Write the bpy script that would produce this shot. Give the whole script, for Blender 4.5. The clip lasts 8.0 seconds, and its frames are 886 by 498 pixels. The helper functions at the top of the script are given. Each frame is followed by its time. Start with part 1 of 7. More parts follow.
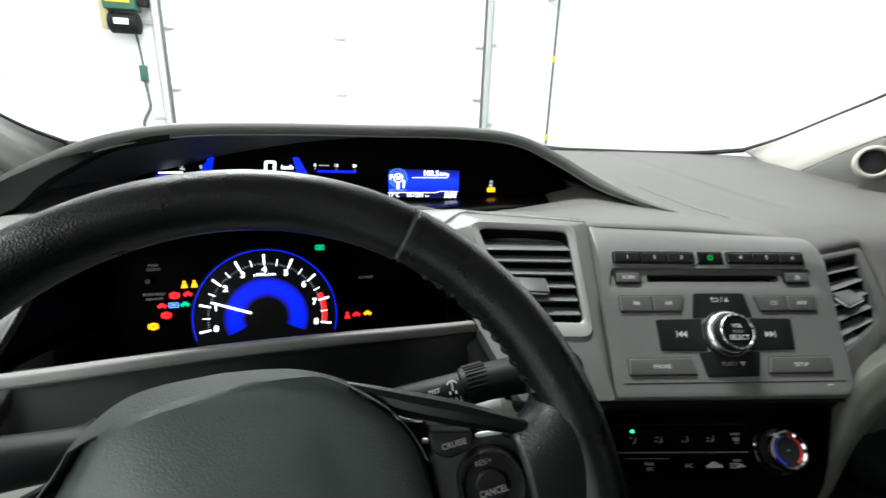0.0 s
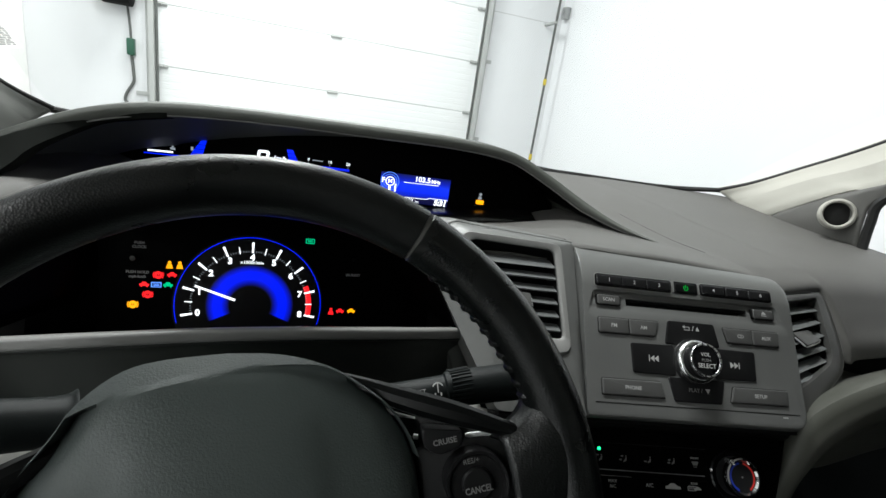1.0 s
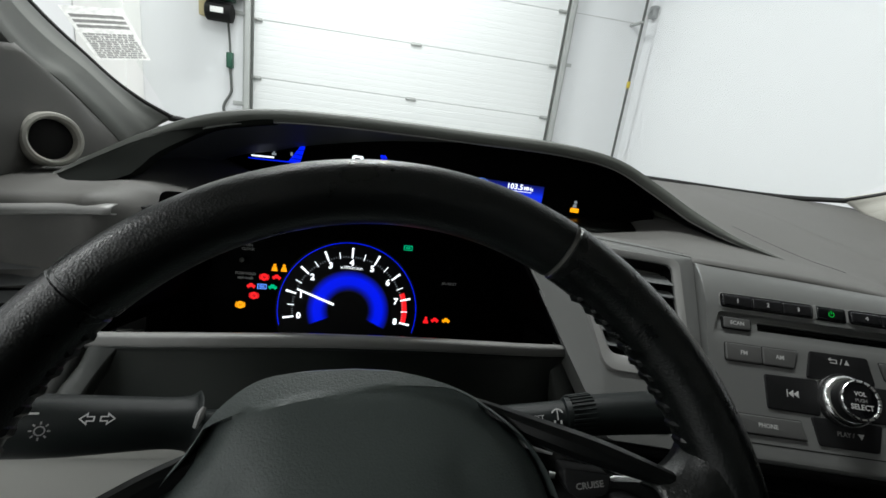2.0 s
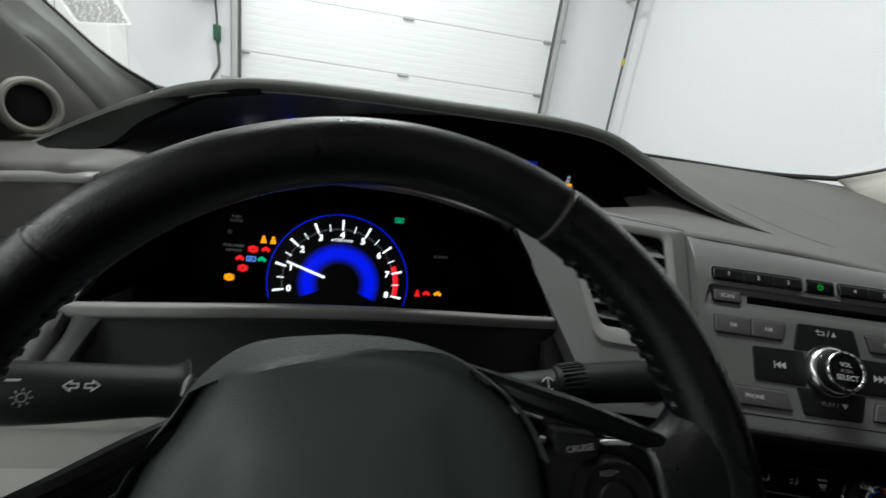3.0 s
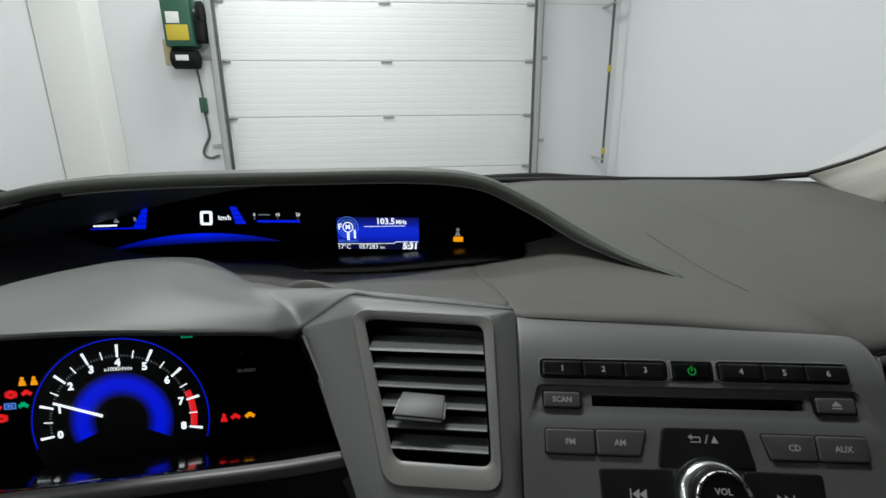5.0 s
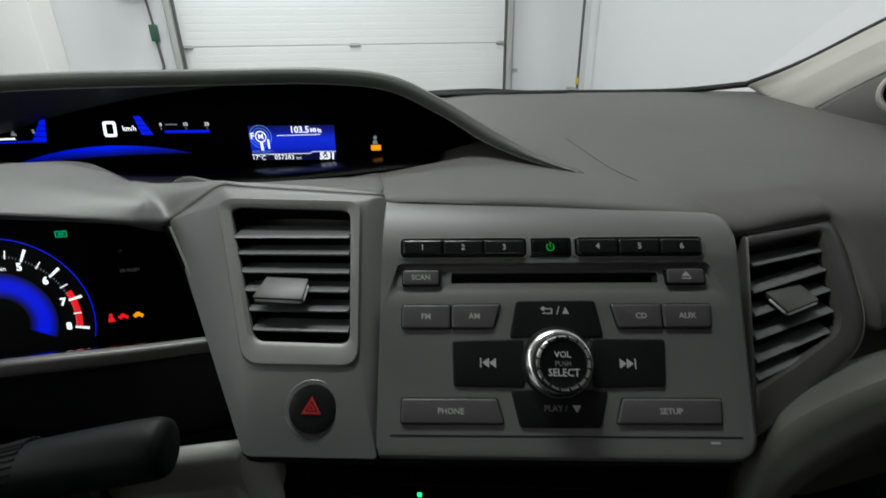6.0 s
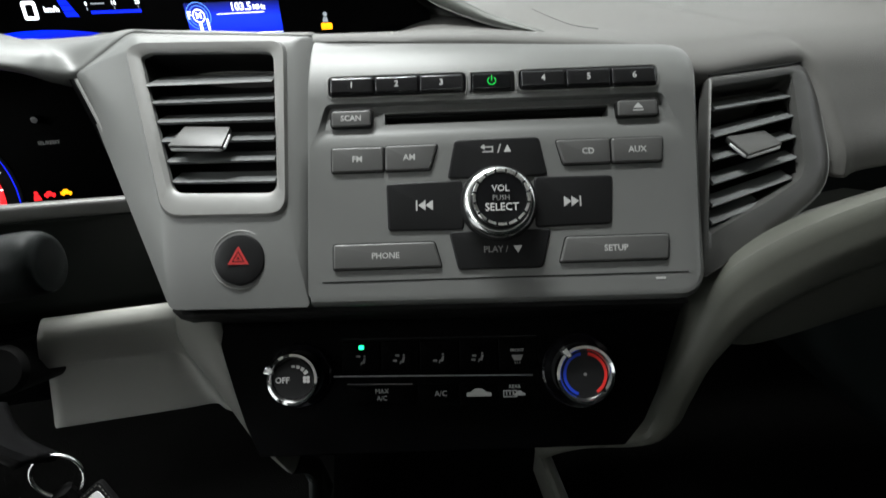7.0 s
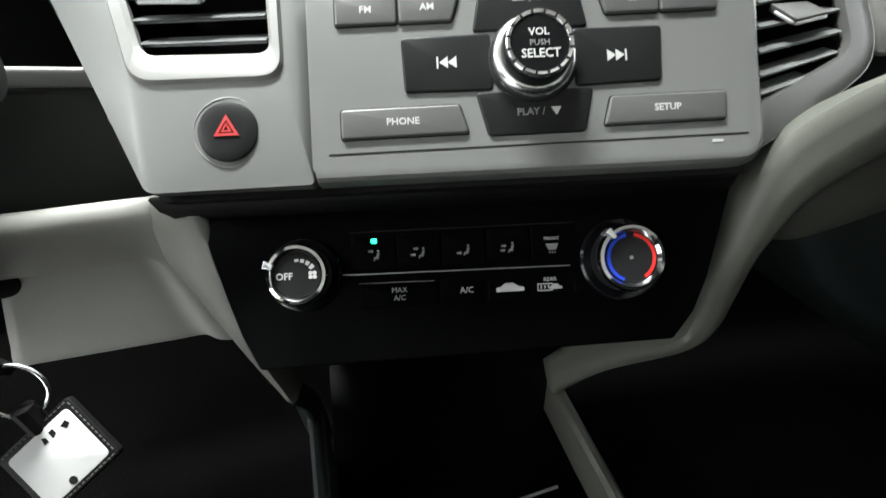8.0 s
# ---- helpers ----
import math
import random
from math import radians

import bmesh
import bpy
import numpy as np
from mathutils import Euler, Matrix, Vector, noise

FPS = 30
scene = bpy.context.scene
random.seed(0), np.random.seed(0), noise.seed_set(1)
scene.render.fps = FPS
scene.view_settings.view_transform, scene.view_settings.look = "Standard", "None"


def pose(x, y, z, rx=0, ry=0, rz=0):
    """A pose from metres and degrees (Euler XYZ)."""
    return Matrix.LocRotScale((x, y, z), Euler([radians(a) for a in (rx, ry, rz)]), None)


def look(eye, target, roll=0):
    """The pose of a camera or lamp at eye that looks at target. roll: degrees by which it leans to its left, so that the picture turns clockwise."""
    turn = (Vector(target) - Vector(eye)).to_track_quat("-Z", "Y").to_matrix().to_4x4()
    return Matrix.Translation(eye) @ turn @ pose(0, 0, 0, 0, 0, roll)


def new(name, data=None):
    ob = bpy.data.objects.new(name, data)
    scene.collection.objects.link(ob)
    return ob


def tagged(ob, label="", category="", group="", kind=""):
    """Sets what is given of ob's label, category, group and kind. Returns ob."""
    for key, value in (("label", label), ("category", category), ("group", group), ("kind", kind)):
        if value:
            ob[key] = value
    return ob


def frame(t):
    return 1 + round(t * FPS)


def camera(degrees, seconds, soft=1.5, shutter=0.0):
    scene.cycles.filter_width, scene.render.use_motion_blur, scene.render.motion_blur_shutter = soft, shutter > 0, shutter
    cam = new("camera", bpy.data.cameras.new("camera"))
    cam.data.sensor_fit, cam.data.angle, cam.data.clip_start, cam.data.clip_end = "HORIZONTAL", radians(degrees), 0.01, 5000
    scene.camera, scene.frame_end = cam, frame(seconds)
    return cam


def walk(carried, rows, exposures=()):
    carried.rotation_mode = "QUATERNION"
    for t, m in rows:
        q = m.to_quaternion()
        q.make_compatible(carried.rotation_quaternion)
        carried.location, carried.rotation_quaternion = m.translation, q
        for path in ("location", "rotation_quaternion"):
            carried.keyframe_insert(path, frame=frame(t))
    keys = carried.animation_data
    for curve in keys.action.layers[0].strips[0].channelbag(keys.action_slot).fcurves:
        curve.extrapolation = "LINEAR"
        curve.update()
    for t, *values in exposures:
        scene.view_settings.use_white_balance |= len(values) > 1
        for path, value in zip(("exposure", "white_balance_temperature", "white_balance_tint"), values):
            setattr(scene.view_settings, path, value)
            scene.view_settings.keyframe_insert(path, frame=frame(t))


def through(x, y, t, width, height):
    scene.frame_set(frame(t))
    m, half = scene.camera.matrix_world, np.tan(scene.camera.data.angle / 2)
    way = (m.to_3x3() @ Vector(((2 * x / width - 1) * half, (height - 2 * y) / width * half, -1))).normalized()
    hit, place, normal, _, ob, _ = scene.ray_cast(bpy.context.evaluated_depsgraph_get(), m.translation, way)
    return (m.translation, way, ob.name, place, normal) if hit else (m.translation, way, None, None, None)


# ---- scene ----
cam = camera(86.3, 8.0, soft=1.5, shutter=0.25)
PATH = [
    (0, (-0.301, 0.133, 1.1), (0.189, 1.978, 0.504), 2.0),
    (0.2, (-0.3, 0.12, 1.104), (0.299, 1.944, 0.543), 4.8),
    (0.5, (-0.325, 0.121, 1.104), (0.273, 1.933, 0.504), 7.2),
    (1, (-0.323, 0.127, 1.099), (0.274, 1.954, 0.548), 8.6),
    (1.5, (-0.343, 0.14, 1.099), (0.187, 1.988, 0.547), 9.7),
    (1.7, (-0.348, 0.15, 1.098), (0.013, 2.041, 0.556), 7.8),
    (2.8, (-0.365, 0.164, 1.072), (-0.072, 2.023, 0.395), 8.2),
    (3, (-0.352, 0.161, 1.082), (0.004, 2.02, 0.437), 8.5),
    (3.2, (-0.307, 0.157, 1.087), (-0.054, 2.07, 0.56), 3.3),
    (3.5, (-0.229, 0.175, 1.113), (-0.032, 2.131, 0.747), 0.1),
    (4, (-0.164, 0.222, 1.143), (0.093, 2.162, 0.73), -0.3),
    (4.2, (-0.152, 0.232, 1.144), (0.061, 2.172, 0.706), -0.7),
    (5.3, (-0.07, 0.253, 1.117), (0.144, 2.155, 0.536), -0.7),
    (5.5, (-0.046, 0.247, 1.106), (0.184, 2.138, 0.496), -1.3),
    (6, (-0.007, 0.233, 1.081), (0.258, 2.056, 0.302), -1.0),
    (6.5, (0.022, 0.216, 1.053), (0.318, 1.98, 0.158), -1.6),
    (7, (0.029, 0.219, 1.008), (0.305, 1.921, -0.005), -2.2),
    (7.5, (0.023, 0.217, 0.973), (0.312, 1.882, -0.098), -2.5),
    (8, (-0.004, 0.228, 0.927), (0.363, 1.878, -0.142), -2.1),
]
EXPOSURES = [(0, 1.17, 6250, 6), (0.5, 0.76, 6250, 6), (0.9, 0.47, 6250, 6), (1.2, 0.2, 6250, 6), (1.5, 0.08, 6250, 6), (3, -0.04, 6250, 6), (4.2, -0.33, 6250, 6), (5.3, -0.5, 6250, 6), (6, -0.4, 6250, 6), (6.5, 0.03, 6250, 6), (7, 0.95, 6250, 6), (7.5, 1.65, 6250, 6), (8, 2.25, 6250, 6)]
walk(cam, [(t, look(eye, target, roll)) for t, eye, target, roll in PATH], EXPOSURES)

# ---- light: a closed white garage lit by ceiling tubes, with fill lamps added on its walls ----
world = bpy.data.worlds.new("world")
scene.world = world
world.use_nodes = True
world.node_tree.nodes["Background"].inputs["Color"].default_value = (0.75, 0.8, 0.85, 1)
world.node_tree.nodes["Background"].inputs["Strength"].default_value = 0.05

# Unseen tubes; the one over the windscreen is added to brighten the dash.
LAMPS = [(-1.5, 2.6, 16, 0), (-0.45, 1.25, 66, 90), (-0.6, 3.85, 60, 90), (-1.6, -1.8, 30, 0), (-0.6, -3.9, 10, 90)]
# Made-up fill on the left and back walls, never in view.
FILL_LAMPS = [(-2.62, -2.3, 2.3, 7, 0), (-2.62, -0.95, 2.3, 6, 0), (-2.62, 0.4, 2.3, 12, 0), (-0.75, -5.0, 2.05, 26, 90)]
CEIL = 3.5


# ---- materials ----
def nodes_of(name):
    m = bpy.data.materials.new(name)
    m.use_nodes = True
    nt = m.node_tree
    return m, nt, nt.nodes["Principled BSDF"]


def link(nt, a, b):
    nt.links.new(a, b)


def surface(name, color, rough=0.5, grain=900.0, relief=0.15, blotch=6.0, vary=0.12, metal=0.0, spec=0.5, depth=0.0006, coat=0.0):
    """A worn moulded surface: colour in two scales, fine grain as relief, roughness that drifts."""
    m, nt, b = nodes_of(name)
    co = nt.nodes.new("ShaderNodeTexCoord")
    big, fine = nt.nodes.new("ShaderNodeTexNoise"), nt.nodes.new("ShaderNodeTexNoise")
    big.inputs["Scale"].default_value, big.inputs["Detail"].default_value = blotch, 6
    fine.inputs["Scale"].default_value, fine.inputs["Detail"].default_value = grain, 2
    for t in (big, fine):
        link(nt, co.outputs["Object"], t.inputs["Vector"])
    mixer = nt.nodes.new("ShaderNodeMix")
    mixer.data_type = "RGBA"
    dark = tuple(c * (1 - vary) for c in color)
    light = tuple(min(1, c * (1 + vary)) for c in color)
    mixer.inputs["A"].default_value, mixer.inputs["B"].default_value = (*dark, 1), (*light, 1)
    two = nt.nodes.new("ShaderNodeMath")
    two.operation = "MULTIPLY_ADD"
    two.inputs[1].default_value = 0.3
    link(nt, fine.outputs["Fac"], two.inputs[0])
    scaled = nt.nodes.new("ShaderNodeMath")
    scaled.operation = "MULTIPLY"
    scaled.inputs[1].default_value = 0.7
    link(nt, big.outputs["Fac"], scaled.inputs[0])
    link(nt, scaled.outputs[0], two.inputs[2])
    link(nt, two.outputs[0], mixer.inputs["Factor"])
    link(nt, mixer.outputs["Result"], b.inputs["Base Color"])
    ro = nt.nodes.new("ShaderNodeMapRange")
    ro.inputs["To Min"].default_value, ro.inputs["To Max"].default_value = max(0, rough - 0.08), min(1, rough + 0.08)
    link(nt, big.outputs["Fac"], ro.inputs["Value"])
    link(nt, ro.outputs["Result"], b.inputs["Roughness"])
    if relief:
        bump = nt.nodes.new("ShaderNodeBump")
        bump.inputs["Strength"].default_value, bump.inputs["Distance"].default_value = relief, depth
        link(nt, fine.outputs["Fac"], bump.inputs["Height"])
        link(nt, bump.outputs["Normal"], b.inputs["Normal"])
    b.inputs["Metallic"].default_value = metal
    b.inputs["Specular IOR Level"].default_value = spec
    b.inputs["Coat Weight"].default_value = coat
    return m


def leather(name, color):
    """Pebbled leather: cells as creases, worn smoother in patches."""
    m, nt, b = nodes_of(name)
    co = nt.nodes.new("ShaderNodeTexCoord")
    cell, wear = nt.nodes.new("ShaderNodeTexVoronoi"), nt.nodes.new("ShaderNodeTexNoise")
    cell.inputs["Scale"].default_value = 900
    wear.inputs["Scale"].default_value, wear.inputs["Detail"].default_value = 22, 5
    for t in (cell, wear):
        link(nt, co.outputs["Object"], t.inputs["Vector"])
    ro = nt.nodes.new("ShaderNodeMapRange")
    ro.inputs["From Min"].default_value, ro.inputs["From Max"].default_value = 0.35, 0.65
    ro.inputs["To Min"].default_value, ro.inputs["To Max"].default_value = 0.25, 0.35
    b.inputs["Specular IOR Level"].default_value = 0.52
    link(nt, wear.outputs["Fac"], ro.inputs["Value"])
    link(nt, ro.outputs["Result"], b.inputs["Roughness"])
    mixer = nt.nodes.new("ShaderNodeMix")
    mixer.data_type = "RGBA"
    mixer.inputs["A"].default_value, mixer.inputs["B"].default_value = (*color, 1), (*(c * 1.9 for c in color), 1)
    link(nt, wear.outputs["Fac"], mixer.inputs["Factor"])
    link(nt, mixer.outputs["Result"], b.inputs["Base Color"])
    bump = nt.nodes.new("ShaderNodeBump")
    bump.inputs["Strength"].default_value, bump.inputs["Distance"].default_value = 0.32, 0.0004
    link(nt, cell.outputs["Distance"], bump.inputs["Height"])
    link(nt, bump.outputs["Normal"], b.inputs["Normal"])
    return m


def glow(name, color, strength):
    m, nt, b = nodes_of(name)
    b.inputs["Base Color"].default_value = (0.01, 0.01, 0.01, 1)
    b.inputs["Emission Color"].default_value = (*color, 1)
    b.inputs["Emission Strength"].default_value = strength
    return m


def clear_glass(name, tint=(1, 1, 1)):
    m, nt, b = nodes_of(name)
    out = nt.nodes["Material Output"]
    see, shine, mixer, fr = (nt.nodes.new(n) for n in ("ShaderNodeBsdfTransparent", "ShaderNodeBsdfGlossy", "ShaderNodeMixShader", "ShaderNodeMath"))
    facing = nt.nodes.new("ShaderNodeLayerWeight")
    facing.inputs["Blend"].default_value = 0.5
    fr.operation = "POWER"
    fr.inputs[1].default_value = 5.0
    link(nt, facing.outputs["Facing"], fr.inputs[0])
    gloss = nt.nodes.new("ShaderNodeMath")
    gloss.operation = "MULTIPLY_ADD"
    gloss.inputs[1].default_value, gloss.inputs[2].default_value = 0.5, 0.02
    link(nt, fr.outputs[0], gloss.inputs[0])
    see.inputs["Color"].default_value = (*tint, 1)
    shine.inputs["Roughness"].default_value = 0.02
    link(nt, gloss.outputs[0], mixer.inputs["Fac"])
    link(nt, see.outputs["BSDF"], mixer.inputs[1])
    link(nt, shine.outputs["BSDF"], mixer.inputs[2])
    link(nt, mixer.outputs["Shader"], out.inputs["Surface"])
    return m


M_DASH = surface("soft_dash_charcoal", (0.095, 0.093, 0.087), 0.62, 1100, 0.5, 7, 0.15)
M_HOOD = surface("hood_charcoal", (0.095, 0.10, 0.09), 0.55, 1300, 0.25, 5, 0.1)
M_SILVER = surface("satin_grey_plastic", (0.142, 0.145, 0.140), 0.44, 2200, 0.06, 8, 0.06, metal=0.12)
M_BEZEL = surface("satin_light_grey_plastic", (0.22, 0.219, 0.212), 0.42, 2200, 0.05, 8, 0.06, metal=0.1)
M_TRIMDARK = surface("dark_satin_plastic", (0.056, 0.056, 0.053), 0.42, 1800, 0.08, 8, 0.08)
M_BUTTON = surface("button_grey", (0.085, 0.085, 0.083), 0.4, 2000, 0.06, 20, 0.08)
M_KEYBLACK = surface("button_black", (0.0125, 0.0125, 0.013), 0.38, 2000, 0.05, 20, 0.1, spec=0.16)
M_SPOKE = surface("satin_black_spoke", (0.003, 0.0035, 0.0035), 0.3, 1500, 0.05, 9, 0.1, spec=0.25)
# Pale and half diffuse: the brightness of a chrome reflection is in the colour.
M_TRIMLINE = surface("satin_trim_line", (0.62, 0.63, 0.63), 0.45, 1500, 0.0, 9, 0.1, metal=0.4)
M_POLISH = surface("polished_chrome", (0.9, 0.9, 0.9), 0.08, 500, 0.0, 12, 0.05, metal=1.0)
M_HOOD_SHADED = surface("hood_shaded", (0.012, 0.013, 0.012), 0.8, 1500, 0.2, 8, 0.12, spec=0.0)
M_FOOT = surface("polished_black_foot", (0.003, 0.003, 0.003), 0.3, 1500, 0.0, 9, 0.1)
M_PRESET = surface("polished_black_key", (0.012, 0.012, 0.013), 0.2, 2000, 0.02, 20, 0.1)
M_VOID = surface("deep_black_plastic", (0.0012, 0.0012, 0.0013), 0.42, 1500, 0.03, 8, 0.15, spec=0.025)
M_GLOSS = surface("piano_black", (0.004, 0.004, 0.005), 0.1, 800, 0.0, 9, 0.1)
M_BLACK = surface("matt_black_plastic", (0.008, 0.008, 0.008), 0.6, 1500, 0.2, 8, 0.15, spec=0.15)
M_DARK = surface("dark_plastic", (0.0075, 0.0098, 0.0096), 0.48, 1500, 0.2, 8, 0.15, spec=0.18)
M_PAD = surface("airbag_vinyl", (0.073, 0.088, 0.084), 0.44, 850, 0.5, 7, 0.12, depth=0.0005, spec=0.5)
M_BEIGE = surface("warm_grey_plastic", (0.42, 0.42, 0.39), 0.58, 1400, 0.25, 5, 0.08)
# The knee panel's warm grey at half tone: the flank's shade is painted in.
M_FLANK_SHADED = surface("flank_grey_shaded", (0.22, 0.22, 0.2), 0.58, 1400, 0.25, 5, 0.08)
# Shaded copy of the warm grey trim: passenger-side light falloff as colour.
M_BEIGE_SHADED = surface("warm_grey_shaded", (0.078, 0.080, 0.067), 0.55, 1400, 0.25, 5, 0.08)
M_FASCIA = surface("dark_fascia", (0.021, 0.025, 0.022), 0.5, 1500, 0.2, 8, 0.12)
M_RETURN = surface("shelf_grey_shaded", (0.062, 0.066, 0.062), 0.5, 1500, 0.2, 8, 0.1)
M_LEATHER = leather("black_leather", (0.0018, 0.0024, 0.0023))
M_THREAD = surface("grey_thread", (0.10, 0.098, 0.09), 0.7, 1500, 0.3, 20, 0.2)
M_CHROME = surface("chrome", (0.93, 0.93, 0.93), 0.22, 500, 0.0, 12, 0.05, metal=1.0)
M_SLAT = surface("vent_slat", (0.105, 0.110, 0.110), 0.42, 1800, 0.15, 10, 0.12)
M_BRIGHT = surface("bright_trim", (0.85, 0.86, 0.87), 0.2, 500, 0.0, 12, 0.05, metal=0.85)
M_SPEAKER = surface("speaker_mesh", (0.006, 0.006, 0.006), 0.8, 2500, 0.8, 10, 0.2)
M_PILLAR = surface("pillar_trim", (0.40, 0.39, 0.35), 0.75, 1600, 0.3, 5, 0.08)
# Driver-side copy of the pillar trim with that side's shade in its colour.
M_PILLAR_SHADED = surface("pillar_trim_shaded", (0.13, 0.135, 0.125), 0.75, 1600, 0.3, 5, 0.08)
M_RUBBER = surface("rubber_seal", (0.008, 0.008, 0.008), 0.6, 900, 0.2, 9, 0.1)
M_CARPET = surface("carpet", (0.0045, 0.0045, 0.0043), 0.95, 600, 0.9, 6, 0.25, depth=0.002, spec=0.0)
M_CLOTH = surface("headliner_cloth", (0.58, 0.57, 0.53), 0.9, 900, 0.4, 4, 0.08)
M_PAINT = surface("car_paint_dark", (0.02, 0.022, 0.024), 0.25, 300, 0.0, 3, 0.1, coat=0.6)
M_WALL = surface("white_wall_paint", (0.73, 0.737, 0.752), 0.6, 60, 0.15, 0.7, 0.035, depth=0.002)
M_WALLW = surface("white_pier_paint", (0.86, 0.855, 0.83), 0.6, 60, 0.15, 0.7, 0.03, depth=0.002)
M_DOOR = surface("white_steel_panel", (0.80, 0.81, 0.81), 0.45, 140, 0.12, 0.9, 0.03, depth=0.002)
M_CEIL = surface("ceiling_paint", (0.78, 0.78, 0.77), 0.8, 60, 0.1, 0.5, 0.03)
M_FLOOR = surface("concrete", (0.33, 0.33, 0.32), 0.7, 90, 0.4, 0.9, 0.18, depth=0.003)
M_STEEL = surface("galvanised_steel", (0.38, 0.39, 0.39), 0.42, 120, 0.1, 6, 0.15, metal=0.8)
M_ZINC = surface("dull_zinc", (0.42, 0.43, 0.42), 0.5, 200, 0.1, 8, 0.12, metal=0.2)
M_RAIL = surface("dark_door_seal", (0.09, 0.095, 0.09), 0.6, 200, 0.1, 6, 0.15)
M_GREEN = surface("green_enamel", (0.018, 0.085, 0.05), 0.4, 300, 0.1, 9, 0.15)
M_YELLOW = surface("yellow_label", (0.55, 0.42, 0.03), 0.5, 300, 0.0, 9, 0.1)
M_WHITE = surface("white_label", (0.75, 0.75, 0.73), 0.5, 300, 0.0, 9, 0.06)
M_PAPER = surface("paper", (0.72, 0.72, 0.71), 0.7, 500, 0.1, 30, 0.06)


def thin_sheet(name, color, through):
    """Thin paper or print that lets daylight through from behind."""
    m, nt, b = nodes_of(name)
    tr, mixer, co, no = (nt.nodes.new(n) for n in ("ShaderNodeBsdfTranslucent", "ShaderNodeMixShader", "ShaderNodeTexCoord", "ShaderNodeTexNoise"))
    no.inputs["Scale"].default_value, no.inputs["Detail"].default_value = 160, 4
    link(nt, co.outputs["Object"], no.inputs["Vector"])
    ramp = nt.nodes.new("ShaderNodeValToRGB")
    el = ramp.color_ramp.elements
    el[0].position, el[0].color = 0.3, (*(c * 0.85 for c in color), 1)
    el[1].position, el[1].color = 0.7, (*(min(1, c * 1.1) for c in color), 1)
    link(nt, no.outputs["Fac"], ramp.inputs["Fac"])
    link(nt, ramp.outputs["Color"], b.inputs["Base Color"])
    link(nt, ramp.outputs["Color"], tr.inputs["Color"])
    b.inputs["Roughness"].default_value = 0.8
    mixer.inputs["Fac"].default_value = through
    link(nt, b.outputs["BSDF"], mixer.inputs[1])
    link(nt, tr.outputs["BSDF"], mixer.inputs[2])
    link(nt, mixer.outputs["Shader"], nt.nodes["Material Output"].inputs["Surface"])
    return m


M_SHEET = thin_sheet("thin_paper", (0.8, 0.8, 0.78), 0.6)
M_SHEETINK = thin_sheet("thin_print", (0.42, 0.42, 0.42), 0.7)
M_INK = surface("white_ink", (0.46, 0.46, 0.45), 0.6, 700, 0.0, 60, 0.05)
M_INKDIM = surface("grey_ink", (0.20, 0.20, 0.195), 0.6, 700, 0.0, 60, 0.05)
M_REDINK = surface("red_ink", (0.42, 0.02, 0.02), 0.5, 700, 0.0, 60, 0.1)
M_CAMEL = surface("opener_tan", (0.42, 0.36, 0.2), 0.6, 300, 0.1, 9, 0.1)
M_GLASS = clear_glass("windscreen_glass", (0.96, 0.98, 0.97))
M_TUBE = glow("tube_light", (1.0, 0.98, 0.94), 6)
G_WHITE = glow("lit_white", (0.95, 0.97, 1.0), 1.5)
G_DIM = glow("lit_grey", (0.5, 0.55, 0.6), 0.45)
G_BLUE = glow("lit_blue", (0.0, 0.012, 1.0), 1.0)
G_PALE = glow("lit_pale_blue", (0.12, 0.3, 1.0), 1.2)
G_RED = glow("lit_red", (1.0, 0.01, 0.015), 1.0)
G_AMBER = glow("lit_amber", (1.0, 0.36, 0.0), 1.3)
G_GREEN = glow("lit_green", (0.0, 0.55, 0.22), 0.9)
G_LED = glow("lit_green_led", (0.04, 1.0, 0.3), 2.0)


def arc_glow(name, r0, r1):
    """A lit ring that fades towards both edges, round the object's own origin."""
    m, nt, b = nodes_of(name)
    co, ln = nt.nodes.new("ShaderNodeTexCoord"), nt.nodes.new("ShaderNodeVectorMath")
    ln.operation = "LENGTH"
    link(nt, co.outputs["Object"], ln.inputs[0])
    rm = nt.nodes.new("ShaderNodeMapRange")
    rm.inputs["From Min"].default_value, rm.inputs["From Max"].default_value = r0, r1
    link(nt, ln.outputs["Value"], rm.inputs["Value"])
    ramp = nt.nodes.new("ShaderNodeValToRGB")
    el = ramp.color_ramp.elements
    el[0].position, el[0].color = 0.0, (0, 0, 0, 1)
    el[1].position, el[1].color = 1.0, (0, 0, 0, 1)
    for p, v in ((0.14, 0.3), (0.34, 0.95), (0.66, 1.0), (0.85, 0.4)):
        e = el.new(p)
        e.color = (0, 0.008 * v, v * 0.85, 1)
    link(nt, rm.outputs["Result"], ramp.inputs["Fac"])
    b.inputs["Base Color"].default_value = (0.004, 0.004, 0.004, 1)
    link(nt, ramp.outputs["Color"], b.inputs["Emission Color"])
    b.inputs["Emission Strength"].default_value = 1.0
    return m


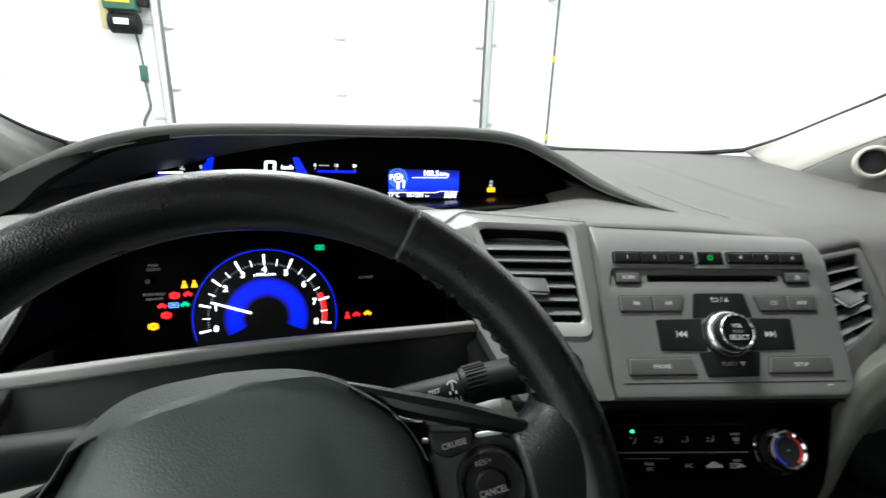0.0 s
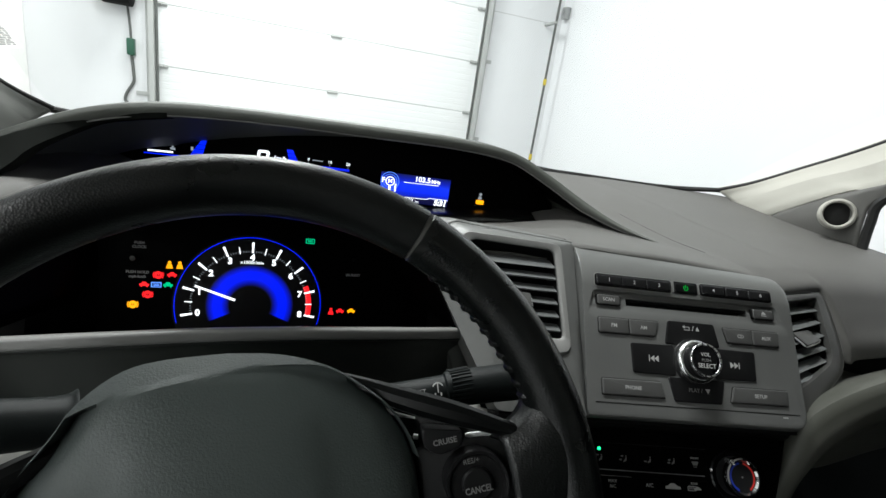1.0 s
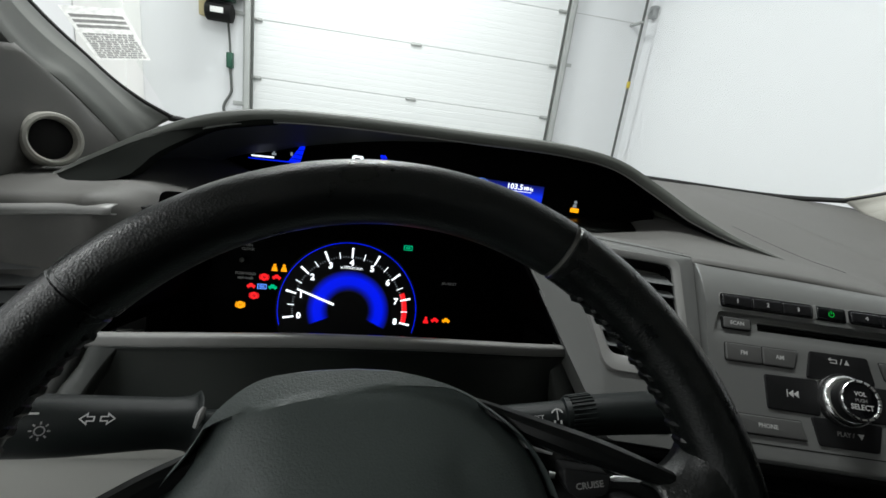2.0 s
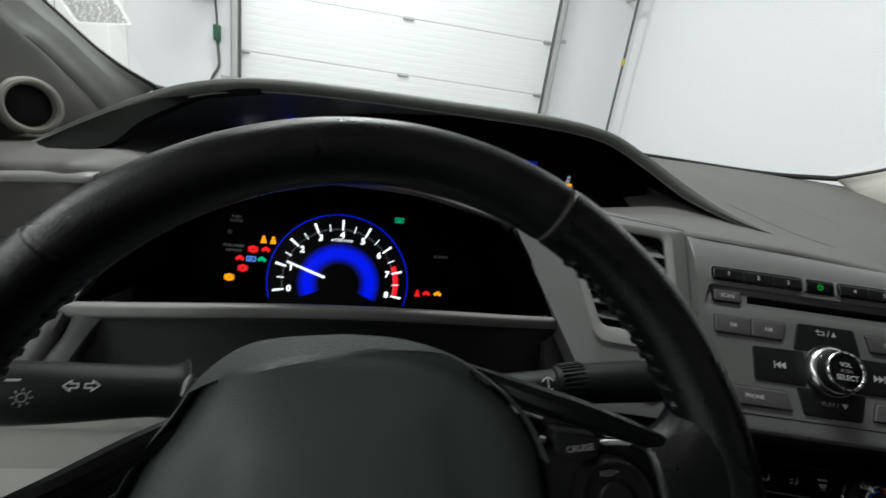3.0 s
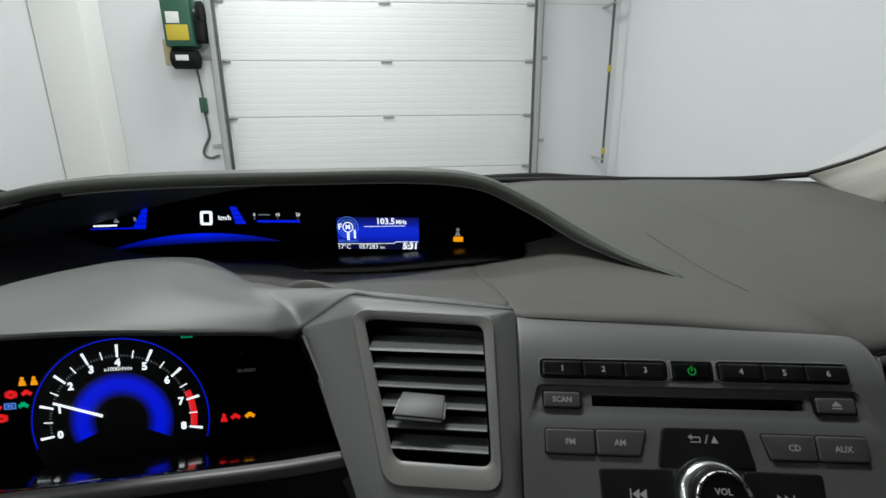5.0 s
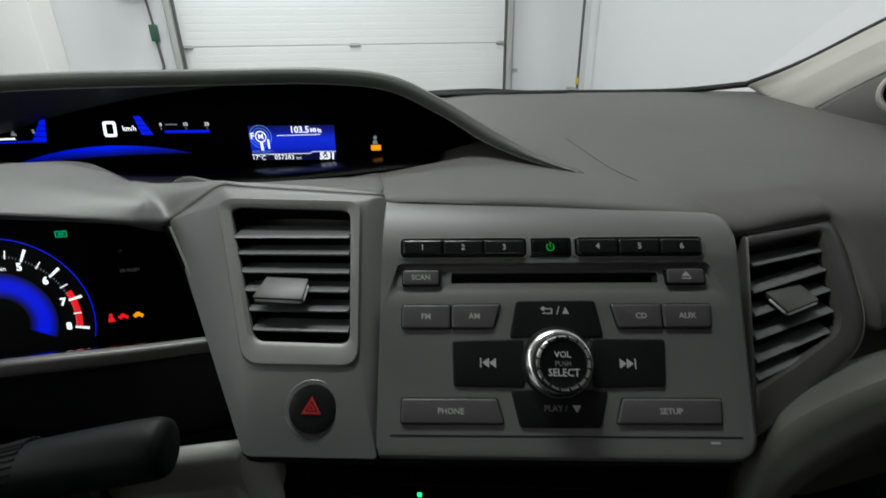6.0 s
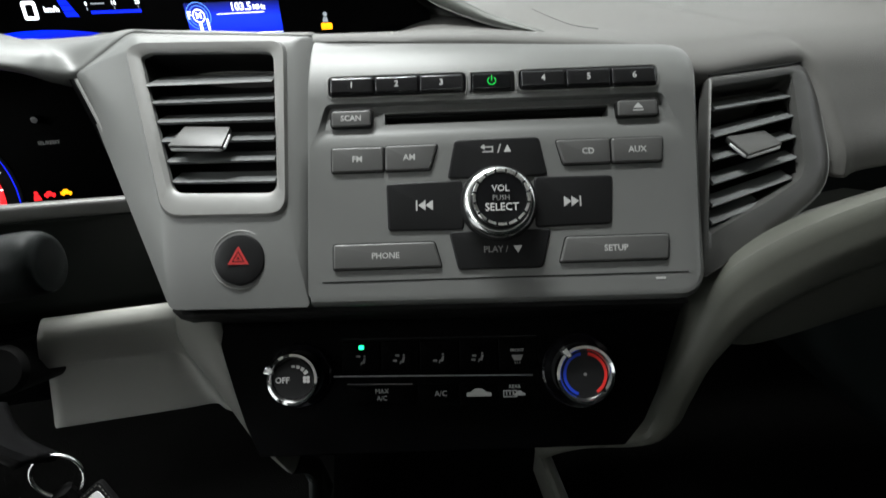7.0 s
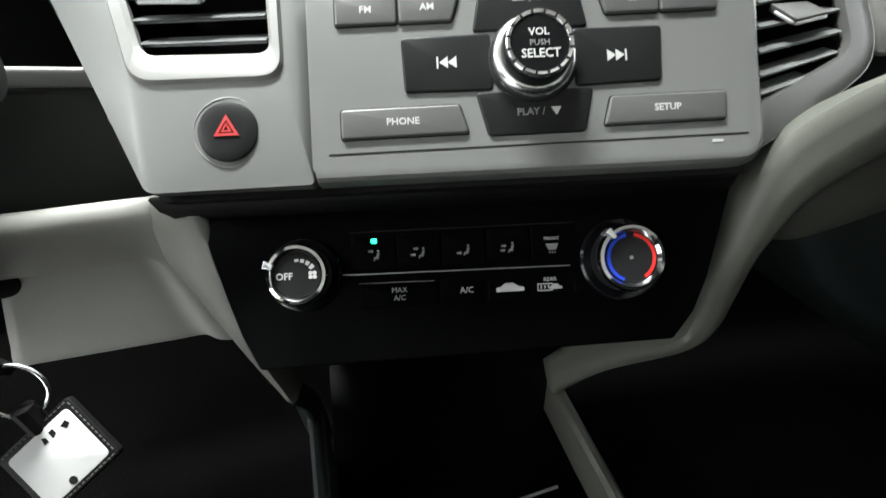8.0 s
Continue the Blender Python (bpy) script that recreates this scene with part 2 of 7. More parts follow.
def faded_glow(name, color, strength):
    """Lit shape whose light fades towards its foot and both its ends, by its own flat coordinates."""
    m, nt, b = nodes_of(name)
    co, sep = nt.nodes.new("ShaderNodeUVMap"), nt.nodes.new("ShaderNodeSeparateXYZ")
    co.uv_map = "fade"
    link(nt, co.outputs["UV"], sep.inputs["Vector"])
    ends, foot, both = nt.nodes.new("ShaderNodeValToRGB"), nt.nodes.new("ShaderNodeMapRange"), nt.nodes.new("ShaderNodeMath")
    el = ends.color_ramp.elements
    el[0].position, el[0].color = 0.0, (0.15, 0.15, 0.15, 1)
    el[1].position, el[1].color = 1.0, (0.15, 0.15, 0.15, 1)
    e = el.new(0.55)
    e.color = (1, 1, 1, 1)
    foot.inputs["From Min"].default_value, foot.inputs["From Max"].default_value = -0.1, 0.9
    link(nt, sep.outputs["X"], ends.inputs["Fac"])
    link(nt, sep.outputs["Y"], foot.inputs["Value"])
    both.operation = "MULTIPLY"
    link(nt, ends.outputs["Color"], both.inputs[0])
    link(nt, foot.outputs["Result"], both.inputs[1])
    gain = nt.nodes.new("ShaderNodeMath")
    gain.operation = "MULTIPLY"
    gain.inputs[1].default_value = strength
    link(nt, both.outputs[0], gain.inputs[0])
    b.inputs["Base Color"].default_value = (0.004, 0.004, 0.004, 1)
    b.inputs["Emission Color"].default_value = (*color, 1)
    link(nt, gain.outputs[0], b.inputs["Emission Strength"])
    return m


def band_glow(name, y0, y1):
    """A lit blue panel, dark at head and foot, along the object's own height."""
    m, nt, b = nodes_of(name)
    co, sep, rm, ramp = (nt.nodes.new(n) for n in ("ShaderNodeTexCoord", "ShaderNodeSeparateXYZ", "ShaderNodeMapRange", "ShaderNodeValToRGB"))
    link(nt, co.outputs["Object"], sep.inputs["Vector"])
    rm.inputs["From Min"].default_value, rm.inputs["From Max"].default_value = y0, y1
    link(nt, sep.outputs["Y"], rm.inputs["Value"])
    link(nt, rm.outputs["Result"], ramp.inputs["Fac"])
    el = ramp.color_ramp.elements
    el[0].position, el[0].color = 0.0, (0.001, 0.01, 0.34, 1)
    el[1].position, el[1].color = 1.0, (0.0, 0.003, 0.09, 1)
    for p, c in ((0.25, (0.002, 0.02, 0.75, 1)), (0.55, (0.004, 0.03, 0.8, 1)), (0.75, (0.001, 0.01, 0.4, 1))):
        e = el.new(p)
        e.color = c
    b.inputs["Base Color"].default_value = (0.004, 0.004, 0.004, 1)
    link(nt, ramp.outputs["Color"], b.inputs["Emission Color"])
    b.inputs["Emission Strength"].default_value = 1.0
    return m


# ---- mesh helpers ----
def spline(pts, n):
    """n points along a Catmull-Rom curve through pts."""
    p = [Vector(v) for v in pts]
    p = [2 * p[0] - p[1], *p, 2 * p[-1] - p[-2]]
    out, spans = [], len(p) - 3
    for k in range(n):
        s = k / (n - 1) * spans
        i = min(int(s), spans - 1)
        t = s - i
        a, b, c, d = p[i : i + 4]
        out.append(0.5 * (2 * b + (c - a) * t + (2 * a - 5 * b + 4 * c - d) * t * t + (3 * b - a - 3 * c + d) * t**3))
    return out


def grid(bm, rows, wrap=False):
    vs = [[bm.verts.new(p) for p in row] for row in rows]
    for a, b in zip(vs, vs[1:]):
        for k in range(len(a) - (0 if wrap else 1)):
            j = (k + 1) % len(a)
            bm.faces.new((a[k], a[j], b[j], b[k]))
    return vs


def loft(sections, along=6, across=24):
    """A smooth sheet through cross-sections (lists of as many points each)."""
    secs = [spline(s, across) for s in sections]
    lines = list(zip(*[spline([s[k] for s in secs], (len(secs) - 1) * along + 1) for k in range(across)]))
    bm = bmesh.new()
    grid(bm, lines)
    return bm


def tube(bm, pts, r, seg=10, caps=True):
    """A round rod along a line; r a number or one per point."""
    pts = [Vector(p) for p in pts]
    rs = r if isinstance(r, (list, tuple)) else [r] * len(pts)
    up, rows = None, []
    for k, p in enumerate(pts):
        d = (pts[min(k + 1, len(pts) - 1)] - pts[max(k - 1, 0)]).normalized()
        if up is None:
            up = d.orthogonal().normalized()
        up = (up - d * up.dot(d)).normalized()
        side = d.cross(up)
        rows.append([p + rs[k] * (math.cos(a) * up + math.sin(a) * side) for a in (2 * math.pi * i / seg for i in range(seg))])
    vs = grid(bm, rows, True)
    if caps:
        bm.faces.new(vs[0][::-1])
        bm.faces.new(vs[-1])


def rounded(pts, r, seg=4):
    """A polygon (counter-clockwise) with its corners rounded off; r a number or one per corner."""
    out, n = [], len(pts)
    for k in range(n):
        p, a, b = Vector(pts[k]), Vector(pts[k - 1]), Vector(pts[(k + 1) % n])
        rr = r[k] if isinstance(r, (list, tuple)) else r
        ea, eb = (a - p), (b - p)
        q = min(rr, ea.length * 0.48, eb.length * 0.48)
        s, e = p + ea.normalized() * q, p + eb.normalized() * q
        for i in range(seg + 1):
            t = i / seg
            out.append((1 - t) ** 2 * s + 2 * t * (1 - t) * p + t * t * e)
    return out


def shrunk(pts, d):
    """A counter-clockwise polygon with every side moved inwards by d."""
    p, n, out = [Vector(v[:2]) for v in pts], len(pts), []
    for k in range(n):
        a, b = (p[k] - p[k - 1]).normalized(), (p[(k + 1) % n] - p[k]).normalized()
        na, nb = Vector((-a.y, a.x)), Vector((-b.y, b.x))
        out.append(p[k] + (na + nb) * (d / max(0.35, 1 + na.dot(nb))))
    return out


def slab(pts, z0, z1, r=0.002, bev=0.0007, seg=4, bm=None):
    """A key or plate: a rounded outline raised from z0 to z1 with a softened upper edge."""
    bm = bm or bmesh.new()
    rows = []
    for d, z in ((0, z0), (0, z1 - bev), (bev * 0.12, z1 - bev * 0.5), (bev * 0.45, z1 - bev * 0.14), (bev, z1)):
        rows.append([(p.x, p.y, z) for p in rounded(shrunk(pts, d), max(r - d, r * 0.35), seg)])
    vs = grid(bm, rows, True)
    bm.faces.new(vs[-1])
    return bm


def rect(x0, y0, x1, y1):
    return [(x0, y0), (x1, y0), (x1, y1), (x0, y1)]


def lathe(profile, seg=40, bm=None, at=(0, 0, 0)):
    """A turned body: (radius, height) pairs round z."""
    bm = bm or bmesh.new()
    rows = [[(at[0] + r * math.cos(a), at[1] + r * math.sin(a), at[2] + z) for a in (2 * math.pi * k / seg for k in range(seg))] for r, z in profile]
    vs = grid(bm, rows, True)
    for row, flip in ((vs[0], True), (vs[-1], False)):
        bm.faces.new(row[::-1] if flip else row)
    return bm


def box(x0, y0, z0, x1, y1, z1, bev=0.0, bm=None):
    own = bmesh.new()
    bmesh.ops.create_cube(own, size=1, matrix=Matrix.LocRotScale(((x0 + x1) / 2, (y0 + y1) / 2, (z0 + z1) / 2), None, (x1 - x0, y1 - y0, z1 - z0)))
    if bev:
        bmesh.ops.bevel(own, geom=own.edges[:], offset=bev, segments=2, affect="EDGES", profile=0.6)
    if bm is None:
        return own
    tmp = bpy.data.meshes.new("tmp")
    own.to_mesh(tmp)
    bm.from_mesh(tmp)
    bpy.data.meshes.remove(tmp)
    return bm


def finish(name, bm, material, smooth=True, angle=35):
    bmesh.ops.recalc_face_normals(bm, faces=bm.faces[:])
    if smooth:
        for f in bm.faces:
            f.smooth = True
        for e in bm.edges:
            if len(e.link_faces) == 2 and e.calc_face_angle(0) > radians(angle):
                e.smooth = False
    me = bpy.data.meshes.new(name)
    bm.to_mesh(me)
    bm.free()
    me.materials.append(material)
    return me


def thing(name, m, label, category, group="", kind=""):
    """An Empty at a thing's base, to which its parts belong."""
    ob = new(name)
    ob.matrix_world = m
    ob.empty_display_size = 0.02
    return tagged(ob, label, category, group, kind)


def part(name, bm, material, parent, label="", at=None, thick=0.0, smooth=True, angle=35):
    """One mesh under a thing or a part, in its parent's own axes."""
    ob = new(name, finish(name, bm, material, smooth, angle))
    ob.parent = parent
    if at is not None:
        ob.matrix_basis = at
    if thick:
        mod = ob.modifiers.new("thickness", "SOLIDIFY")
        mod.thickness, mod.offset = thick, 0
    return tagged(ob, label)


def solid(name, bm, material, label, category, m=None, kind="", group="", thick=0.0, smooth=True, angle=35):
    """A thing that is one mesh."""
    ob = new(name, finish(name, bm, material, smooth, angle))
    if m is not None:
        ob.matrix_world = m
    if thick:
        mod = ob.modifiers.new("thickness", "SOLIDIFY")
        mod.thickness, mod.offset = thick, 0
    return tagged(ob, label, category, group, kind)


def word(text, size, x, y, z, material, parent, name="lettering", align="CENTER", bold=0.0, squeeze=1.0, turn=0.0, shear=0.0):
    """Printed or lit lettering as a thin mesh in the parent's own axes; size is the capitals' height."""
    cu = bpy.data.curves.new(name, "FONT")
    cu.body, cu.size, cu.align_x, cu.align_y = text, size * 1.38, align, "CENTER"
    cu.offset, cu.extrude, cu.resolution_u, cu.shear = bold, 0.00008, 2, shear
    tmp = bpy.data.objects.new(name, cu)
    scene.collection.objects.link(tmp)
    me = bpy.data.meshes.new_from_object(tmp.evaluated_get(bpy.context.evaluated_depsgraph_get()))
    bpy.data.objects.remove(tmp)
    bpy.data.curves.remove(cu)
    me.materials.clear()
    me.materials.append(material)
    ob = new(name, me)
    ob.parent = parent
    ob.matrix_basis = Matrix.Translation((x, y, z)) @ Matrix.Rotation(turn, 4, "Z") @ Matrix.Diagonal((squeeze, 1, 1, 1))
    return ob


def flat(polys, z, material, parent, name, h=0.00012):
    """Thin printed or lit shapes: outlines in the parent's own axes."""
    bm = bmesh.new()
    for poly in polys:
        lo = [bm.verts.new((p[0], p[1], z)) for p in poly]
        hi = [bm.verts.new((p[0], p[1], z + h)) for p in poly]
        bm.faces.new(hi)
        for k in range(len(poly)):
            j = (k + 1) % len(poly)
            bm.faces.new((lo[k], lo[j], hi[j], hi[k]))
    return part(name, bm, material, parent, smooth=False)


def ring_poly(cx, cy, r, w, a0, a1, n=24):
    """An arc of width w as one outline, angles in degrees."""
    a = [radians(a0 + (a1 - a0) * k / n) for k in range(n + 1)]
    return [(cx + r * math.cos(t), cy + r * math.sin(t)) for t in a] + [(cx + (r - w) * math.cos(t), cy + (r - w) * math.sin(t)) for t in reversed(a)]


def disc(cx, cy, r, n=20):
    return [(cx + r * math.cos(2 * math.pi * k / n), cy + r * math.sin(2 * math.pi * k / n)) for k in range(n)]


def mm(pts):
    return [tuple(v * 0.001 for v in p) for p in pts]


# ---- the garage ----
WALL_Y, RIGHT_X, LEFT_X, BACK_Y = 4.55, 1.95, -2.62, -5.0
DOOR_L, DOOR_R = -1.46, 1.22


def wall(name, x0, y0, z0, x1, y1, z1, material, label):
    return solid(name, box(x0, y0, z0, x1, y1, z1), material, label, "wall", kind="structure", smooth=False)


wall("wall_north", LEFT_X, WALL_Y, 0, DOOR_L, WALL_Y + 0.2, CEIL, M_WALL, "white painted block wall beside the garage door")
wall("wall_north_east", DOOR_R, WALL_Y, 0, RIGHT_X, WALL_Y + 0.2, CEIL, M_WALL, "narrow white painted wall beside the garage door")
wall("wall_north_lintel", DOOR_L, WALL_Y, 3.1, DOOR_R, WALL_Y + 0.2, CEIL, M_WALL, "white painted lintel over the garage door")
wall("wall_east", RIGHT_X, BACK_Y, 0, RIGHT_X + 0.2, WALL_Y + 0.2, CEIL, M_WALL, "plain white painted garage side wall")
wall("wall_west", LEFT_X - 0.2, BACK_Y, 0, LEFT_X, WALL_Y + 0.2, CEIL, M_WALL, "white painted garage side wall with a pier")
wall("wall_south", LEFT_X - 0.2, BACK_Y - 0.2, 0, RIGHT_X + 0.2, BACK_Y, CEIL, M_WALL, "plain white back wall of the garage")
solid("floor", box(LEFT_X - 0.2, BACK_Y - 0.2, -0.15, RIGHT_X + 0.2, WALL_Y + 0.6, 0), M_FLOOR, "grey concrete garage floor", "floor", kind="structure", smooth=False)
solid("ceiling", box(LEFT_X - 0.2, BACK_Y - 0.2, CEIL, RIGHT_X + 0.2, WALL_Y + 0.6, CEIL + 0.15), M_CEIL, "white painted garage ceiling", "ceiling", kind="structure", smooth=False)
solid("pier", box(-2.615, WALL_Y - 0.28, 0, -2.275, WALL_Y - 0.002, CEIL, 0.012), M_WALLW, "square white painted pier standing against the garage wall", "pillar", kind="structure")

garage_door = thing("door_1", pose((DOOR_L + DOOR_R) / 2, WALL_Y + 0.09, 0), "closed white sectional garage door of ribbed steel panels", "garage door", kind="structure")
PANEL = 0.457
half = (DOOR_R - DOOR_L) / 2 + 0.06
FIRST = 1.124 - 2 * PANEL
for k in range(7):
    z0 = FIRST - PANEL + k * PANEL + 0.0015
    if z0 > 3.2:
        break
    bm = bmesh.new()
    prof = [(0.0, 0.0)]
    for j in range(8):
        a, b = j / 8, (j + 1) / 8
        prof += [(-0.008, (a + 0.02) * (PANEL - 0.003)), (-0.008, (b - 0.02) * (PANEL - 0.003)), (-0.0072, b * (PANEL - 0.003))]
    prof += [(0.0, PANEL - 0.003)]
    grid(bm, [[(x, y, max(z0, 0) + z) for y, z in prof] for x in (-half, half)])
    part("panel", bm, M_DOOR, garage_door, thick=0.002, smooth=False)
part("backing", box(-half, 0.004, 0.0, half, 0.03, 3.2), M_DOOR, garage_door, smooth=False)
for k in range(2, 6):
    z = FIRST + k * PANEL - PANEL
    for x in (-0.087 - (DOOR_L + DOOR_R) / 2, half - 0.1, -half + 0.1):
        bm = box(x - 0.045, -0.018, z - 0.016, x + 0.045, -0.009, z + 0.016, 0.003)
        tube(bm, [(x - 0.048, -0.018, z), (x + 0.048, -0.018, z)], 0.006, 8)
        part("hinge", bm, M_ZINC, garage_door, "galvanised steel hinge")
    for s in (-1, 1):
        x = s * (half - 0.05)
        bm = bmesh.new()
        tube(bm, [(x - 0.06 * s, -0.035, z), (x + 0.035 * s, -0.035, z)], 0.009, 8)
        tube(bm, [(x + 0.012 * s, -0.035, z), (x + 0.035 * s, -0.035, z)], 0.022, 12)
        part("roller", bm, M_ZINC, garage_door, "steel roller in its track")


def track(x, s):
    t = thing("door_track", pose(x, WALL_Y, 0), "galvanised steel garage door track with dark seal", "door track", "door tracks", "structure")
    bm = bmesh.new()
    grid(bm, [[(s * a, b, z) for a, b in ((0.065, -0.004), (0.0, -0.004), (0.0, -0.06), (0.035, -0.06), (0.035, -0.045))] for z in (0, 3.3)])
    part("rail", bm, M_ZINC, t, thick=0.003, smooth=False)
    part("seal", box(-s * 0.012 - 0.008, -0.03, 0, -s * 0.012 + 0.008, -0.002, 3.2, 0.004), M_RAIL, t, "dark rubber seal strip")
    for z in (0.9, 1.6, 2.3, 3.0):
        part("bracket", box(min(0.02 * s, 0.14 * s), -0.014, z - 0.015, max(0.02 * s, 0.11 * s), -0.004, z + 0.015, 0.002), M_ZINC, t)


track(DOOR_L + 0.02, -1)
track(DOOR_R - 0.02, 1)

opener = thing("door_opener", pose(-1.655, WALL_Y, 1.50), "green electric door opener with yellow and white labels on the wall", "door opener")
part("case", box(-0.115, -0.17, 0.16, 0.10, -0.005, 0.52, 0.02), M_GREEN, opener)
part("motor", lathe([(0.06, -0.1), (0.072, -0.09), (0.072, 0.09), (0.05, 0.1)], 24), M_BLACK, opener, "black ribbed motor", at=pose(0.0, -0.1, 0.075, 0, 90, 0))
part("side_cover", box(-0.15, -0.13, 0.03, -0.09, -0.01, 0.22, 0.01), M_CAMEL, opener, "tan side cover")
part("yellow_label", box(-0.09, -0.176, 0.205, 0.07, -0.1705, 0.315, 0.001), M_YELLOW, opener, "yellow warning label")
part("white_label", box(-0.08, -0.176, 0.325, 0.015, -0.1705, 0.405, 0.001), M_WHITE, opener, "white paper label")
part("motor_label", box(-0.05, -0.178, 0.06, 0.045, -0.172, 0.10, 0.001), M_WHITE, opener)
part("chain_wheel", lathe([(0.05, -0.02), (0.075, -0.015), (0.075, 0.015), (0.05, 0.02)], 20), M_BLACK, opener, at=pose(0.15, -0.09, 0.42, 0, 90, 0))
part("shaft", lathe([(0.018, 0), (0.018, 0.07)], 12), M_STEEL, opener, at=pose(0.095, -0.09, 0.42, 0, 90, 0))
part("gear_box", box(0.10, -0.13, 0.20, 0.16, -0.01, 0.36, 0.012), M_BLACK, opener)

cable = bmesh.new()
tube(cable, spline([(-1.62, 4.53, 1.55), (-1.605, 4.53, 1.38), (-1.60, 4.53, 1.28)], 12), 0.009, 8)
tube(cable, spline([(-1.60, 4.53, 1.17), (-1.59, 4.53, 1.03), (-1.595, 4.53, 0.97), (-1.645, 4.53, 0.88), (-1.65, 4.53, 0.825), (-1.60, 4.53, 0.80), (-1.53, 4.53, 0.82)], 30), 0.011, 8)
solid("cable", cable, M_RAIL, "dark flexible cable hanging beside the door track", "cable")
junction = thing("junction_box", pose(-1.6, 4.55, 1.17), "small green junction box on the cable", "junction box")
part("body", box(-0.025, -0.05, 0.0, 0.025, 0, 0.12, 0.006), M_GREEN, junction)
part("lid", box(-0.02, -0.056, 0.01, 0.02, -0.0505, 0.11, 0.003), M_GREEN, junction)
wire = bmesh.new()
tube(wire, spline([(-1.735, 4.54, 2.02), (-1.70, 4.54, 2.13), (-1.715, 4.54, 2.21), (-1.80, 4.54, 2.245), (-1.86, 4.54, 2.24)], 24), 0.006, 6)
solid("wire", wire, M_STEEL, "grey wire bent over the door opener", "wire")

conduit = thing("conduit", pose(1.80, 4.36, 0.75), "dark vertical conduit with yellow couplings in the wall corner", "conduit")
part("pipe", lathe([(0.011, -0.05), (0.011, 2.3)], 12), M_RAIL, conduit)
for z in (0.03, 0.72, 1.62):
    part("coupling", lathe([(0.013, z), (0.016, z + 0.005), (0.016, z + 0.05), (0.013, z + 0.055)], 12), M_YELLOW, conduit, "yellow coupling")
for z in (-0.02, 1.25):
    part("clip", box(-0.02, -0.012, z, 0.014, 0.19, z + 0.018, 0.003), M_ZINC, conduit)
lamp_box = thing("socket_box", pose(1.95, 4.45, 2.07), "small grey switch box on the white side wall", "switch box")
part("body", box(-0.05, -0.04, 0, 0, 0.04, 0.1, 0.008), M_STEEL, lamp_box)
part("lever", box(-0.065, -0.012, 0.04, -0.0505, 0.012, 0.075, 0.004), M_STEEL, lamp_box)
west_box = thing("wall_lamp", pose(LEFT_X, 3.93, 2.0), "small cream switch box with a grey conduit on the wall", "switch box")
part("body", box(0, -0.05, 0, 0.06, 0.05, 0.14, 0.008), M_WHITE, west_box)
part("pipe", lathe([(0.018, 0.141), (0.018, 1.2)], 12), M_STEEL, west_box, at=pose(0.035, 0, 0))
east_lamp = thing("bulkhead_lamp", pose(RIGHT_X, 4.40, 2.42), "pale green-grey bulkhead fitting high on the wall", "lamp")
part("body", box(-0.12, -0.12, 0, 0, 0.12, 0.16, 0.03), M_STEEL, east_lamp)
part("cover", box(-0.135, -0.09, 0.02, -0.1205, 0.09, 0.14, 0.006), M_WHITE, east_lamp)
crack = bmesh.new()
for y0, y1, x0, x1, z in ((WALL_Y - 0.0015, WALL_Y, -2.3, -1.6, 2.04), (WALL_Y - 0.0015, WALL_Y, 1.25, 1.93, 2.03)):
    box(x0, y0 - 0.001, z, x1, y1, z + 0.004, bm=crack)
solid("wall_joint", crack, M_ZINC, "thin grey joint line across the white wall", "trim", kind="structure", smooth=False)

for x, y, power, turn in LAMPS:
    t = thing("ceiling_lamp", pose(x, y, CEIL, 0, 0, turn), "long white tube lamp under the garage ceiling, out of view", "ceiling lamp", "ceiling lamps")
    part("housing", box(-0.12, -0.65, -0.07, 0.12, 0.65, 0, 0.008), M_WHITE, t)
    part("tube", lathe([(0.018, -0.58), (0.018, 0.58)], 12), M_TUBE, t, at=pose(0, 0, -0.095, 90, 0, 0))
    la = bpy.data.lights.new("tube_light", "AREA")
    la.shape, la.size, la.size_y, la.energy, la.color = "RECTANGLE", 0.22, 1.2, power, (1.0, 0.985, 0.96)
    lo = new("tube_light", la)
    lo.parent = t
    lo.matrix_basis = pose(0, 0, -0.12)

# Invented tubes that brighten the cabin from its open side and the back.
for x, y, z, power, turn in FILL_LAMPS:
    t = thing("wall_fill_light", pose(x, y, z, 0, 0, turn), "unseen tube lamp added on the garage wall to fill the cabin", "wall lamp", "wall lamps")
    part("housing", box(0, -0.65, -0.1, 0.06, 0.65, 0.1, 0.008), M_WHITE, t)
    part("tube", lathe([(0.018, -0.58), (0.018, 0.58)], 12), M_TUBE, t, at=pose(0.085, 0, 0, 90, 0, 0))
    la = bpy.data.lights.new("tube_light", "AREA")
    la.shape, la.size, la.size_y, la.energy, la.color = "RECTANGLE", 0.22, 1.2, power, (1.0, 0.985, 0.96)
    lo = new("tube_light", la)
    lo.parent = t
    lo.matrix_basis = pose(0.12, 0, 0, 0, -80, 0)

# ---- the car's cabin ----
car = thing("car", pose(0, 0, 0.35), "dark car body round a grey cabin, standing in the garage", "car")


def carpart(name, bm, material, label="", thick=0.0, smooth=True):
    bmesh.ops.translate(bm, verts=bm.verts[:], vec=(0, 0, -0.35))
    return part(name, bm, material, car, label, thick=thick, smooth=smooth)


def glass_line(s, n=5):
    """Edge of the windscreen along a front pillar, from its foot to the roof."""
    return [(s * 0.735, 1.127, 1.008), (s * 0.768, 1.06, 1.042), (s * 0.787, 0.98, 1.087), (s * 0.785, 0.80, 1.18), (s * 0.70, 0.48, 1.35)]


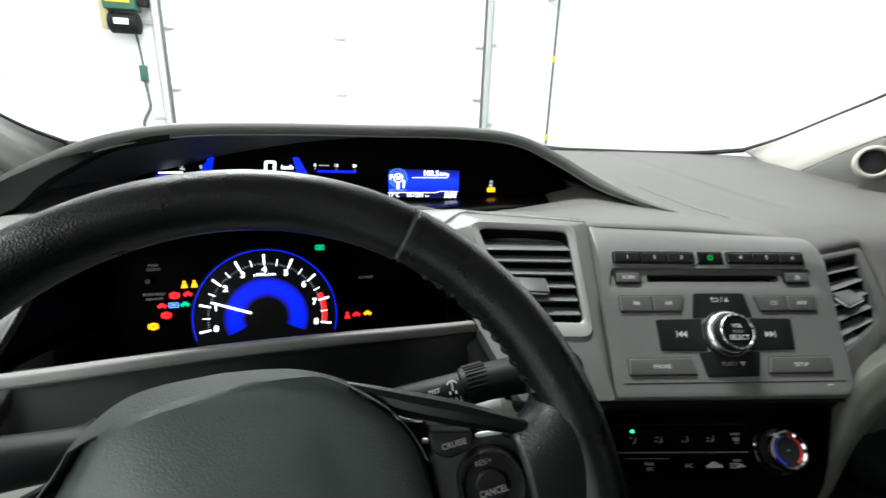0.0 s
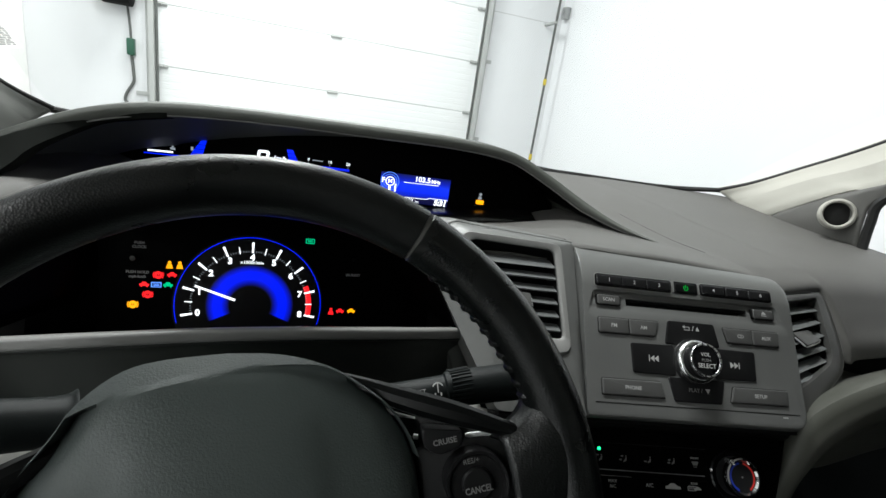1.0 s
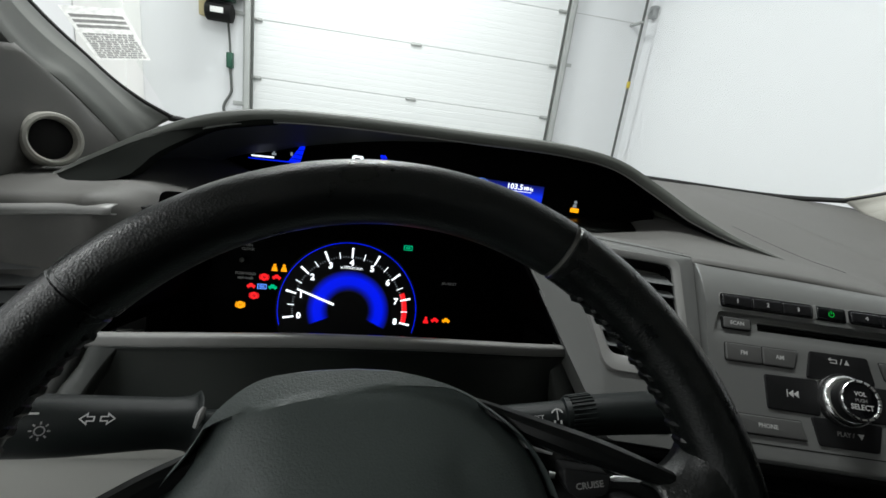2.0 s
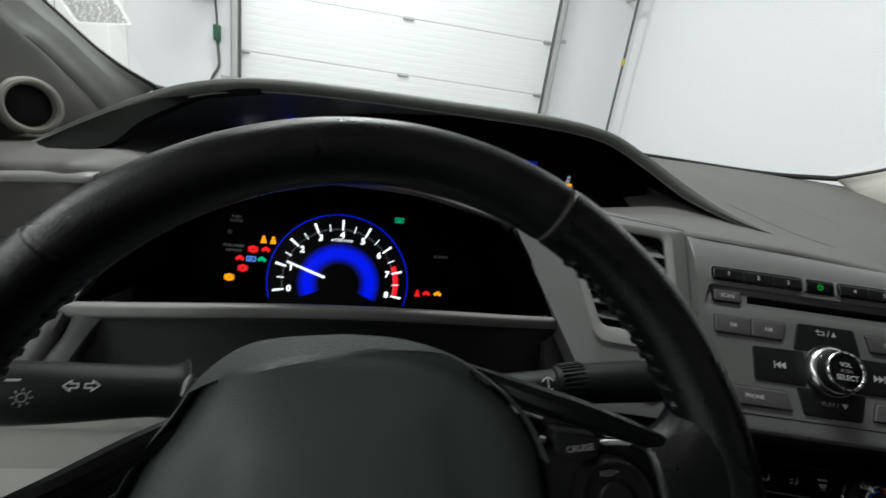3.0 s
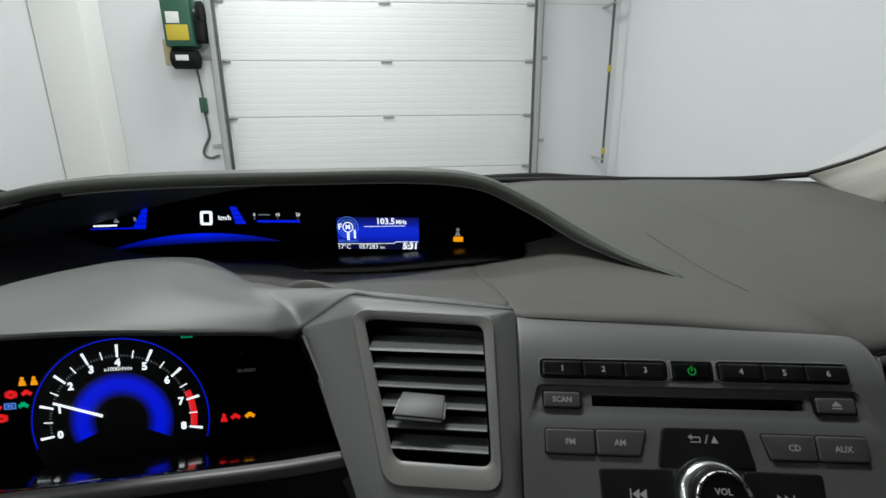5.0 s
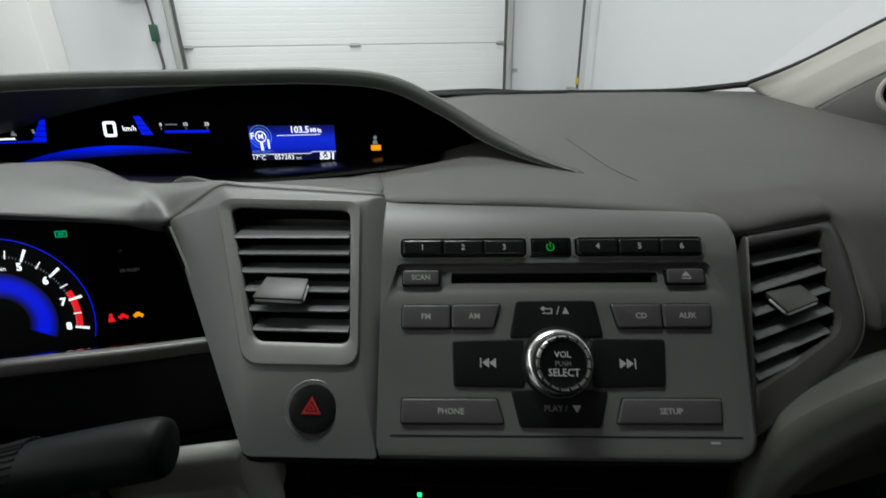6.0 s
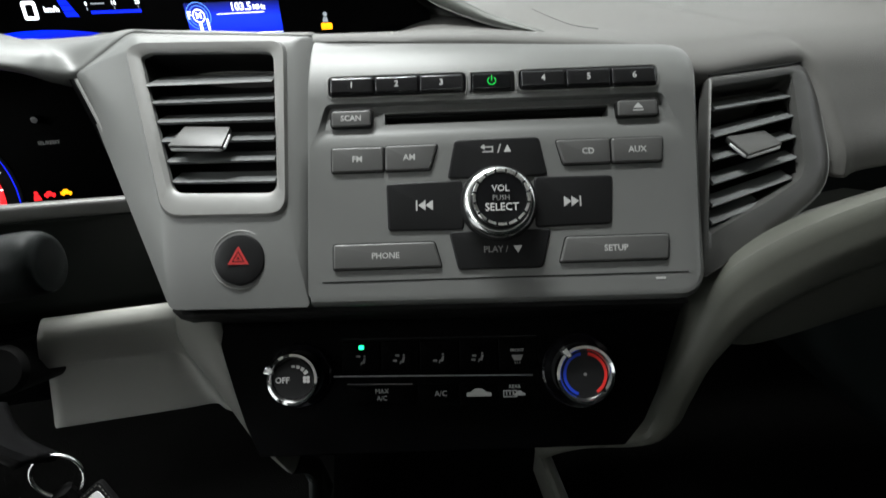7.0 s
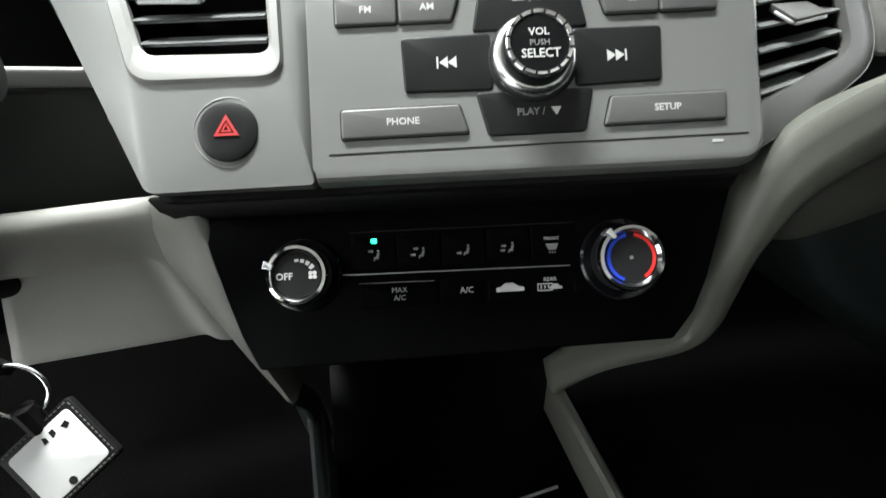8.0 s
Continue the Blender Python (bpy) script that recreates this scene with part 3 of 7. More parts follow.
def cabin_line(s):
    return [(s * 0.755, 0.985, 0.968), (s * 0.748, 0.877, 1.033), (s * 0.745, 0.815, 1.066), (s * 0.74, 0.735, 1.10), (s * 0.66, 0.42, 1.31)]


def ridge_line(s):
    return [(s * 0.748, 1.075, 0.985), (s * 0.755, 1.01, 1.022), (s * 0.757, 0.92, 1.07), (s * 0.752, 0.76, 1.147), (s * 0.675, 0.45, 1.335)]


BASE = [(-0.735, 1.127, 1.006), (-0.60, 1.195, 0.986), (-0.30, 1.262, 0.988), (0.0, 1.285, 0.989), (0.30, 1.262, 0.990), (0.60, 1.20, 0.990), (0.735, 1.127, 1.006)]
TOP = [(-0.70, 0.48, 1.35), (-0.48, 0.53, 1.385), (-0.24, 0.57, 1.40), (0.0, 0.58, 1.405), (0.24, 0.57, 1.40), (0.48, 0.53, 1.385), (0.70, 0.48, 1.35)]
mid = [tuple((a + b) / 2 + c for a, b, c in zip(p, q, (0, 0.015, 0.02))) for p, q in zip(BASE, TOP)]
shield = loft([[a, b, c] for a, b, c in zip(BASE, mid, TOP)], 6, 14)
windscreen = thing("windshield", pose(0, 0, 0), "clear raked laminated windshield with a black seal", "windshield")
pane = part("pane", shield, M_GLASS, windscreen)
pane.visible_shadow = False

frit = bmesh.new()
tube(frit, spline([(p[0], p[1] - 0.012, p[2] + 0.002) for p in BASE], 60), 0.006, 8)
part("seal", frit, M_RUBBER, windscreen, "black rubber seal along the glass foot")
for s in (-1, 1):
    g, c = glass_line(s), cabin_line(s)
    secs = []
    for a, r, b in zip(g, ridge_line(s), c):
        a, r, b = Vector(a), Vector(r), Vector(b)
        secs.append([a + Vector((s * 0.03, 0.03, 0)), a + Vector((-s * 0.004, -0.004, 0)), a.lerp(r, 0.5), a.lerp(r, 0.93), r, r.lerp(b, 0.12), r.lerp(b, 0.5), b, b + Vector((s * 0.04, 0.0, -0.01))])
    carpart("pillar_trim", loft(secs, 8, 30), M_PILLAR if s > 0 else M_PILLAR_SHADED, "grey front pillar trim", 0.003)
    bm = bmesh.new()
    tube(bm, spline([(p[0] - s * 0.007, p[1] - 0.006, p[2] - 0.001) for p in g], 40), 0.0042, 8)
    carpart("pillar_seal", bm, M_RUBBER, "black seal along the glass edge")
    # corner panel that carries the tweeter, then the door with its window opening
    w = 0.0 if s > 0 else 0.25
    sail = loft([[(s * 0.756, 1.0, 0.94), (s * 0.757, 0.90, 0.94), (s * 0.76, 0.82 - w * 0.5, 0.94), (s * 0.76, 0.765 - w, 0.94)],
                 [(s * 0.756, 0.99, 0.966), (s * 0.748, 0.89, 0.968), (s * 0.748, 0.82 - w * 0.5, 0.968), (s * 0.75, 0.772 - w, 0.968)],
                 [(s * 0.751, 0.93, 1.002), (s * 0.742, 0.86, 1.004), (s * 0.742, 0.81 - w * 0.5, 1.008), (s * 0.745, 0.774 - w, 1.01)],
                 [(s * 0.748, 0.862, 1.042), (s * 0.742, 0.83, 1.044), (s * 0.742, 0.80 - w * 0.5, 1.048), (s * 0.744, 0.770 - w, 1.05)],
                 [(s * 0.741, 0.745, 1.095), (s * 0.74, 0.74, 1.096), (s * 0.74, 0.73 - w * 0.5, 1.097), (s * 0.74, 0.72 - w, 1.098)]], 6, 16)
    bm = bmesh.new()
    tube(bm, spline([(s * 0.752, 0.762 - w, 0.945), (s * 0.748, 0.764 - w, 1.01), (s * 0.744, 0.758 - w, 1.055), (s * 0.738, 0.70 - w, 1.10), (s * 0.70, 0.50 - w, 1.24)], 24), 0.009, 8)
    carpart("window_seal", bm, M_RUBBER, "black rubber seal of the side window")
    carpart("corner_panel", sail, M_DASH, "dark grey corner panel between pillar and window", 0.004)
    bm = loft([[(s * 0.775, y, 0.94), (s * 0.745, y, 0.93), (s * 0.74, y, 0.85), (s * 0.76, y, 0.7), (s * 0.74, y, 0.55), (s * 0.75, y, 0.38)] for y in (0.95, 0.3, -0.5, -1.2)], 3, 14)
    if s > 0:
        carpart("door_panel", bm, M_DARK, "dark inner door panel", 0.02)
    else:
        bm.free()
    bm = bmesh.new()
    tube(bm, spline([(s * 0.70, -0.35, 1.36), (s * 0.755, -0.35, 0.94)], 6), 0.05, 8)
    carpart("center_pillar", bm, M_PILLAR, "grey middle pillar trim")
roof = loft([[(x, y, z - 0.10 * abs(x / 0.66) ** 3) for x in (-0.68, -0.5, -0.2, 0.2, 0.5, 0.68)] for y, z in ((0.58, 1.405), (0.3, 1.43), (-0.4, 1.45), (-1.0, 1.42), (-1.3, 1.38))], 4, 16)
carpart("roof", roof, M_CLOTH, "pale cloth headliner", 0.03)
# Added out of view: two heights of wall that keep rear light off the dash.
carpart("rear_light_block", box(-0.66, -0.52, 0.36, -0.2, -0.48, 1.28, 0.01), M_DARK, "unseen dark wall added to block light from behind")
carpart("rear_light_block", box(-0.198, -0.52, 0.36, 0.74, -0.48, 1.16, 0.01), M_DARK, "unseen dark wall added to block light from behind")
# Unseen blocker across the right window, against light from that side.
carpart("side_light_block", loft([[(0.76, y, 0.93), (0.735, y, 1.15), (0.69, y, 1.38)] for y in (0.45, 0.0, -0.5)], 3, 8), M_DARK, "unseen dark panel added to block light from the right", 0.02)
carpart("cabin_floor", box(-0.76, -1.34, 0.355, 0.76, 1.1, 0.39, 0.01), M_CARPET, "black carpet")
carpart("bulkhead", loft([[(x, 1.12, 0.36), (x, 1.15, 0.7), (x, 1.30, 0.97)] for x in (-0.77, 0, 0.77)], 3, 8), M_BLACK, thick=0.01)
hood = loft([[(x, y + 0.15 * (1 - (x / 0.8) ** 2), z - 0.05 * (x / 0.8) ** 4) for x in (-0.8, -0.55, -0.25, 0, 0.25, 0.55, 0.8)] for y, z in ((1.16, 0.955), (1.35, 0.95), (1.7, 0.905), (2.05, 0.80), (2.25, 0.62))], 5, 20)
carpart("bonnet", hood, M_PAINT, "dark painted bonnet", 0.004)
wiper = bmesh.new()
tube(wiper, spline([(-0.02, 1.36, 0.975), (0.1, 1.345, 0.986), (0.24, 1.335, 0.990), (0.34, 1.33, 0.984), (0.5, 1.31, 0.975)], 24), 0.008, 8)
carpart("wiper_arm", wiper, M_RUBBER, "black wiper arm resting at the glass foot")


def tweeter(s):
    m = Matrix.Translation((s * 0.724, 0.770 if s < 0 else 0.812, 0.997 if s < 0 else 1.017)) @ Matrix.Rotation(radians(-s * 50), 4, "Z") @ Matrix.Rotation(radians(82), 4, "X")
    t = thing("tweeter", m, "small round tweeter with a pale ring on the corner panel", "loudspeaker", "tweeters")
    part("ring", lathe([(0.031, -0.02), (0.031, 0.004), (0.029, 0.008), (0.026, 0.009), (0.0235, 0.006), (0.023, -0.01)], 40), M_PILLAR, t, "pale grey ring")
    part("grille", lathe([(0.023, -0.006), (0.018, -0.003), (0.008, -0.001), (0.002, -0.0005)], 32), M_SPEAKER, t, "black mesh grille")


tweeter(-1)
tweeter(1)

sx = Vector((0.047, 0.03, 0.008)).normalized()
sn = Vector((0.400, -0.422, -0.814))
sy = sn.cross(sx).normalized()
sn = sx.cross(sy)
sticker_m = Matrix((sx, sy, sn)).transposed().to_4x4()
sticker_m.translation = Vector((-0.694, 0.836, 1.122)) + sn * 0.004
sticker = thing("windshield_sticker", sticker_m, "white paper notice with grey print stuck inside the windshield", "sticker")


def leaning(pts):
    return [(x - 0.33 * y + 0.006, y) for x, y in pts]


sheet = bmesh.new()
sheet.faces.new([sheet.verts.new((x, y, 0)) for x, y in leaning(rect(-0.030, -0.046, 0.030, 0.052))])
part("sheet", sheet, M_SHEET, sticker, smooth=False)
prints = []
for k in range(11):
    x = -0.026
    while x < 0.024:
        w = random.uniform(0.002, 0.008)
        prints.append(leaning(rect(x, -0.042 + 0.0045 * k, min(x + w, 0.026), -0.0386 + 0.0045 * k)))
        x += w + random.uniform(0.0006, 0.002)
tagged(flat(prints, 0.0001, M_SHEETINK, sticker, "print"), kind="stuff")
for k in range(3):
    flat([leaning(rect(-0.026, 0.016 + 0.009 * k, 0.026, 0.0215 + 0.009 * k))], 0.0001, M_SHEETINK, sticker, "print_line")

# ---- the dashboard ----
SF = pose(0.099, 0.518, 0.893, 54.4, 0, -10.5)
CF = SF @ Matrix.Translation((0, 0, -0.037))
TF = pose(-0.37, 0.70, 0.92, 78, 0, 0)
DF = pose(-0.145, 0.962, 0.961, 90, 0, -10)
WF = pose(-0.34, 0.302, 0.90, 59, 0, 0) @ pose(0, 0, 0, 0, 0, 10)

dash = thing("dashboard", pose(0, 0.7, 0.39), "charcoal and warm grey moulded car dashboard", "dashboard")
DASH_INV = pose(0, 0.7, 0.39).inverted()


def dashpart(name, bm, material, label="", thick=0.0, smooth=True, frame_m=None, angle=35):
    ob = part(name, bm, material, dash, label, thick=thick, smooth=smooth, angle=angle)
    ob.matrix_basis = DASH_INV @ (frame_m or Matrix())
    return ob


PAD = [
    (-0.79, [(1.10, 0.988), (0.92, 0.968), (0.82, 0.96), (0.74, 0.956), (0.68, 0.953), (0.658, 0.949), (0.654, 0.935)]),
    (-0.66, [(1.17, 0.985), (0.93, 0.955), (0.83, 0.956), (0.74, 0.961), (0.68, 0.960), (0.656, 0.957), (0.652, 0.94)]),
    (-0.61, [(1.18, 0.97), (0.95, 0.94), (0.86, 0.938), (0.74, 0.960), (0.69, 0.961), (0.658, 0.959), (0.654, 0.94)]),
    (-0.56, [(1.2, 0.96), (0.97, 0.925), (0.88, 0.923), (0.8, 0.93), (0.785, 0.918), (0.775, 0.895), (0.77, 0.87)]),
    (-0.46, [(1.2, 0.93), (0.98, 0.915), (0.88, 0.933), (0.8, 0.93), (0.785, 0.918), (0.775, 0.895), (0.77, 0.87)]),
    (-0.37, [(1.2, 0.93), (0.98, 0.915), (0.89, 0.933), (0.8, 0.93), (0.785, 0.918), (0.775, 0.895), (0.77, 0.87)]),
    (-0.27, [(1.2, 0.93), (0.98, 0.915), (0.88, 0.926), (0.8, 0.93), (0.785, 0.918), (0.775, 0.895), (0.77, 0.87)]),
    (-0.20, [(1.2, 0.93), (0.97, 0.912), (0.88, 0.912), (0.8, 0.932), (0.735, 0.962), (0.722, 0.961), (0.72, 0.94)]),
    (-0.15, [(1.2, 0.93), (0.96, 0.912), (0.87, 0.914), (0.78, 0.942), (0.70, 0.966), (0.688, 0.965), (0.685, 0.945)]),
    (-0.08, [(1.2, 0.93), (0.95, 0.912), (0.86, 0.920), (0.76, 0.949), (0.665, 0.9675), (0.652, 0.9665), (0.648, 0.948)]),
    (-0.006, [(1.2, 0.93), (0.94, 0.912), (0.86, 0.928), (0.76, 0.948), (0.672, 0.9640), (0.634, 0.9672), (0.628, 0.953)]),
    (0.004, [(1.2, 0.93), (0.94, 0.912), (0.86, 0.928), (0.76, 0.948), (0.665, 0.9635), (0.630, 0.9665), (0.612, 0.9645)]),
    (0.07, [(1.22, 0.95), (0.92, 0.93), (0.84, 0.942), (0.76, 0.953), (0.665, 0.9625), (0.618, 0.9655), (0.598, 0.9630)]),
    (0.13, [(1.25, 0.98), (0.92, 0.95), (0.83, 0.953), (0.76, 0.953), (0.66, 0.9605), (0.608, 0.9640), (0.587, 0.9610)]),
    (0.22, [(1.268, 0.99), (0.98, 0.965), (0.85, 0.953), (0.75, 0.9485), (0.65, 0.9545), (0.592, 0.9575), (0.568, 0.954)]),
    (0.262, [(1.264, 0.99), (0.99, 0.97), (0.85, 0.955), (0.75, 0.950), (0.65, 0.953), (0.597, 0.952), (0.572, 0.944)]),
    (0.285, [(1.26, 0.99), (1.0, 0.972), (0.86, 0.957), (0.75, 0.951), (0.65, 0.951), (0.605, 0.946), (0.580, 0.935)]),
    (0.31, [(1.256, 0.99), (1.0, 0.973), (0.86, 0.959), (0.75, 0.953), (0.65, 0.950), (0.612, 0.944), (0.580, 0.931)]),
    (0.36, [(1.25, 0.99), (1.0, 0.975), (0.86, 0.962), (0.75, 0.955), (0.65, 0.950), (0.617, 0.945), (0.588, 0.934)]),
    (0.402, [(1.245, 0.99), (1.0, 0.976), (0.86, 0.963), (0.75, 0.956), (0.65, 0.951), (0.622, 0.946), (0.593, 0.936)]),
]
PAD = [(x, p + [(p[-1][0] + 0.006, p[-1][1] - 0.02), (p[-1][0] + 0.012, p[-1][1] - 0.045), (p[-1][0] + 0.018, p[-1][1] - 0.07), (p[-1][0] + 0.02, p[-1][1] - 0.085)]) for x, p in PAD]
for x, back, low in ((0.418, 1.242, 0.852), (0.45, 1.235, 0.856), (0.6, 1.195, 0.862), (0.70, 1.155, 0.862), (0.78, 1.10, 0.86)):
    PAD.append((x, [(back, 0.991), (1.0, 0.977), (0.86, 0.965), (0.75, 0.958), (0.66, 0.952), (0.622, 0.946), (0.594, 0.934), (0.576, 0.914), (0.557, 0.890), (0.541, low + 0.014), (0.534, low - 0.006)]))
dashpart("dash_pad", loft([[(x, y, z) for y, z in p] for x, p in PAD], 6, 56), M_DASH, "charcoal soft dash top and passenger face", 0.004)
crease = bmesh.new()
tube(crease, spline([(0.268, 0.885, 0.9612), (0.262, 0.80, 0.9572), (0.254, 0.72, 0.9560), (0.249, 0.655, 0.9585)], 24), 0.0003, 6)
dashpart("seam", crease, M_BLACK, "fine seam of the airbag lid")

# binnacle hood over the wide display
ARCH = [(-0.745, 0.705, 0.945), (-0.72, 0.745, 0.958), (-0.69, 0.785, 0.982), (-0.64, 0.82, 1.014), (-0.58, 0.85, 1.041), (-0.50, 0.875, 1.056), (-0.38, 0.885, 1.061), (-0.20, 0.885, 1.061), (-0.07, 0.88, 1.060),
        (0.02, 0.87, 1.050), (0.085, 0.848, 1.021), (0.135, 0.815, 0.991), (0.18, 0.772, 0.966), (0.225, 0.722, 0.9505)]
line = spline(ARCH, 90)
mid_x = -0.26
outer, liner = [], []
for k, p in enumerate(line):
    t = (line[min(k + 1, 89)] - line[max(k - 1, 0)]).normalized()
    nrm = Vector((t.z, 0, -t.x)).normalized()
    nrm = nrm if nrm.z < 0 or nrm.x * (mid_x - p.x) > 0 else -nrm
    w = 0.016 * min(1.0, min(k, 89 - k) / 14 + 0.08)
    lip = p + nrm * w + Vector((0, 0.004, 0))
    back = Vector((0, min(0.17, 0.02 + (1.06 - p.y) * 0.6), 0))
    rise = Vector((0, 0, 0.004))
    outer.append([lip, p + nrm * w * 0.55 + Vector((0, -0.003, 0)), p + nrm * w * 0.12 + Vector((0, -0.001, 0)), p + Vector((0, 0.006, 0)), p + back * 0.35 - rise * 0.5, p + back * 0.8 - rise * 7, p + back * 1.2 - rise * 18])
    yd = 0.962 - math.tan(radians(10)) * (p.x + 0.145) + 0.02
    end = Vector((mid_x + (lip.x - mid_x) * 0.985, max(yd, lip.y + 0.02), lip.z - 0.004 * (lip.z > 1.0)))
    liner.append([lip, lip.lerp(end, 0.35), lip.lerp(end, 0.7), end])
bm = bmesh.new()
grid(bm, [[q for q in spline(r, 16)] for r in outer])
dashpart("display_hood", bm, M_HOOD, "dark green-grey hood over the display", 0.002)
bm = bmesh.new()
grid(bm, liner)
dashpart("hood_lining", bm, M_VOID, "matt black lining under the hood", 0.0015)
# the hood's face leans out to a wide cheek at the door end
cheek_top = spline([Vector(p) + Vector((0, -0.004 + 0.0014 * k, -0.002 - 0.0006 * k)) for k, p in enumerate(ARCH[:6])], 24)
cheek_low = spline([(-0.735, 0.695, 0.946), (-0.706, 0.697, 0.953), (-0.673, 0.706, 0.960), (-0.636, 0.745, 0.968), (-0.620, 0.785, 0.991), (-0.602, 0.825, 1.007), (-0.577, 0.853, 1.022), (-0.544, 0.866, 1.030), (-0.50, 0.874, 1.038)], 24)
bm = bmesh.new()
grid(bm, [[a, a.lerp(b, 0.35) + Vector((0, -0.002, 0.001)), a.lerp(b, 0.7) + Vector((0, -0.002, 0.001)), b, b + Vector((0.004, 0.02, -0.002))] for a, b in zip(cheek_top, cheek_low)])
# Dark colour without gloss puts the hood's inner shade on this cheek.
dashpart("hood_cheek", bm, M_HOOD_SHADED, "cheek of the hood, darkened as its shaded underside", 0.001)
edge = bmesh.new()
tube(edge, [r[0] + Vector((0, -0.0022, -0.0004)) for r in outer], 0.0010, 6)
dashpart("hood_edge", edge, M_BEZEL, "thin pale edge of the hood")

# driver's side of the stack: trim with an opening for the air vent
def ring3(corners, r, seg=5):
    return rounded(mm(corners), r, seg)


def edged(corners, r, seg=5, cut=6):
    """Outline with its straight runs cut up, so that a sheet between two of them can bend."""
    c = ring3(corners, r, seg)
    out, n = [], len(c)
    for k in range(n):
        out.append(c[k])
        if (k + 1) % (seg + 1) == 0:
            a, b = c[k], c[(k + 1) % n]
            out += [a.lerp(b, i / (cut + 1)) for i in range(1, cut + 1)]
    return out


HOLE = [(-243, 95, -17), (-208, -12, -5), (-134.5, -14, -4), (-141, 93, -12), (-236, 98, -17)]
BEZ1 = [(-246, 97, -15.5), (-210, -15, -2.5), (-132.5, -17, -1.5), (-138.5, 95.5, -10.5), (-239, 100.5, -15.5)]
BEZ2 = [(-253, 100, -15), (-213, -28, -1.5), (-127.5, -29, 0), (-133.5, 100, -10.5), (-244, 105, -15)]
BEZ3 = [(-255, 100.5, -18), (-214.5, -30, -4), (-126, -31, -2.5), (-132, 101.5, -14), (-245, 106.5, -18)]
TRIM = [(-302, 90, -30), (-208, -93, -5), (-111.5, -93, -2), (-113.8, 108, -20), (-262, 122, -30)]
TRIM2 = [(-304, 84, -45), (-207, -96, -40), (-111.5, -96, -40), (-113.8, 104, -40), (-264, 118, -46)]
RA, RB = [0.004, 0.008, 0.008, 0.008, 0.004], [0.005, 0.013, 0.013, 0.010, 0.005]
RT = [0.002, 0.006, 0.003, 0.003, 0.006]
bm = bmesh.new()
grid(bm, [edged([(u, v, n - 4) for u, v, n in HOLE], RA), edged(HOLE, RA), edged(BEZ1, RA), edged(BEZ2, RB), edged(BEZ3, RB)], True)
dashpart("vent_bezel", bm, M_BEZEL, "pale satin bezel round the vent", 0.0, frame_m=SF)
bm = bmesh.new()
midc = [tuple((a * 0.5 + b * 0.5) + (1.5 if i == 2 else 0) for i, (a, b) in enumerate(zip(p, q))) for p, q in zip(BEZ3, TRIM)]
grid(bm, [edged(BEZ3, RB), edged(midc, RT), edged(TRIM, RT), edged([(u, v, n - 2) for u, v, n in TRIM], RT), edged(TRIM2, RT)], True)
dashpart("center_trim", bm, M_SILVER, "satin grey trim round vent and hazard switch", 0.0, frame_m=SF, angle=62)
bm = slab(mm([(-204, -97), (146, -97), (146, -92), (-205, -92)]), -0.06, -0.012, 0.001, 0.0005)
dashpart("stack_gap", bm, M_BLACK, frame_m=SF)
# Black sheet drawn as the shadow below the radio's lower edge.
bm = bmesh.new()
grid(bm, [mm([(-215, -93, -20), (150, -93, -24)]), mm([(-212, -99, -26), (150, -99, -30)]), mm([(-205, -104, -40), (149, -104, -40)])])
dashpart("shadow_strip", bm, M_BLACK, "black strip for the shadow between radio and climate controls", 0.003, frame_m=SF)

# fascia under the instruments
SH = [(-0.62, 0.565, 0.862), (-0.574, 0.545, 0.872), (-0.48, 0.536, 0.882), (-0.391, 0.538, 0.886), (-0.30, 0.542, 0.886), (-0.20, 0.556, 0.879), (-0.141, 0.573, 0.871)]
secs = [[Vector(p) + Vector(o) for o in ((0, 0.15, -0.085), (0, 0.08, -0.040), (0, 0.02, -0.006), (0, 0.006, -0.0008))] for p in SH]
dashpart("instrument_floor", loft(secs, 8, 12), M_GLOSS, "glossy black floor under the instruments", 0.001)
secs = [[Vector(p) + Vector(o) for o in ((0, 0.008, 0.0), (0, 0.002, 0.001), (0, 0, -0.002), (0, 0.001, -0.009), (0, 0.006, -0.0105))] for p in SH]
dashpart("instrument_shelf", loft(secs, 8, 16), M_BEZEL, "pale satin strip under the instruments", 0.001)
secs = [[Vector(p) + Vector(o) for o in ((0, 0.003, -0.0105), (0, 0.008, -0.016), (0, 0.015, -0.035), (0, 0.021, -0.065), (0, 0.020, -0.102))] for p in SH]
dashpart("lower_fascia", loft(secs, 8, 14), M_FASCIA, "dark fascia behind the steering column", 0.003)
for s, q in ((1, [(-0.181, 0.640, 0.946), (-0.160, 0.607, 0.909), (-0.141, 0.575, 0.871)]), (-1, [(-0.560, 0.636, 0.942), (-0.568, 0.60, 0.908), (-0.581, 0.548, 0.868)])):
    a = spline(q, 8)
    bm = bmesh.new()
    grid(bm, [[p, p + Vector((-s * 0.006, 0.003, 0)), p + Vector((-s * 0.03, 0.07, -0.005)), p + Vector((-s * 0.045, 0.11, -0.01))] for p in a])
    dashpart("cluster_cheek", bm, M_VOID, "glossy black side of the instrument opening", 0.001)
    # Pale bead drawn for the line of light on the glossy cheek.
    bm = bmesh.new()
    tube(bm, [p + Vector((0, -0.0005, 0)) for p in a], 0.0012, 6)
    dashpart("cheek_glint", bm, M_BEZEL)
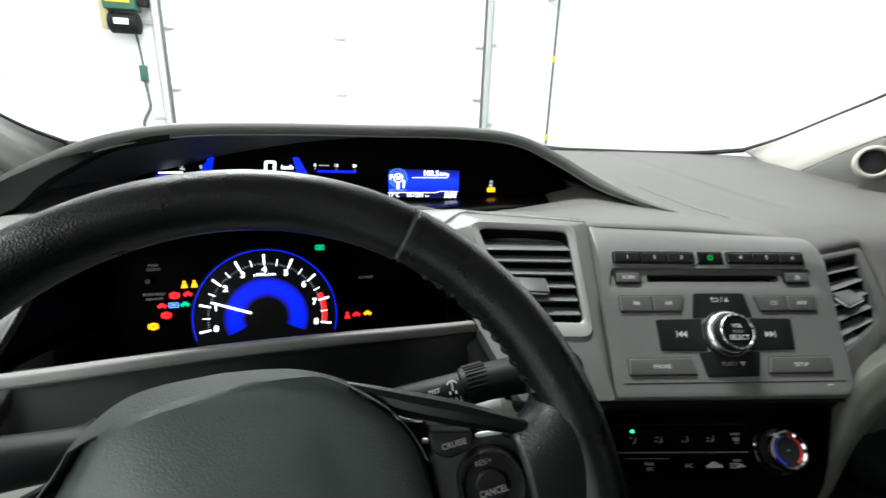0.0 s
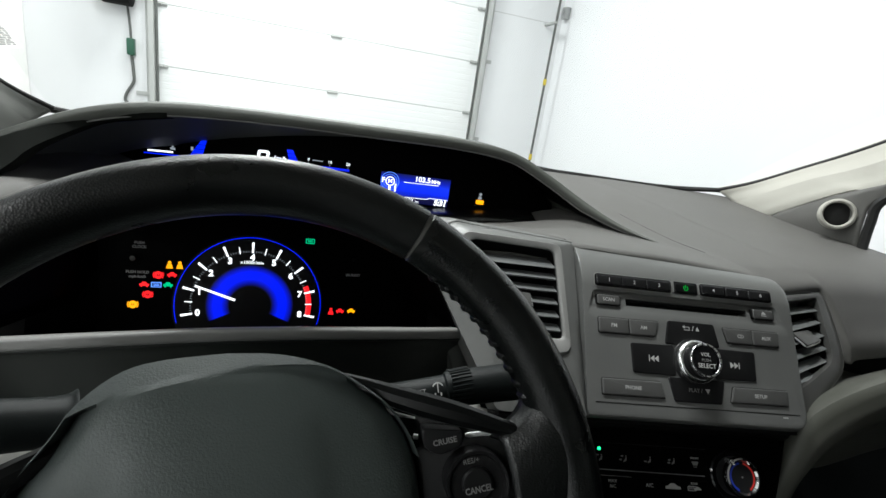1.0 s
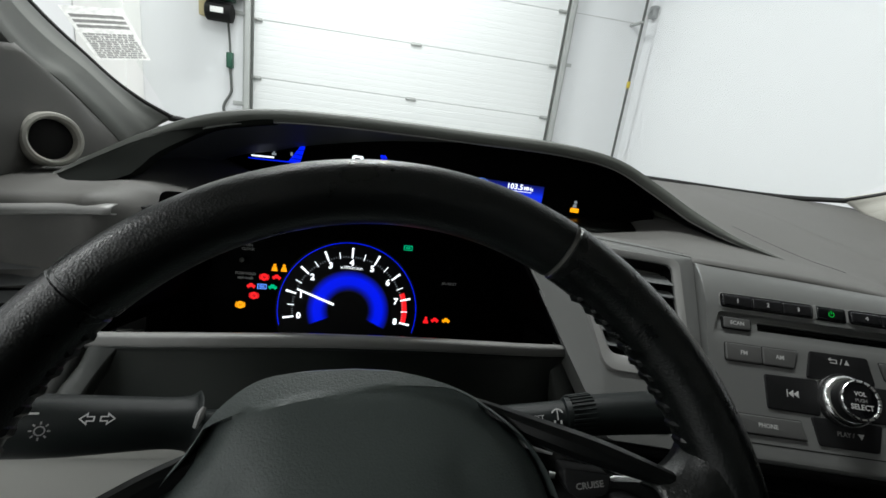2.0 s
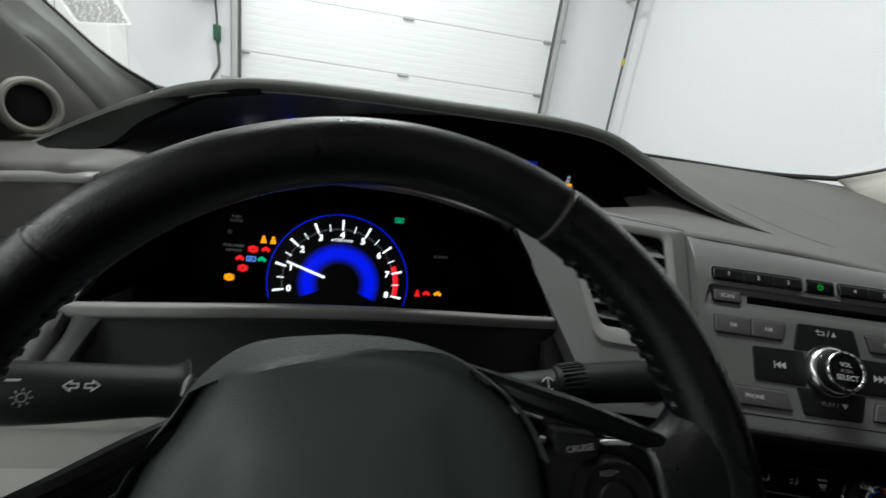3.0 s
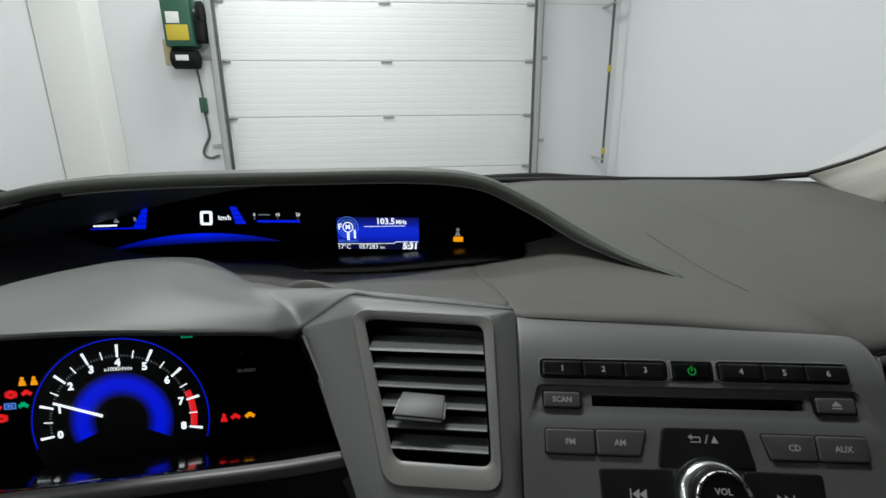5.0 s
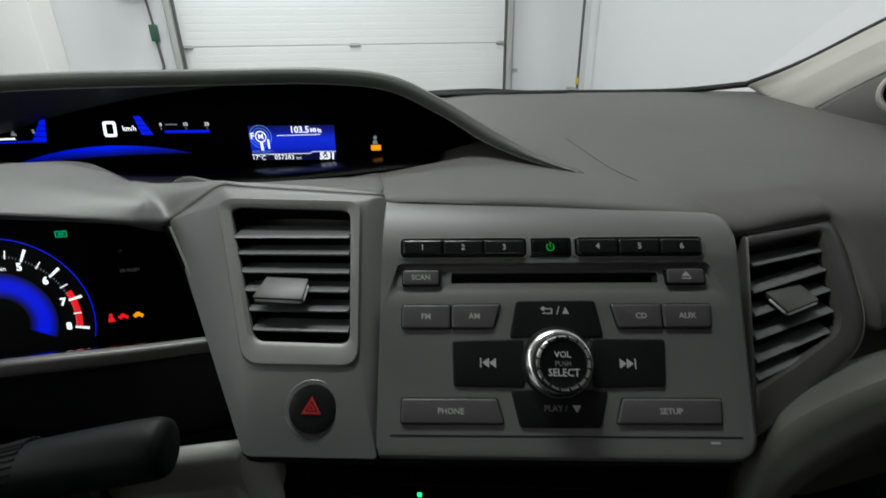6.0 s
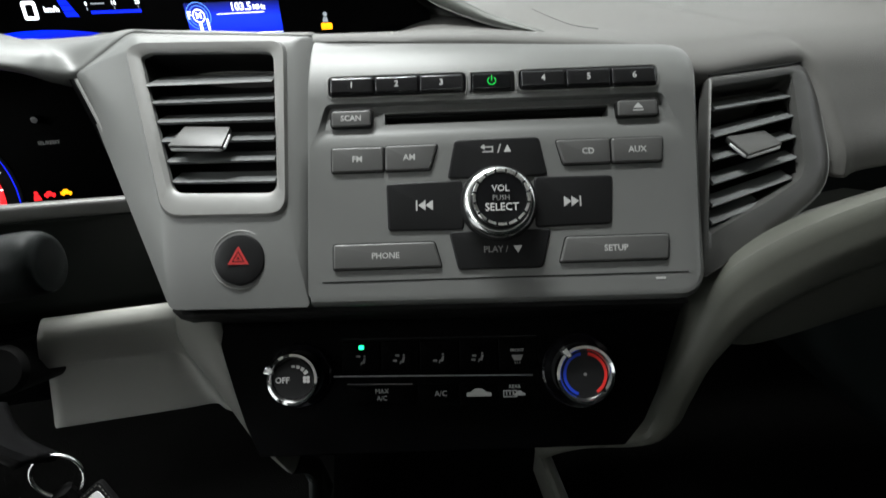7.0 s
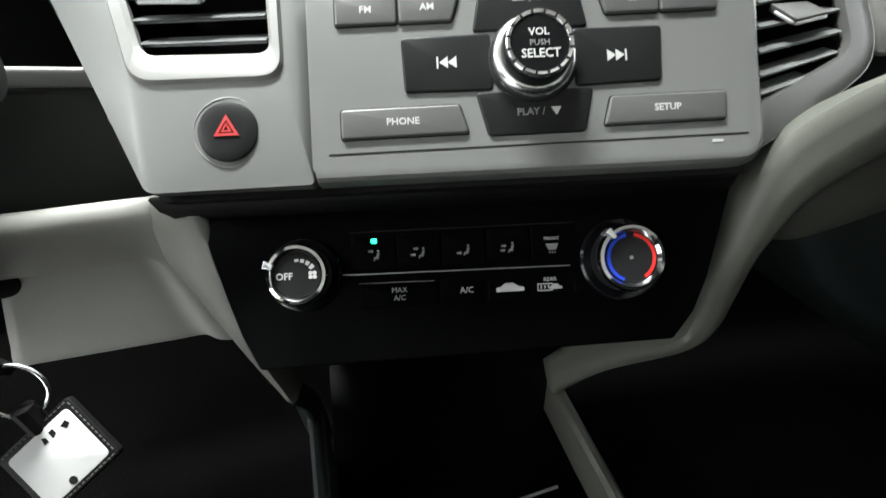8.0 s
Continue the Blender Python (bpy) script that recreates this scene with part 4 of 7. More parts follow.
# The shelf's strip runs on downwards; column shade is put into its grey.
for q in ([(-0.576, -0.552, 0.546, 0.8645), (-0.584, -0.566, 0.541, 0.845), (-0.600, -0.579, 0.530, 0.82), (-0.616, -0.592, 0.524, 0.785)],
          [(-0.141, -0.172, 0.578, 0.8625), (-0.134, -0.156, 0.583, 0.848), (-0.124, -0.145, 0.578, 0.825), (-0.112, -0.136, 0.568, 0.79)]):
    secs = [[(a, y + 0.002, z), (a * 0.7 + b * 0.3, y, z), (a * 0.2 + b * 0.8, y + 0.001, z), (b, y + 0.004, z), (b + (b - a) * 0.1, y + 0.02, z - 0.003)] for a, b, y, z in q]
    dashpart("fascia_return", loft(secs, 10, 14), M_RETURN, "shelf strip turning down beside the column, darkened for the shade there", 0.001)
# instrument visor: x, front edge, crest; its lining runs back over the dials
EDGE = ((-0.60, 0.660, 0.925, 0.72, 0.935), (-0.555, 0.641, 0.946, 0.735, 0.945), (-0.52, 0.620, 0.962, 0.75, 0.955), (-0.475, 0.592, 0.980, 0.775, 0.966), (-0.43, 0.572, 0.992, 0.795, 0.972),
        (-0.37, 0.563, 0.996, 0.80, 0.974), (-0.31, 0.569, 0.993, 0.795, 0.973), (-0.262, 0.590, 0.980, 0.765, 0.970), (-0.211, 0.620, 0.962, 0.715, 0.968))
lid = [[(x, y + 0.004, z - 0.004), (x, y + 0.03, z - 0.011), (x, (y + 0.76) / 2, z - 0.020), (x, 0.76, z - 0.028)] for x, y, z, _, _ in EDGE] + [[(-0.186, 0.648, 0.941), (-0.188, 0.67, 0.936), (-0.19, 0.71, 0.931), (-0.195, 0.76, 0.928)]]
dashpart("visor_lining", loft(lid, 5, 10), M_BLACK, "matt black lining under the instrument visor", 0.001)

visor = []
for x, yf, f, yc, zc in EDGE:
    d = yc - yf
    visor.append([(x, yf + 0.003, f - 0.0045), (x, yf - 0.0005, f - 0.0025), (x, yf + 0.004, f + 0.001), (x, yf + d * 0.3, f + (zc - f) * 0.2 + 0.004), (x, yf + d * 0.65, f + (zc - f) * 0.55 + 0.005), (x, yc, zc + 0.0005), (x, yc + 0.035, zc - 0.010), (x, yc + 0.11, zc - 0.060)])
ROLL = {-0.197: [(0.637, 0.946), (0.634, 0.9525), (0.639, 0.957), (0.657, 0.9640), (0.683, 0.9688), (0.709, 0.9690), (0.744, 0.9565), (0.80, 0.90)],
        -0.184: [(0.6508, 0.9398), (0.6487, 0.9486), (0.6533, 0.9535), (0.6649, 0.9618), (0.6829, 0.9676), (0.7042, 0.9685), (0.7385, 0.9555), (0.8, 0.9)],
        -0.162: [(0.6565, 0.9532), (0.6543, 0.9617), (0.6593, 0.9651), (0.6682, 0.9694), (0.6811, 0.9703), (0.6976, 0.9685), (0.7245, 0.9539), (0.785, 0.9)],
        -0.139: [(0.6619, 0.9648), (0.6595, 0.9745), (0.6642, 0.9748), (0.6706, 0.9750), (0.6792, 0.9727), (0.6895, 0.9691), (0.7121, 0.953), (0.77, 0.9)],
        -0.115: [(0.6543, 0.9639), (0.6519, 0.9734), (0.6565, 0.9738), (0.662, 0.9745), (0.6694, 0.9725), (0.678, 0.9681), (0.7, 0.9519), (0.75, 0.9)],
        -0.060: [(0.6376, 0.9618), (0.6352, 0.9712), (0.6390, 0.9715), (0.6436, 0.9721), (0.6495, 0.9705), (0.6571, 0.9663), (0.6719, 0.9522), (0.71, 0.9)],
        0.000: [(0.6193, 0.9588), (0.6169, 0.9686), (0.6191, 0.9688), (0.6214, 0.9689), (0.6248, 0.9675), (0.629, 0.9641), (0.645, 0.95), (0.68, 0.9)]}
for x, pr in ROLL.items():
    visor.append([(x, y, z) for y, z in pr])
for row in visor:
    x = row[0][0]
    f = min(1, max(0, (x + 0.40) / 0.17)) * min(1, max(0, -x / 0.12))
    row[:] = [(x - 0.75 * f * min(0.055, max(0.0, y - max(0.65, row[1][1]))), y, z) for x, y, z in row]
dashpart("instrument_visor", loft(visor, 6, 34), M_SILVER, "satin grey visor that runs on over the vent", 0.002)
dashpart("cluster_housing", box(-0.68, 0.77, 0.74, -0.14, 0.79, 0.925), M_BLACK, "black housing behind the instruments", smooth=False)

# left end of the dash: outer vent housing and trim line
secs = [[(x, 0.653, z + 0.0075), (x, 0.643, z + 0.007), (x, 0.640, z + 0.0045), (x, 0.640, z), (x, 0.650, z - 0.002)] for x, z in ((-0.79, 0.932), (-0.70, 0.9415), (-0.64, 0.948), (-0.60, 0.951))]
dashpart("side_trim", loft(secs, 4, 8), M_BEZEL, "thin pale trim line over the side vent", 0.001)
secs = [[(x, 0.70, 0.80), (x, 0.66, 0.80), (x, 0.64, 0.79), (x, 0.60, 0.77), (x, 0.57, 0.72), (x, 0.56, 0.60), (x, 0.57, 0.45)] for x in (-0.79, -0.70, -0.62, -0.58)]
dashpart("side_lower", loft(secs, 4, 10), M_BEIGE, "warm grey lower dash", 0.003)
bm = loft([[(-0.640, 0.665, 0.912), (-0.645, 0.62, 0.90), (-0.650, 0.58, 0.87), (-0.655, 0.555, 0.82), (-0.66, 0.545, 0.79)], [(-0.60, 0.665, 0.922), (-0.607, 0.60, 0.91), (-0.617, 0.557, 0.87), (-0.63, 0.53, 0.82), (-0.64, 0.525, 0.79)], [(-0.563, 0.658, 0.930), (-0.570, 0.60, 0.908), (-0.583, 0.550, 0.868), (-0.603, 0.528, 0.82), (-0.615, 0.525, 0.79)], [(-0.558, 0.66, 0.929), (-0.563, 0.63, 0.90), (-0.575, 0.59, 0.86), (-0.59, 0.56, 0.82), (-0.60, 0.55, 0.79)]], 5, 14)
dashpart("left_trim", bm, M_SILVER, "satin grey trim beside the instruments", 0.002)

dashpart("vent_backing", box(-0.76, 0.690, 0.79, -0.588, 0.702, 0.948), M_BLACK, "black backing inside the dash end", smooth=False)

# knee panel, lower stack sides and console
KNEE = [(0.575, 0.765), (0.548, 0.791), (0.537, 0.799), (0.5305, 0.789), (0.5315, 0.770), (0.535, 0.758), (0.545, 0.7535), (0.5525, 0.744), (0.559, 0.712), (0.566, 0.682), (0.576, 0.654), (0.61, 0.636), (0.68, 0.62)]
FLUSH = [(0.575, 0.765), (0.548, 0.791), (0.537, 0.799), (0.5305, 0.789), (0.5315, 0.768), (0.5335, 0.755), (0.5350, 0.7495), (0.538, 0.738), (0.543, 0.710), (0.548, 0.684), (0.557, 0.660), (0.59, 0.643), (0.68, 0.63)]


def knee_side(y, z):
    """Slanted edge of the opening for the steering column."""
    return -0.2155 - 0.38 * (0.80 - z) - 0.3 * min(0.04, max(0.0, y - 0.535)) * (z < 0.756)


secs = []
for f, prof, back in ((0, KNEE, 0.0), (0.3, KNEE, 0.0), (0.6, KNEE, 0.0), (0.74, KNEE, 0.0), (0.84, FLUSH, 0.0), (0.94, FLUSH, 0.0), (1, FLUSH, 0.004)):
    secs.append([(knee_side(y, z) * (1 - f) + (-0.120 + 0.20 * (0.80 - z)) * f, y + back, z) for y, z in prof])
dashpart("knee_panel", loft(secs, 6, 48), M_BEIGE, "warm grey panel beside the steering column", 0.002)
secs = [[(x, y, z) for y, z in KNEE] for x in (-0.78, -0.60, -0.46, -0.44)]
dashpart("knee_panel", loft(secs, 5, 40), M_BEIGE, "warm grey panel at the door side of the column", 0.002)
# Near-black board stands in for the shade inside the opening.
dashpart("column_opening", box(-0.46, 0.585, 0.68, -0.21, 0.60, 0.815, 0.002), M_VOID, "black board drawn for the shade in the column opening")
left_side = [[(-0.127, 0.552, 0.786), (-0.117, 0.549, 0.784), (-0.098, 0.545, 0.783), (-0.092, 0.56, 0.78)],
             [(-0.127, 0.5375, 0.7985), (-0.114, 0.532, 0.7965), (-0.0955, 0.526, 0.795), (-0.088, 0.545, 0.792)],
             [(-0.1275, 0.5308, 0.787), (-0.113, 0.5245, 0.783), (-0.0925, 0.5175, 0.780), (-0.086, 0.54, 0.776)],
             [(-0.128, 0.5320, 0.764), (-0.112, 0.521, 0.758), (-0.0895, 0.5070, 0.755), (-0.083, 0.53, 0.752)],
             [(-0.130, 0.5385, 0.748), (-0.111, 0.520, 0.735), (-0.0845, 0.4960, 0.724), (-0.078, 0.52, 0.722)],
             [(-0.125, 0.552, 0.715), (-0.103, 0.518, 0.700), (-0.079, 0.488, 0.690), (-0.072, 0.52, 0.69)],
             [(-0.110, 0.565, 0.65), (-0.090, 0.535, 0.638), (-0.071, 0.505, 0.625), (-0.064, 0.53, 0.62)],
             [(-0.092, 0.585, 0.57), (-0.080, 0.565, 0.562), (-0.068, 0.55, 0.555), (-0.06, 0.57, 0.555)],
             [(-0.085, 0.60, 0.47), (-0.076, 0.59, 0.465), (-0.066, 0.58, 0.46), (-0.06, 0.60, 0.46)]]
dashpart("stack_flank", loft(left_side[:7], 6, 14), M_FLANK_SHADED, "warm grey side of the center stack, darkened for its turn from the light", 0.002)
# Lower flank cut off and made dark, in place of footwell shade.
dashpart("stack_foot", loft(left_side[6:], 6, 14), M_DARK, "foot of the center stack, drawn dark for the footwell shade", 0.002)
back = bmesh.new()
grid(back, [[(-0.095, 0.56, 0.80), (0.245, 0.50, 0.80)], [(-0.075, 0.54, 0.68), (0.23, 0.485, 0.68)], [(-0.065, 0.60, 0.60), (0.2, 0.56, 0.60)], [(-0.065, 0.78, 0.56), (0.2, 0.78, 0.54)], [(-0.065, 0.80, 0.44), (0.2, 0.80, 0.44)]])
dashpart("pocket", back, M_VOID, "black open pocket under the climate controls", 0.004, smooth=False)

# passenger side
# one warm grey band, its shade put into the colour: along the passenger dash, down beside the stack, back to the
# console
BAND = [[(0.78, 0.484, 0.888), (0.78, 0.463, 0.868), (0.78, 0.472, 0.840)], [(0.64, 0.474, 0.886), (0.64, 0.452, 0.864), (0.64, 0.461, 0.835)], [(0.50, 0.470, 0.878), (0.50, 0.449, 0.856), (0.50, 0.459, 0.826)],
        [(0.40, 0.468, 0.862), (0.405, 0.448, 0.838), (0.41, 0.458, 0.812)], [(0.335, 0.468, 0.845), (0.345, 0.447, 0.822), (0.352, 0.456, 0.801)], [(0.289, 0.468, 0.824), (0.303, 0.446, 0.803), (0.316, 0.455, 0.789)],
        [(0.270, 0.466, 0.806), (0.281, 0.445, 0.787), (0.296, 0.455, 0.775)], [(0.259, 0.460, 0.787), (0.269, 0.443, 0.768), (0.283, 0.456, 0.756)], [(0.249, 0.455, 0.757), (0.259, 0.442, 0.745), (0.272, 0.455, 0.737)],
        [(0.238, 0.452, 0.718), (0.252, 0.441, 0.712), (0.265, 0.456, 0.706)], [(0.234, 0.449, 0.685), (0.248, 0.442, 0.680), (0.259, 0.457, 0.678)], [(0.224, 0.455, 0.662), (0.236, 0.450, 0.655), (0.246, 0.466, 0.657)],
        [(0.205, 0.51, 0.595), (0.212, 0.508, 0.580), (0.221, 0.53, 0.575)], [(0.192, 0.572, 0.50), (0.20, 0.57, 0.482), (0.21, 0.585, 0.475)]]
secs = []
for a, b, c in BAND:
    a, b, c = Vector(a), Vector(b), Vector(c)
    secs.append([a + (Vector((0.004, 0.05, -0.036)) if a.x > 0.262 else Vector((0.01, 0.035, 0))), a, (a + b) / 2 + (b - (a + c) / 2) * 0.35, b, (b + c) / 2 + (b - (a + c) / 2) * 0.35, c, c + Vector((0, 0.03, -0.003))])
dashpart("passenger_roll", loft(secs, 6, 22), M_BEIGE_SHADED, "warm grey rolled band of the passenger dash, darkened to a shaded tone", 0.003)
secs = []
for x, y, low in ((0.268, 0.462, 0.752), (0.284, 0.462, 0.770), (0.305, 0.461, 0.785), (0.334, 0.461, 0.795), (0.375, 0.462, 0.806), (0.44, 0.464, 0.817), (0.52, 0.465, 0.827), (0.64, 0.467, 0.834), (0.78, 0.478, 0.839)):
    drop = 0.035 + 0.045 * min(1, (x - 0.268) / 0.08)
    secs.append([(x, y + 0.04, low + 0.001), (x, y + 0.003, low - 0.0015), (x, y - 0.001, low - 0.006), (x, y + 0.002, low - drop * 0.5), (x, y + 0.012, low - drop * 0.9), (x, y + 0.03, low - drop), (x, y + 0.12, low - drop - 0.01), (x, y + 0.3, low - drop - 0.06)])
dashpart("glovebox_lid", loft(secs, 6, 24), M_BEIGE_SHADED, "warm grey glovebox lid, darkened to a shaded tone", 0.003)

console = thing("center_console", pose(0.05, 0.35, 0.39), "black center console with darkened grey side rails", "console")
CI = pose(0.05, 0.35, 0.39).inverted()
# Right rail has the shade in its grey; left rail is darker plastic.
for x0, x1, yf, lift, tone in ((0.198, 0.211, 0.585, 0, M_BEIGE_SHADED), (-0.074, -0.060, 0.57, 0.05, M_DARK)):
    bm2 = bmesh.new()
    grid(bm2, [[(x0, y, 0.385), (x0, y, z - 0.004), (x0 + 0.004, y, z), (x1 - 0.004, y, z), (x1, y, z - 0.004), (x1, y, 0.385)] for y, z in ((yf, 0.49 + lift), (yf - 0.1, 0.485 + lift * 0.1), (0.2, 0.475), (-0.1, 0.47))])
    ob = part("side_rail", bm2, tone, console, "darkened grey side rail", thick=0.001)
    ob.matrix_basis = CI
bm = bmesh.new()
grid(bm, [[(-0.062, y, z), (0.199, y, z)] for y, z in ((0.80, 0.44), (0.60, 0.435), (0.5, 0.43), (0.25, 0.43), (-0.1, 0.43))])
ob = part("tray", bm, M_VOID, console, "black tray floor", thick=0.004, smooth=False)
ob.matrix_basis = CI
bm = bmesh.new()
tube(bm, [(0.075, 0.48, 0.436), (0.17, 0.487, 0.436)], 0.0018, 6)
ob = part("tray_edge", bm, M_STEEL, console)
ob.matrix_basis = CI


# ---- air vents ----
def vent(name, m, slats, tab, label, wall_pts):
    """Slats are (left, right) ends in millimetres of the vent's own axes; tab: four corners."""
    t = thing(name, m, label, "air vent", "dash vents")
    bm = bmesh.new()
    n = len(wall_pts)
    grid(bm, [[Vector(p) for p in mm(wall_pts)], [Vector((p[0] * 0.98, p[1], p[2] - 0.04)) for p in mm(wall_pts)]], True)
    bm.faces.new([v for v in bm.verts[n : 2 * n]][::-1])
    part("duct", bm, M_BLACK, t, "black duct", smooth=False)
    for a, b, *tall in slats:
        k = tall[0] if tall else 1.45
        a, b = Vector(a) * 0.001, Vector(b) * 0.001
        prof = [(0.0, 0.0), (-0.0007, 0.0008), (0.0002, 0.0019), (0.0080, 0.0080), (0.0094, 0.0070), (0.001, -0.0012)]
        bm = bmesh.new()
        rows = [[p + Vector((0, (up - 0.0035) * (k if up > 0 else 1), -dp * k)) for dp, up in prof] for p in (a, a.lerp(b, 0.33), a.lerp(b, 0.66), b)]
        vs = grid(bm, rows, True)
        bm.faces.new(vs[0][::-1])
        bm.faces.new(vs[-1])
        part("slat", bm, M_SLAT, t, smooth=False)
    c = [Vector(p) for p in mm(tab)]
    tabob = bmesh.new()
    nrm = (c[1] - c[0]).cross(c[2] - c[0]).normalized()
    nrm = nrm if nrm.y > 0 else -nrm
    lo, hi = [p - nrm * 0.0035 for p in c], [p + nrm * 0.0015 for p in c]
    vs = [[tabob.verts.new(p) for p in lo], [tabob.verts.new(p) for p in hi]]
    tabob.faces.new(vs[0][::-1])
    tabob.faces.new(vs[1])
    for k in range(4):
        j = (k + 1) % 4
        tabob.faces.new((vs[0][k], vs[0][j], vs[1][j], vs[1][k]))
    bmesh.ops.bevel(tabob, geom=tabob.edges[:], offset=0.0014, segments=2, affect="EDGES", profile=0.6)
    knob = part("tab", tabob, M_TRIMDARK, t, "grey direction tab")
    rim = bmesh.new()
    edge_pts = [c[0].lerp(c[3], 0.75), c[0].lerp(c[3], 0.12), c[0].lerp(c[1], 0.06), c[1].lerp(c[0], 0.06), c[1].lerp(c[2], 0.12), c[1].lerp(c[2], 0.75)]
    tube(rim, [p - nrm * 0.0022 + Vector((0, 0, 0.0005)) for p in edge_pts], 0.0012, 8)
    part("rim", rim, M_TRIMLINE, knob, "chrome lower rim")
    return t


vent("air_vent", SF, [((-236, 76.5, -15), (-141, 75, -11), 2.2), ((-232, 61, -14), (-140, 59.5, -10)), ((-227, 46, -13), (-139.5, 44.5, -10)), ((-222, 31, -11), (-139, 29.5, -9)), ((-216.5, 15.5, -10), (-138, 14.5, -8)), ((-211.5, 0.5, -9), (-137, -1.0, -7))],
     [(-210.5, 20, -1), (-171.5, 18, 0), (-171, 36, -11), (-205.5, 38, -13)], "grey-slatted center air vent with a chrome-rimmed tab",
     [(-244, 98, -20), (-209, -14, -8), (-134, -16, -7), (-140, 93, -15)])
def lean(u, v, back=0.0):
    """A point of the passenger-side vent, whose face turns away from the radio's."""
    return (u, v, 10.6 - 0.28 * u - 0.11 * v - back)


SL = [((199, 58.5), (277, 76.5)), ((194.7, 34.8), (277, 58.9)), ((191.2, 15.3), (275, 40)), ((187.7, -4.1), (272, 21.5)), ((184.4, -22), (263, 3.4)), ((181.9, -35.7), (229, -19.3))]
vent("air_vent", SF, [(lean(*a, 4), lean(*b, 4)) for a, b in SL], [(216, 13.8, -46), (252, 25.5, -59), (246, 41, -71), (206, 31.5, -56)], "grey-slatted center air vent beside the radio",
     [lean(196, 71, 6), lean(176, -45, 6), lean(238, -14, 6), lean(270, 3, 6), lean(278, 91, 6)])
RV = [((196.5, 70), (276.5, 90), (272, 3), (238, -15), (177, -43.5)), ((195.5, 72), (279, 92.5), (275, 2), (239.5, -18), (174.5, -49)), ((195.5, 76), (289, 98.5), (287, 0), (239, -32), (170, -65)), ((195.5, 80.5), (301, 103.5), (301, -2), (238, -42.5), (165.5, -79)), ((195, 81.5), (303, 105), (303, -3), (238, -44), (164, -80.5))]
deep = (30, 8, 0, -1.5, -0.5, 1.5)
rv = [[lean(u, v, d) for u, v in o[::-1]] for o, d in zip([RV[0], RV[0], *RV[1:3], *RV[3:]], deep)]
rv.append([lean(u, v, 14) for u, v in RV[4][::-1]])
bm = bmesh.new()
grid(bm, [edged(c, [0.004, 0.05, q, 0.02 if q > 0.02 else 0.006, 0.004]) for c, q in zip(rv, (0.012, 0.012, 0.016, 0.024, 0.032, 0.034, 0.034))], True)
# Darker than the other vent's bezel: the weak light here is in the colour.
dashpart("vent_bezel", bm, M_TRIMDARK, "satin bezel round the vent, its dim light put into a dark tone", frame_m=SF, angle=50)
line_pts = edged(rv[5], [0.004, 0.05, 0.034, 0.02, 0.004])
bm = bmesh.new()
tube(bm, [q + Vector((0, 0, 0.0004)) for q in line_pts][5:44], 0.0007, 6)
dashpart("bezel_line", bm, M_BEZEL, "fine pale line round the bezel", frame_m=SF)
bm = bmesh.new()
tube(bm, mm([lean(195, 82, 0), lean(240, 92, 0), lean(290, 104, 0)]), 0.0011, 6)
dashpart("bezel_gap", bm, M_BLACK, frame_m=SF)
SIDE_VENT = pose(-0.735, 0.655, 0.885, 75, 0, 14)
vent("air_vent", SIDE_VENT, [((-75, 30 - 17 * k, 0), (75, 32 - 17 * k, 0)) for k in range(5)], [(-30, -8, 12), (12, -8, 12), (10, 0, 0), (-28, 0, 0)], "dark-slatted side air vent at the dash end",
     [(-80, 46, -6), (-80, -55, -6), (80, -55, -6), (80, 48, -6)])
bm = bmesh.new()
grid(bm, [edged(c, 0.01) for c in ([(-78, 46, -30), (-78, -52, -30), (78, -52, -30), (78, 46, -30)], [(-78, 46, 2), (-78, -52, 2), (78, -52, 2), (78, 46, 2)], [(-88, 52, 4), (-88, -62, 4), (88, -62, 4), (88, 54, 4)], [(-92, 56, -20), (-92, -66, -20), (92, -66, -20), (92, 58, -20)])], True)
dashpart("side_vent_frame", bm, M_DARK, "dark frame of the side vent", frame_m=SIDE_VENT)

# ---- hazard switch ----
hz = thing("hazard_switch", SF @ pose(-0.1590, -0.0600, -0.004), "round black hazard switch with a red triangle", "switch")
part("collar", lathe([(0.0205, -0.01), (0.0208, 0.0012), (0.0200, 0.0018), (0.0185, 0.0006), (0.0182, -0.006)], 44), M_BEZEL, hz, "pale satin collar")
part("button", lathe([(0.0175, -0.008), (0.0175, 0.0015), (0.0168, 0.0035), (0.013, 0.0046), (0.006, 0.0044), (0.001, 0.0043)], 40), M_KEYBLACK, hz)
tri = lambda r: [(r * math.cos(a), r * math.sin(a) + 0.0008) for a in (math.pi / 2, math.pi / 2 + 2.0944, math.pi / 2 + 4.1888)]
bm = bmesh.new()
grid(bm, [[(x, y, 0.0044) for x, y in tri(0.0082)], [(x, y, 0.0052) for x, y in tri(0.0082)], [(x, y, 0.0052) for x, y in tri(0.0052)], [(x, y, 0.0044) for x, y in tri(0.0052)]], True)
part("triangle", bm, M_REDINK, hz, "red warning triangle", smooth=False)
bm = bmesh.new()
grid(bm, [[(x, y, 0.0046) for x, y in tri(0.0036)], [(x, y, 0.0053) for x, y in tri(0.0036)], [(x, y, 0.0053) for x, y in tri(0.0016)], [(x, y, 0.0046) for x, y in tri(0.0016)]], True)
part("inner_triangle", bm, M_REDINK, hz, smooth=False)

# ---- radio ----
radio = thing("car_radio", SF, "satin grey car radio with slot, keys and chrome-ringed knob", "car radio")
C0 = [(-59, 39.5, -16), (-59, 31.5, -16), (96, 32.5, -16), (96, 40.5, -16)]
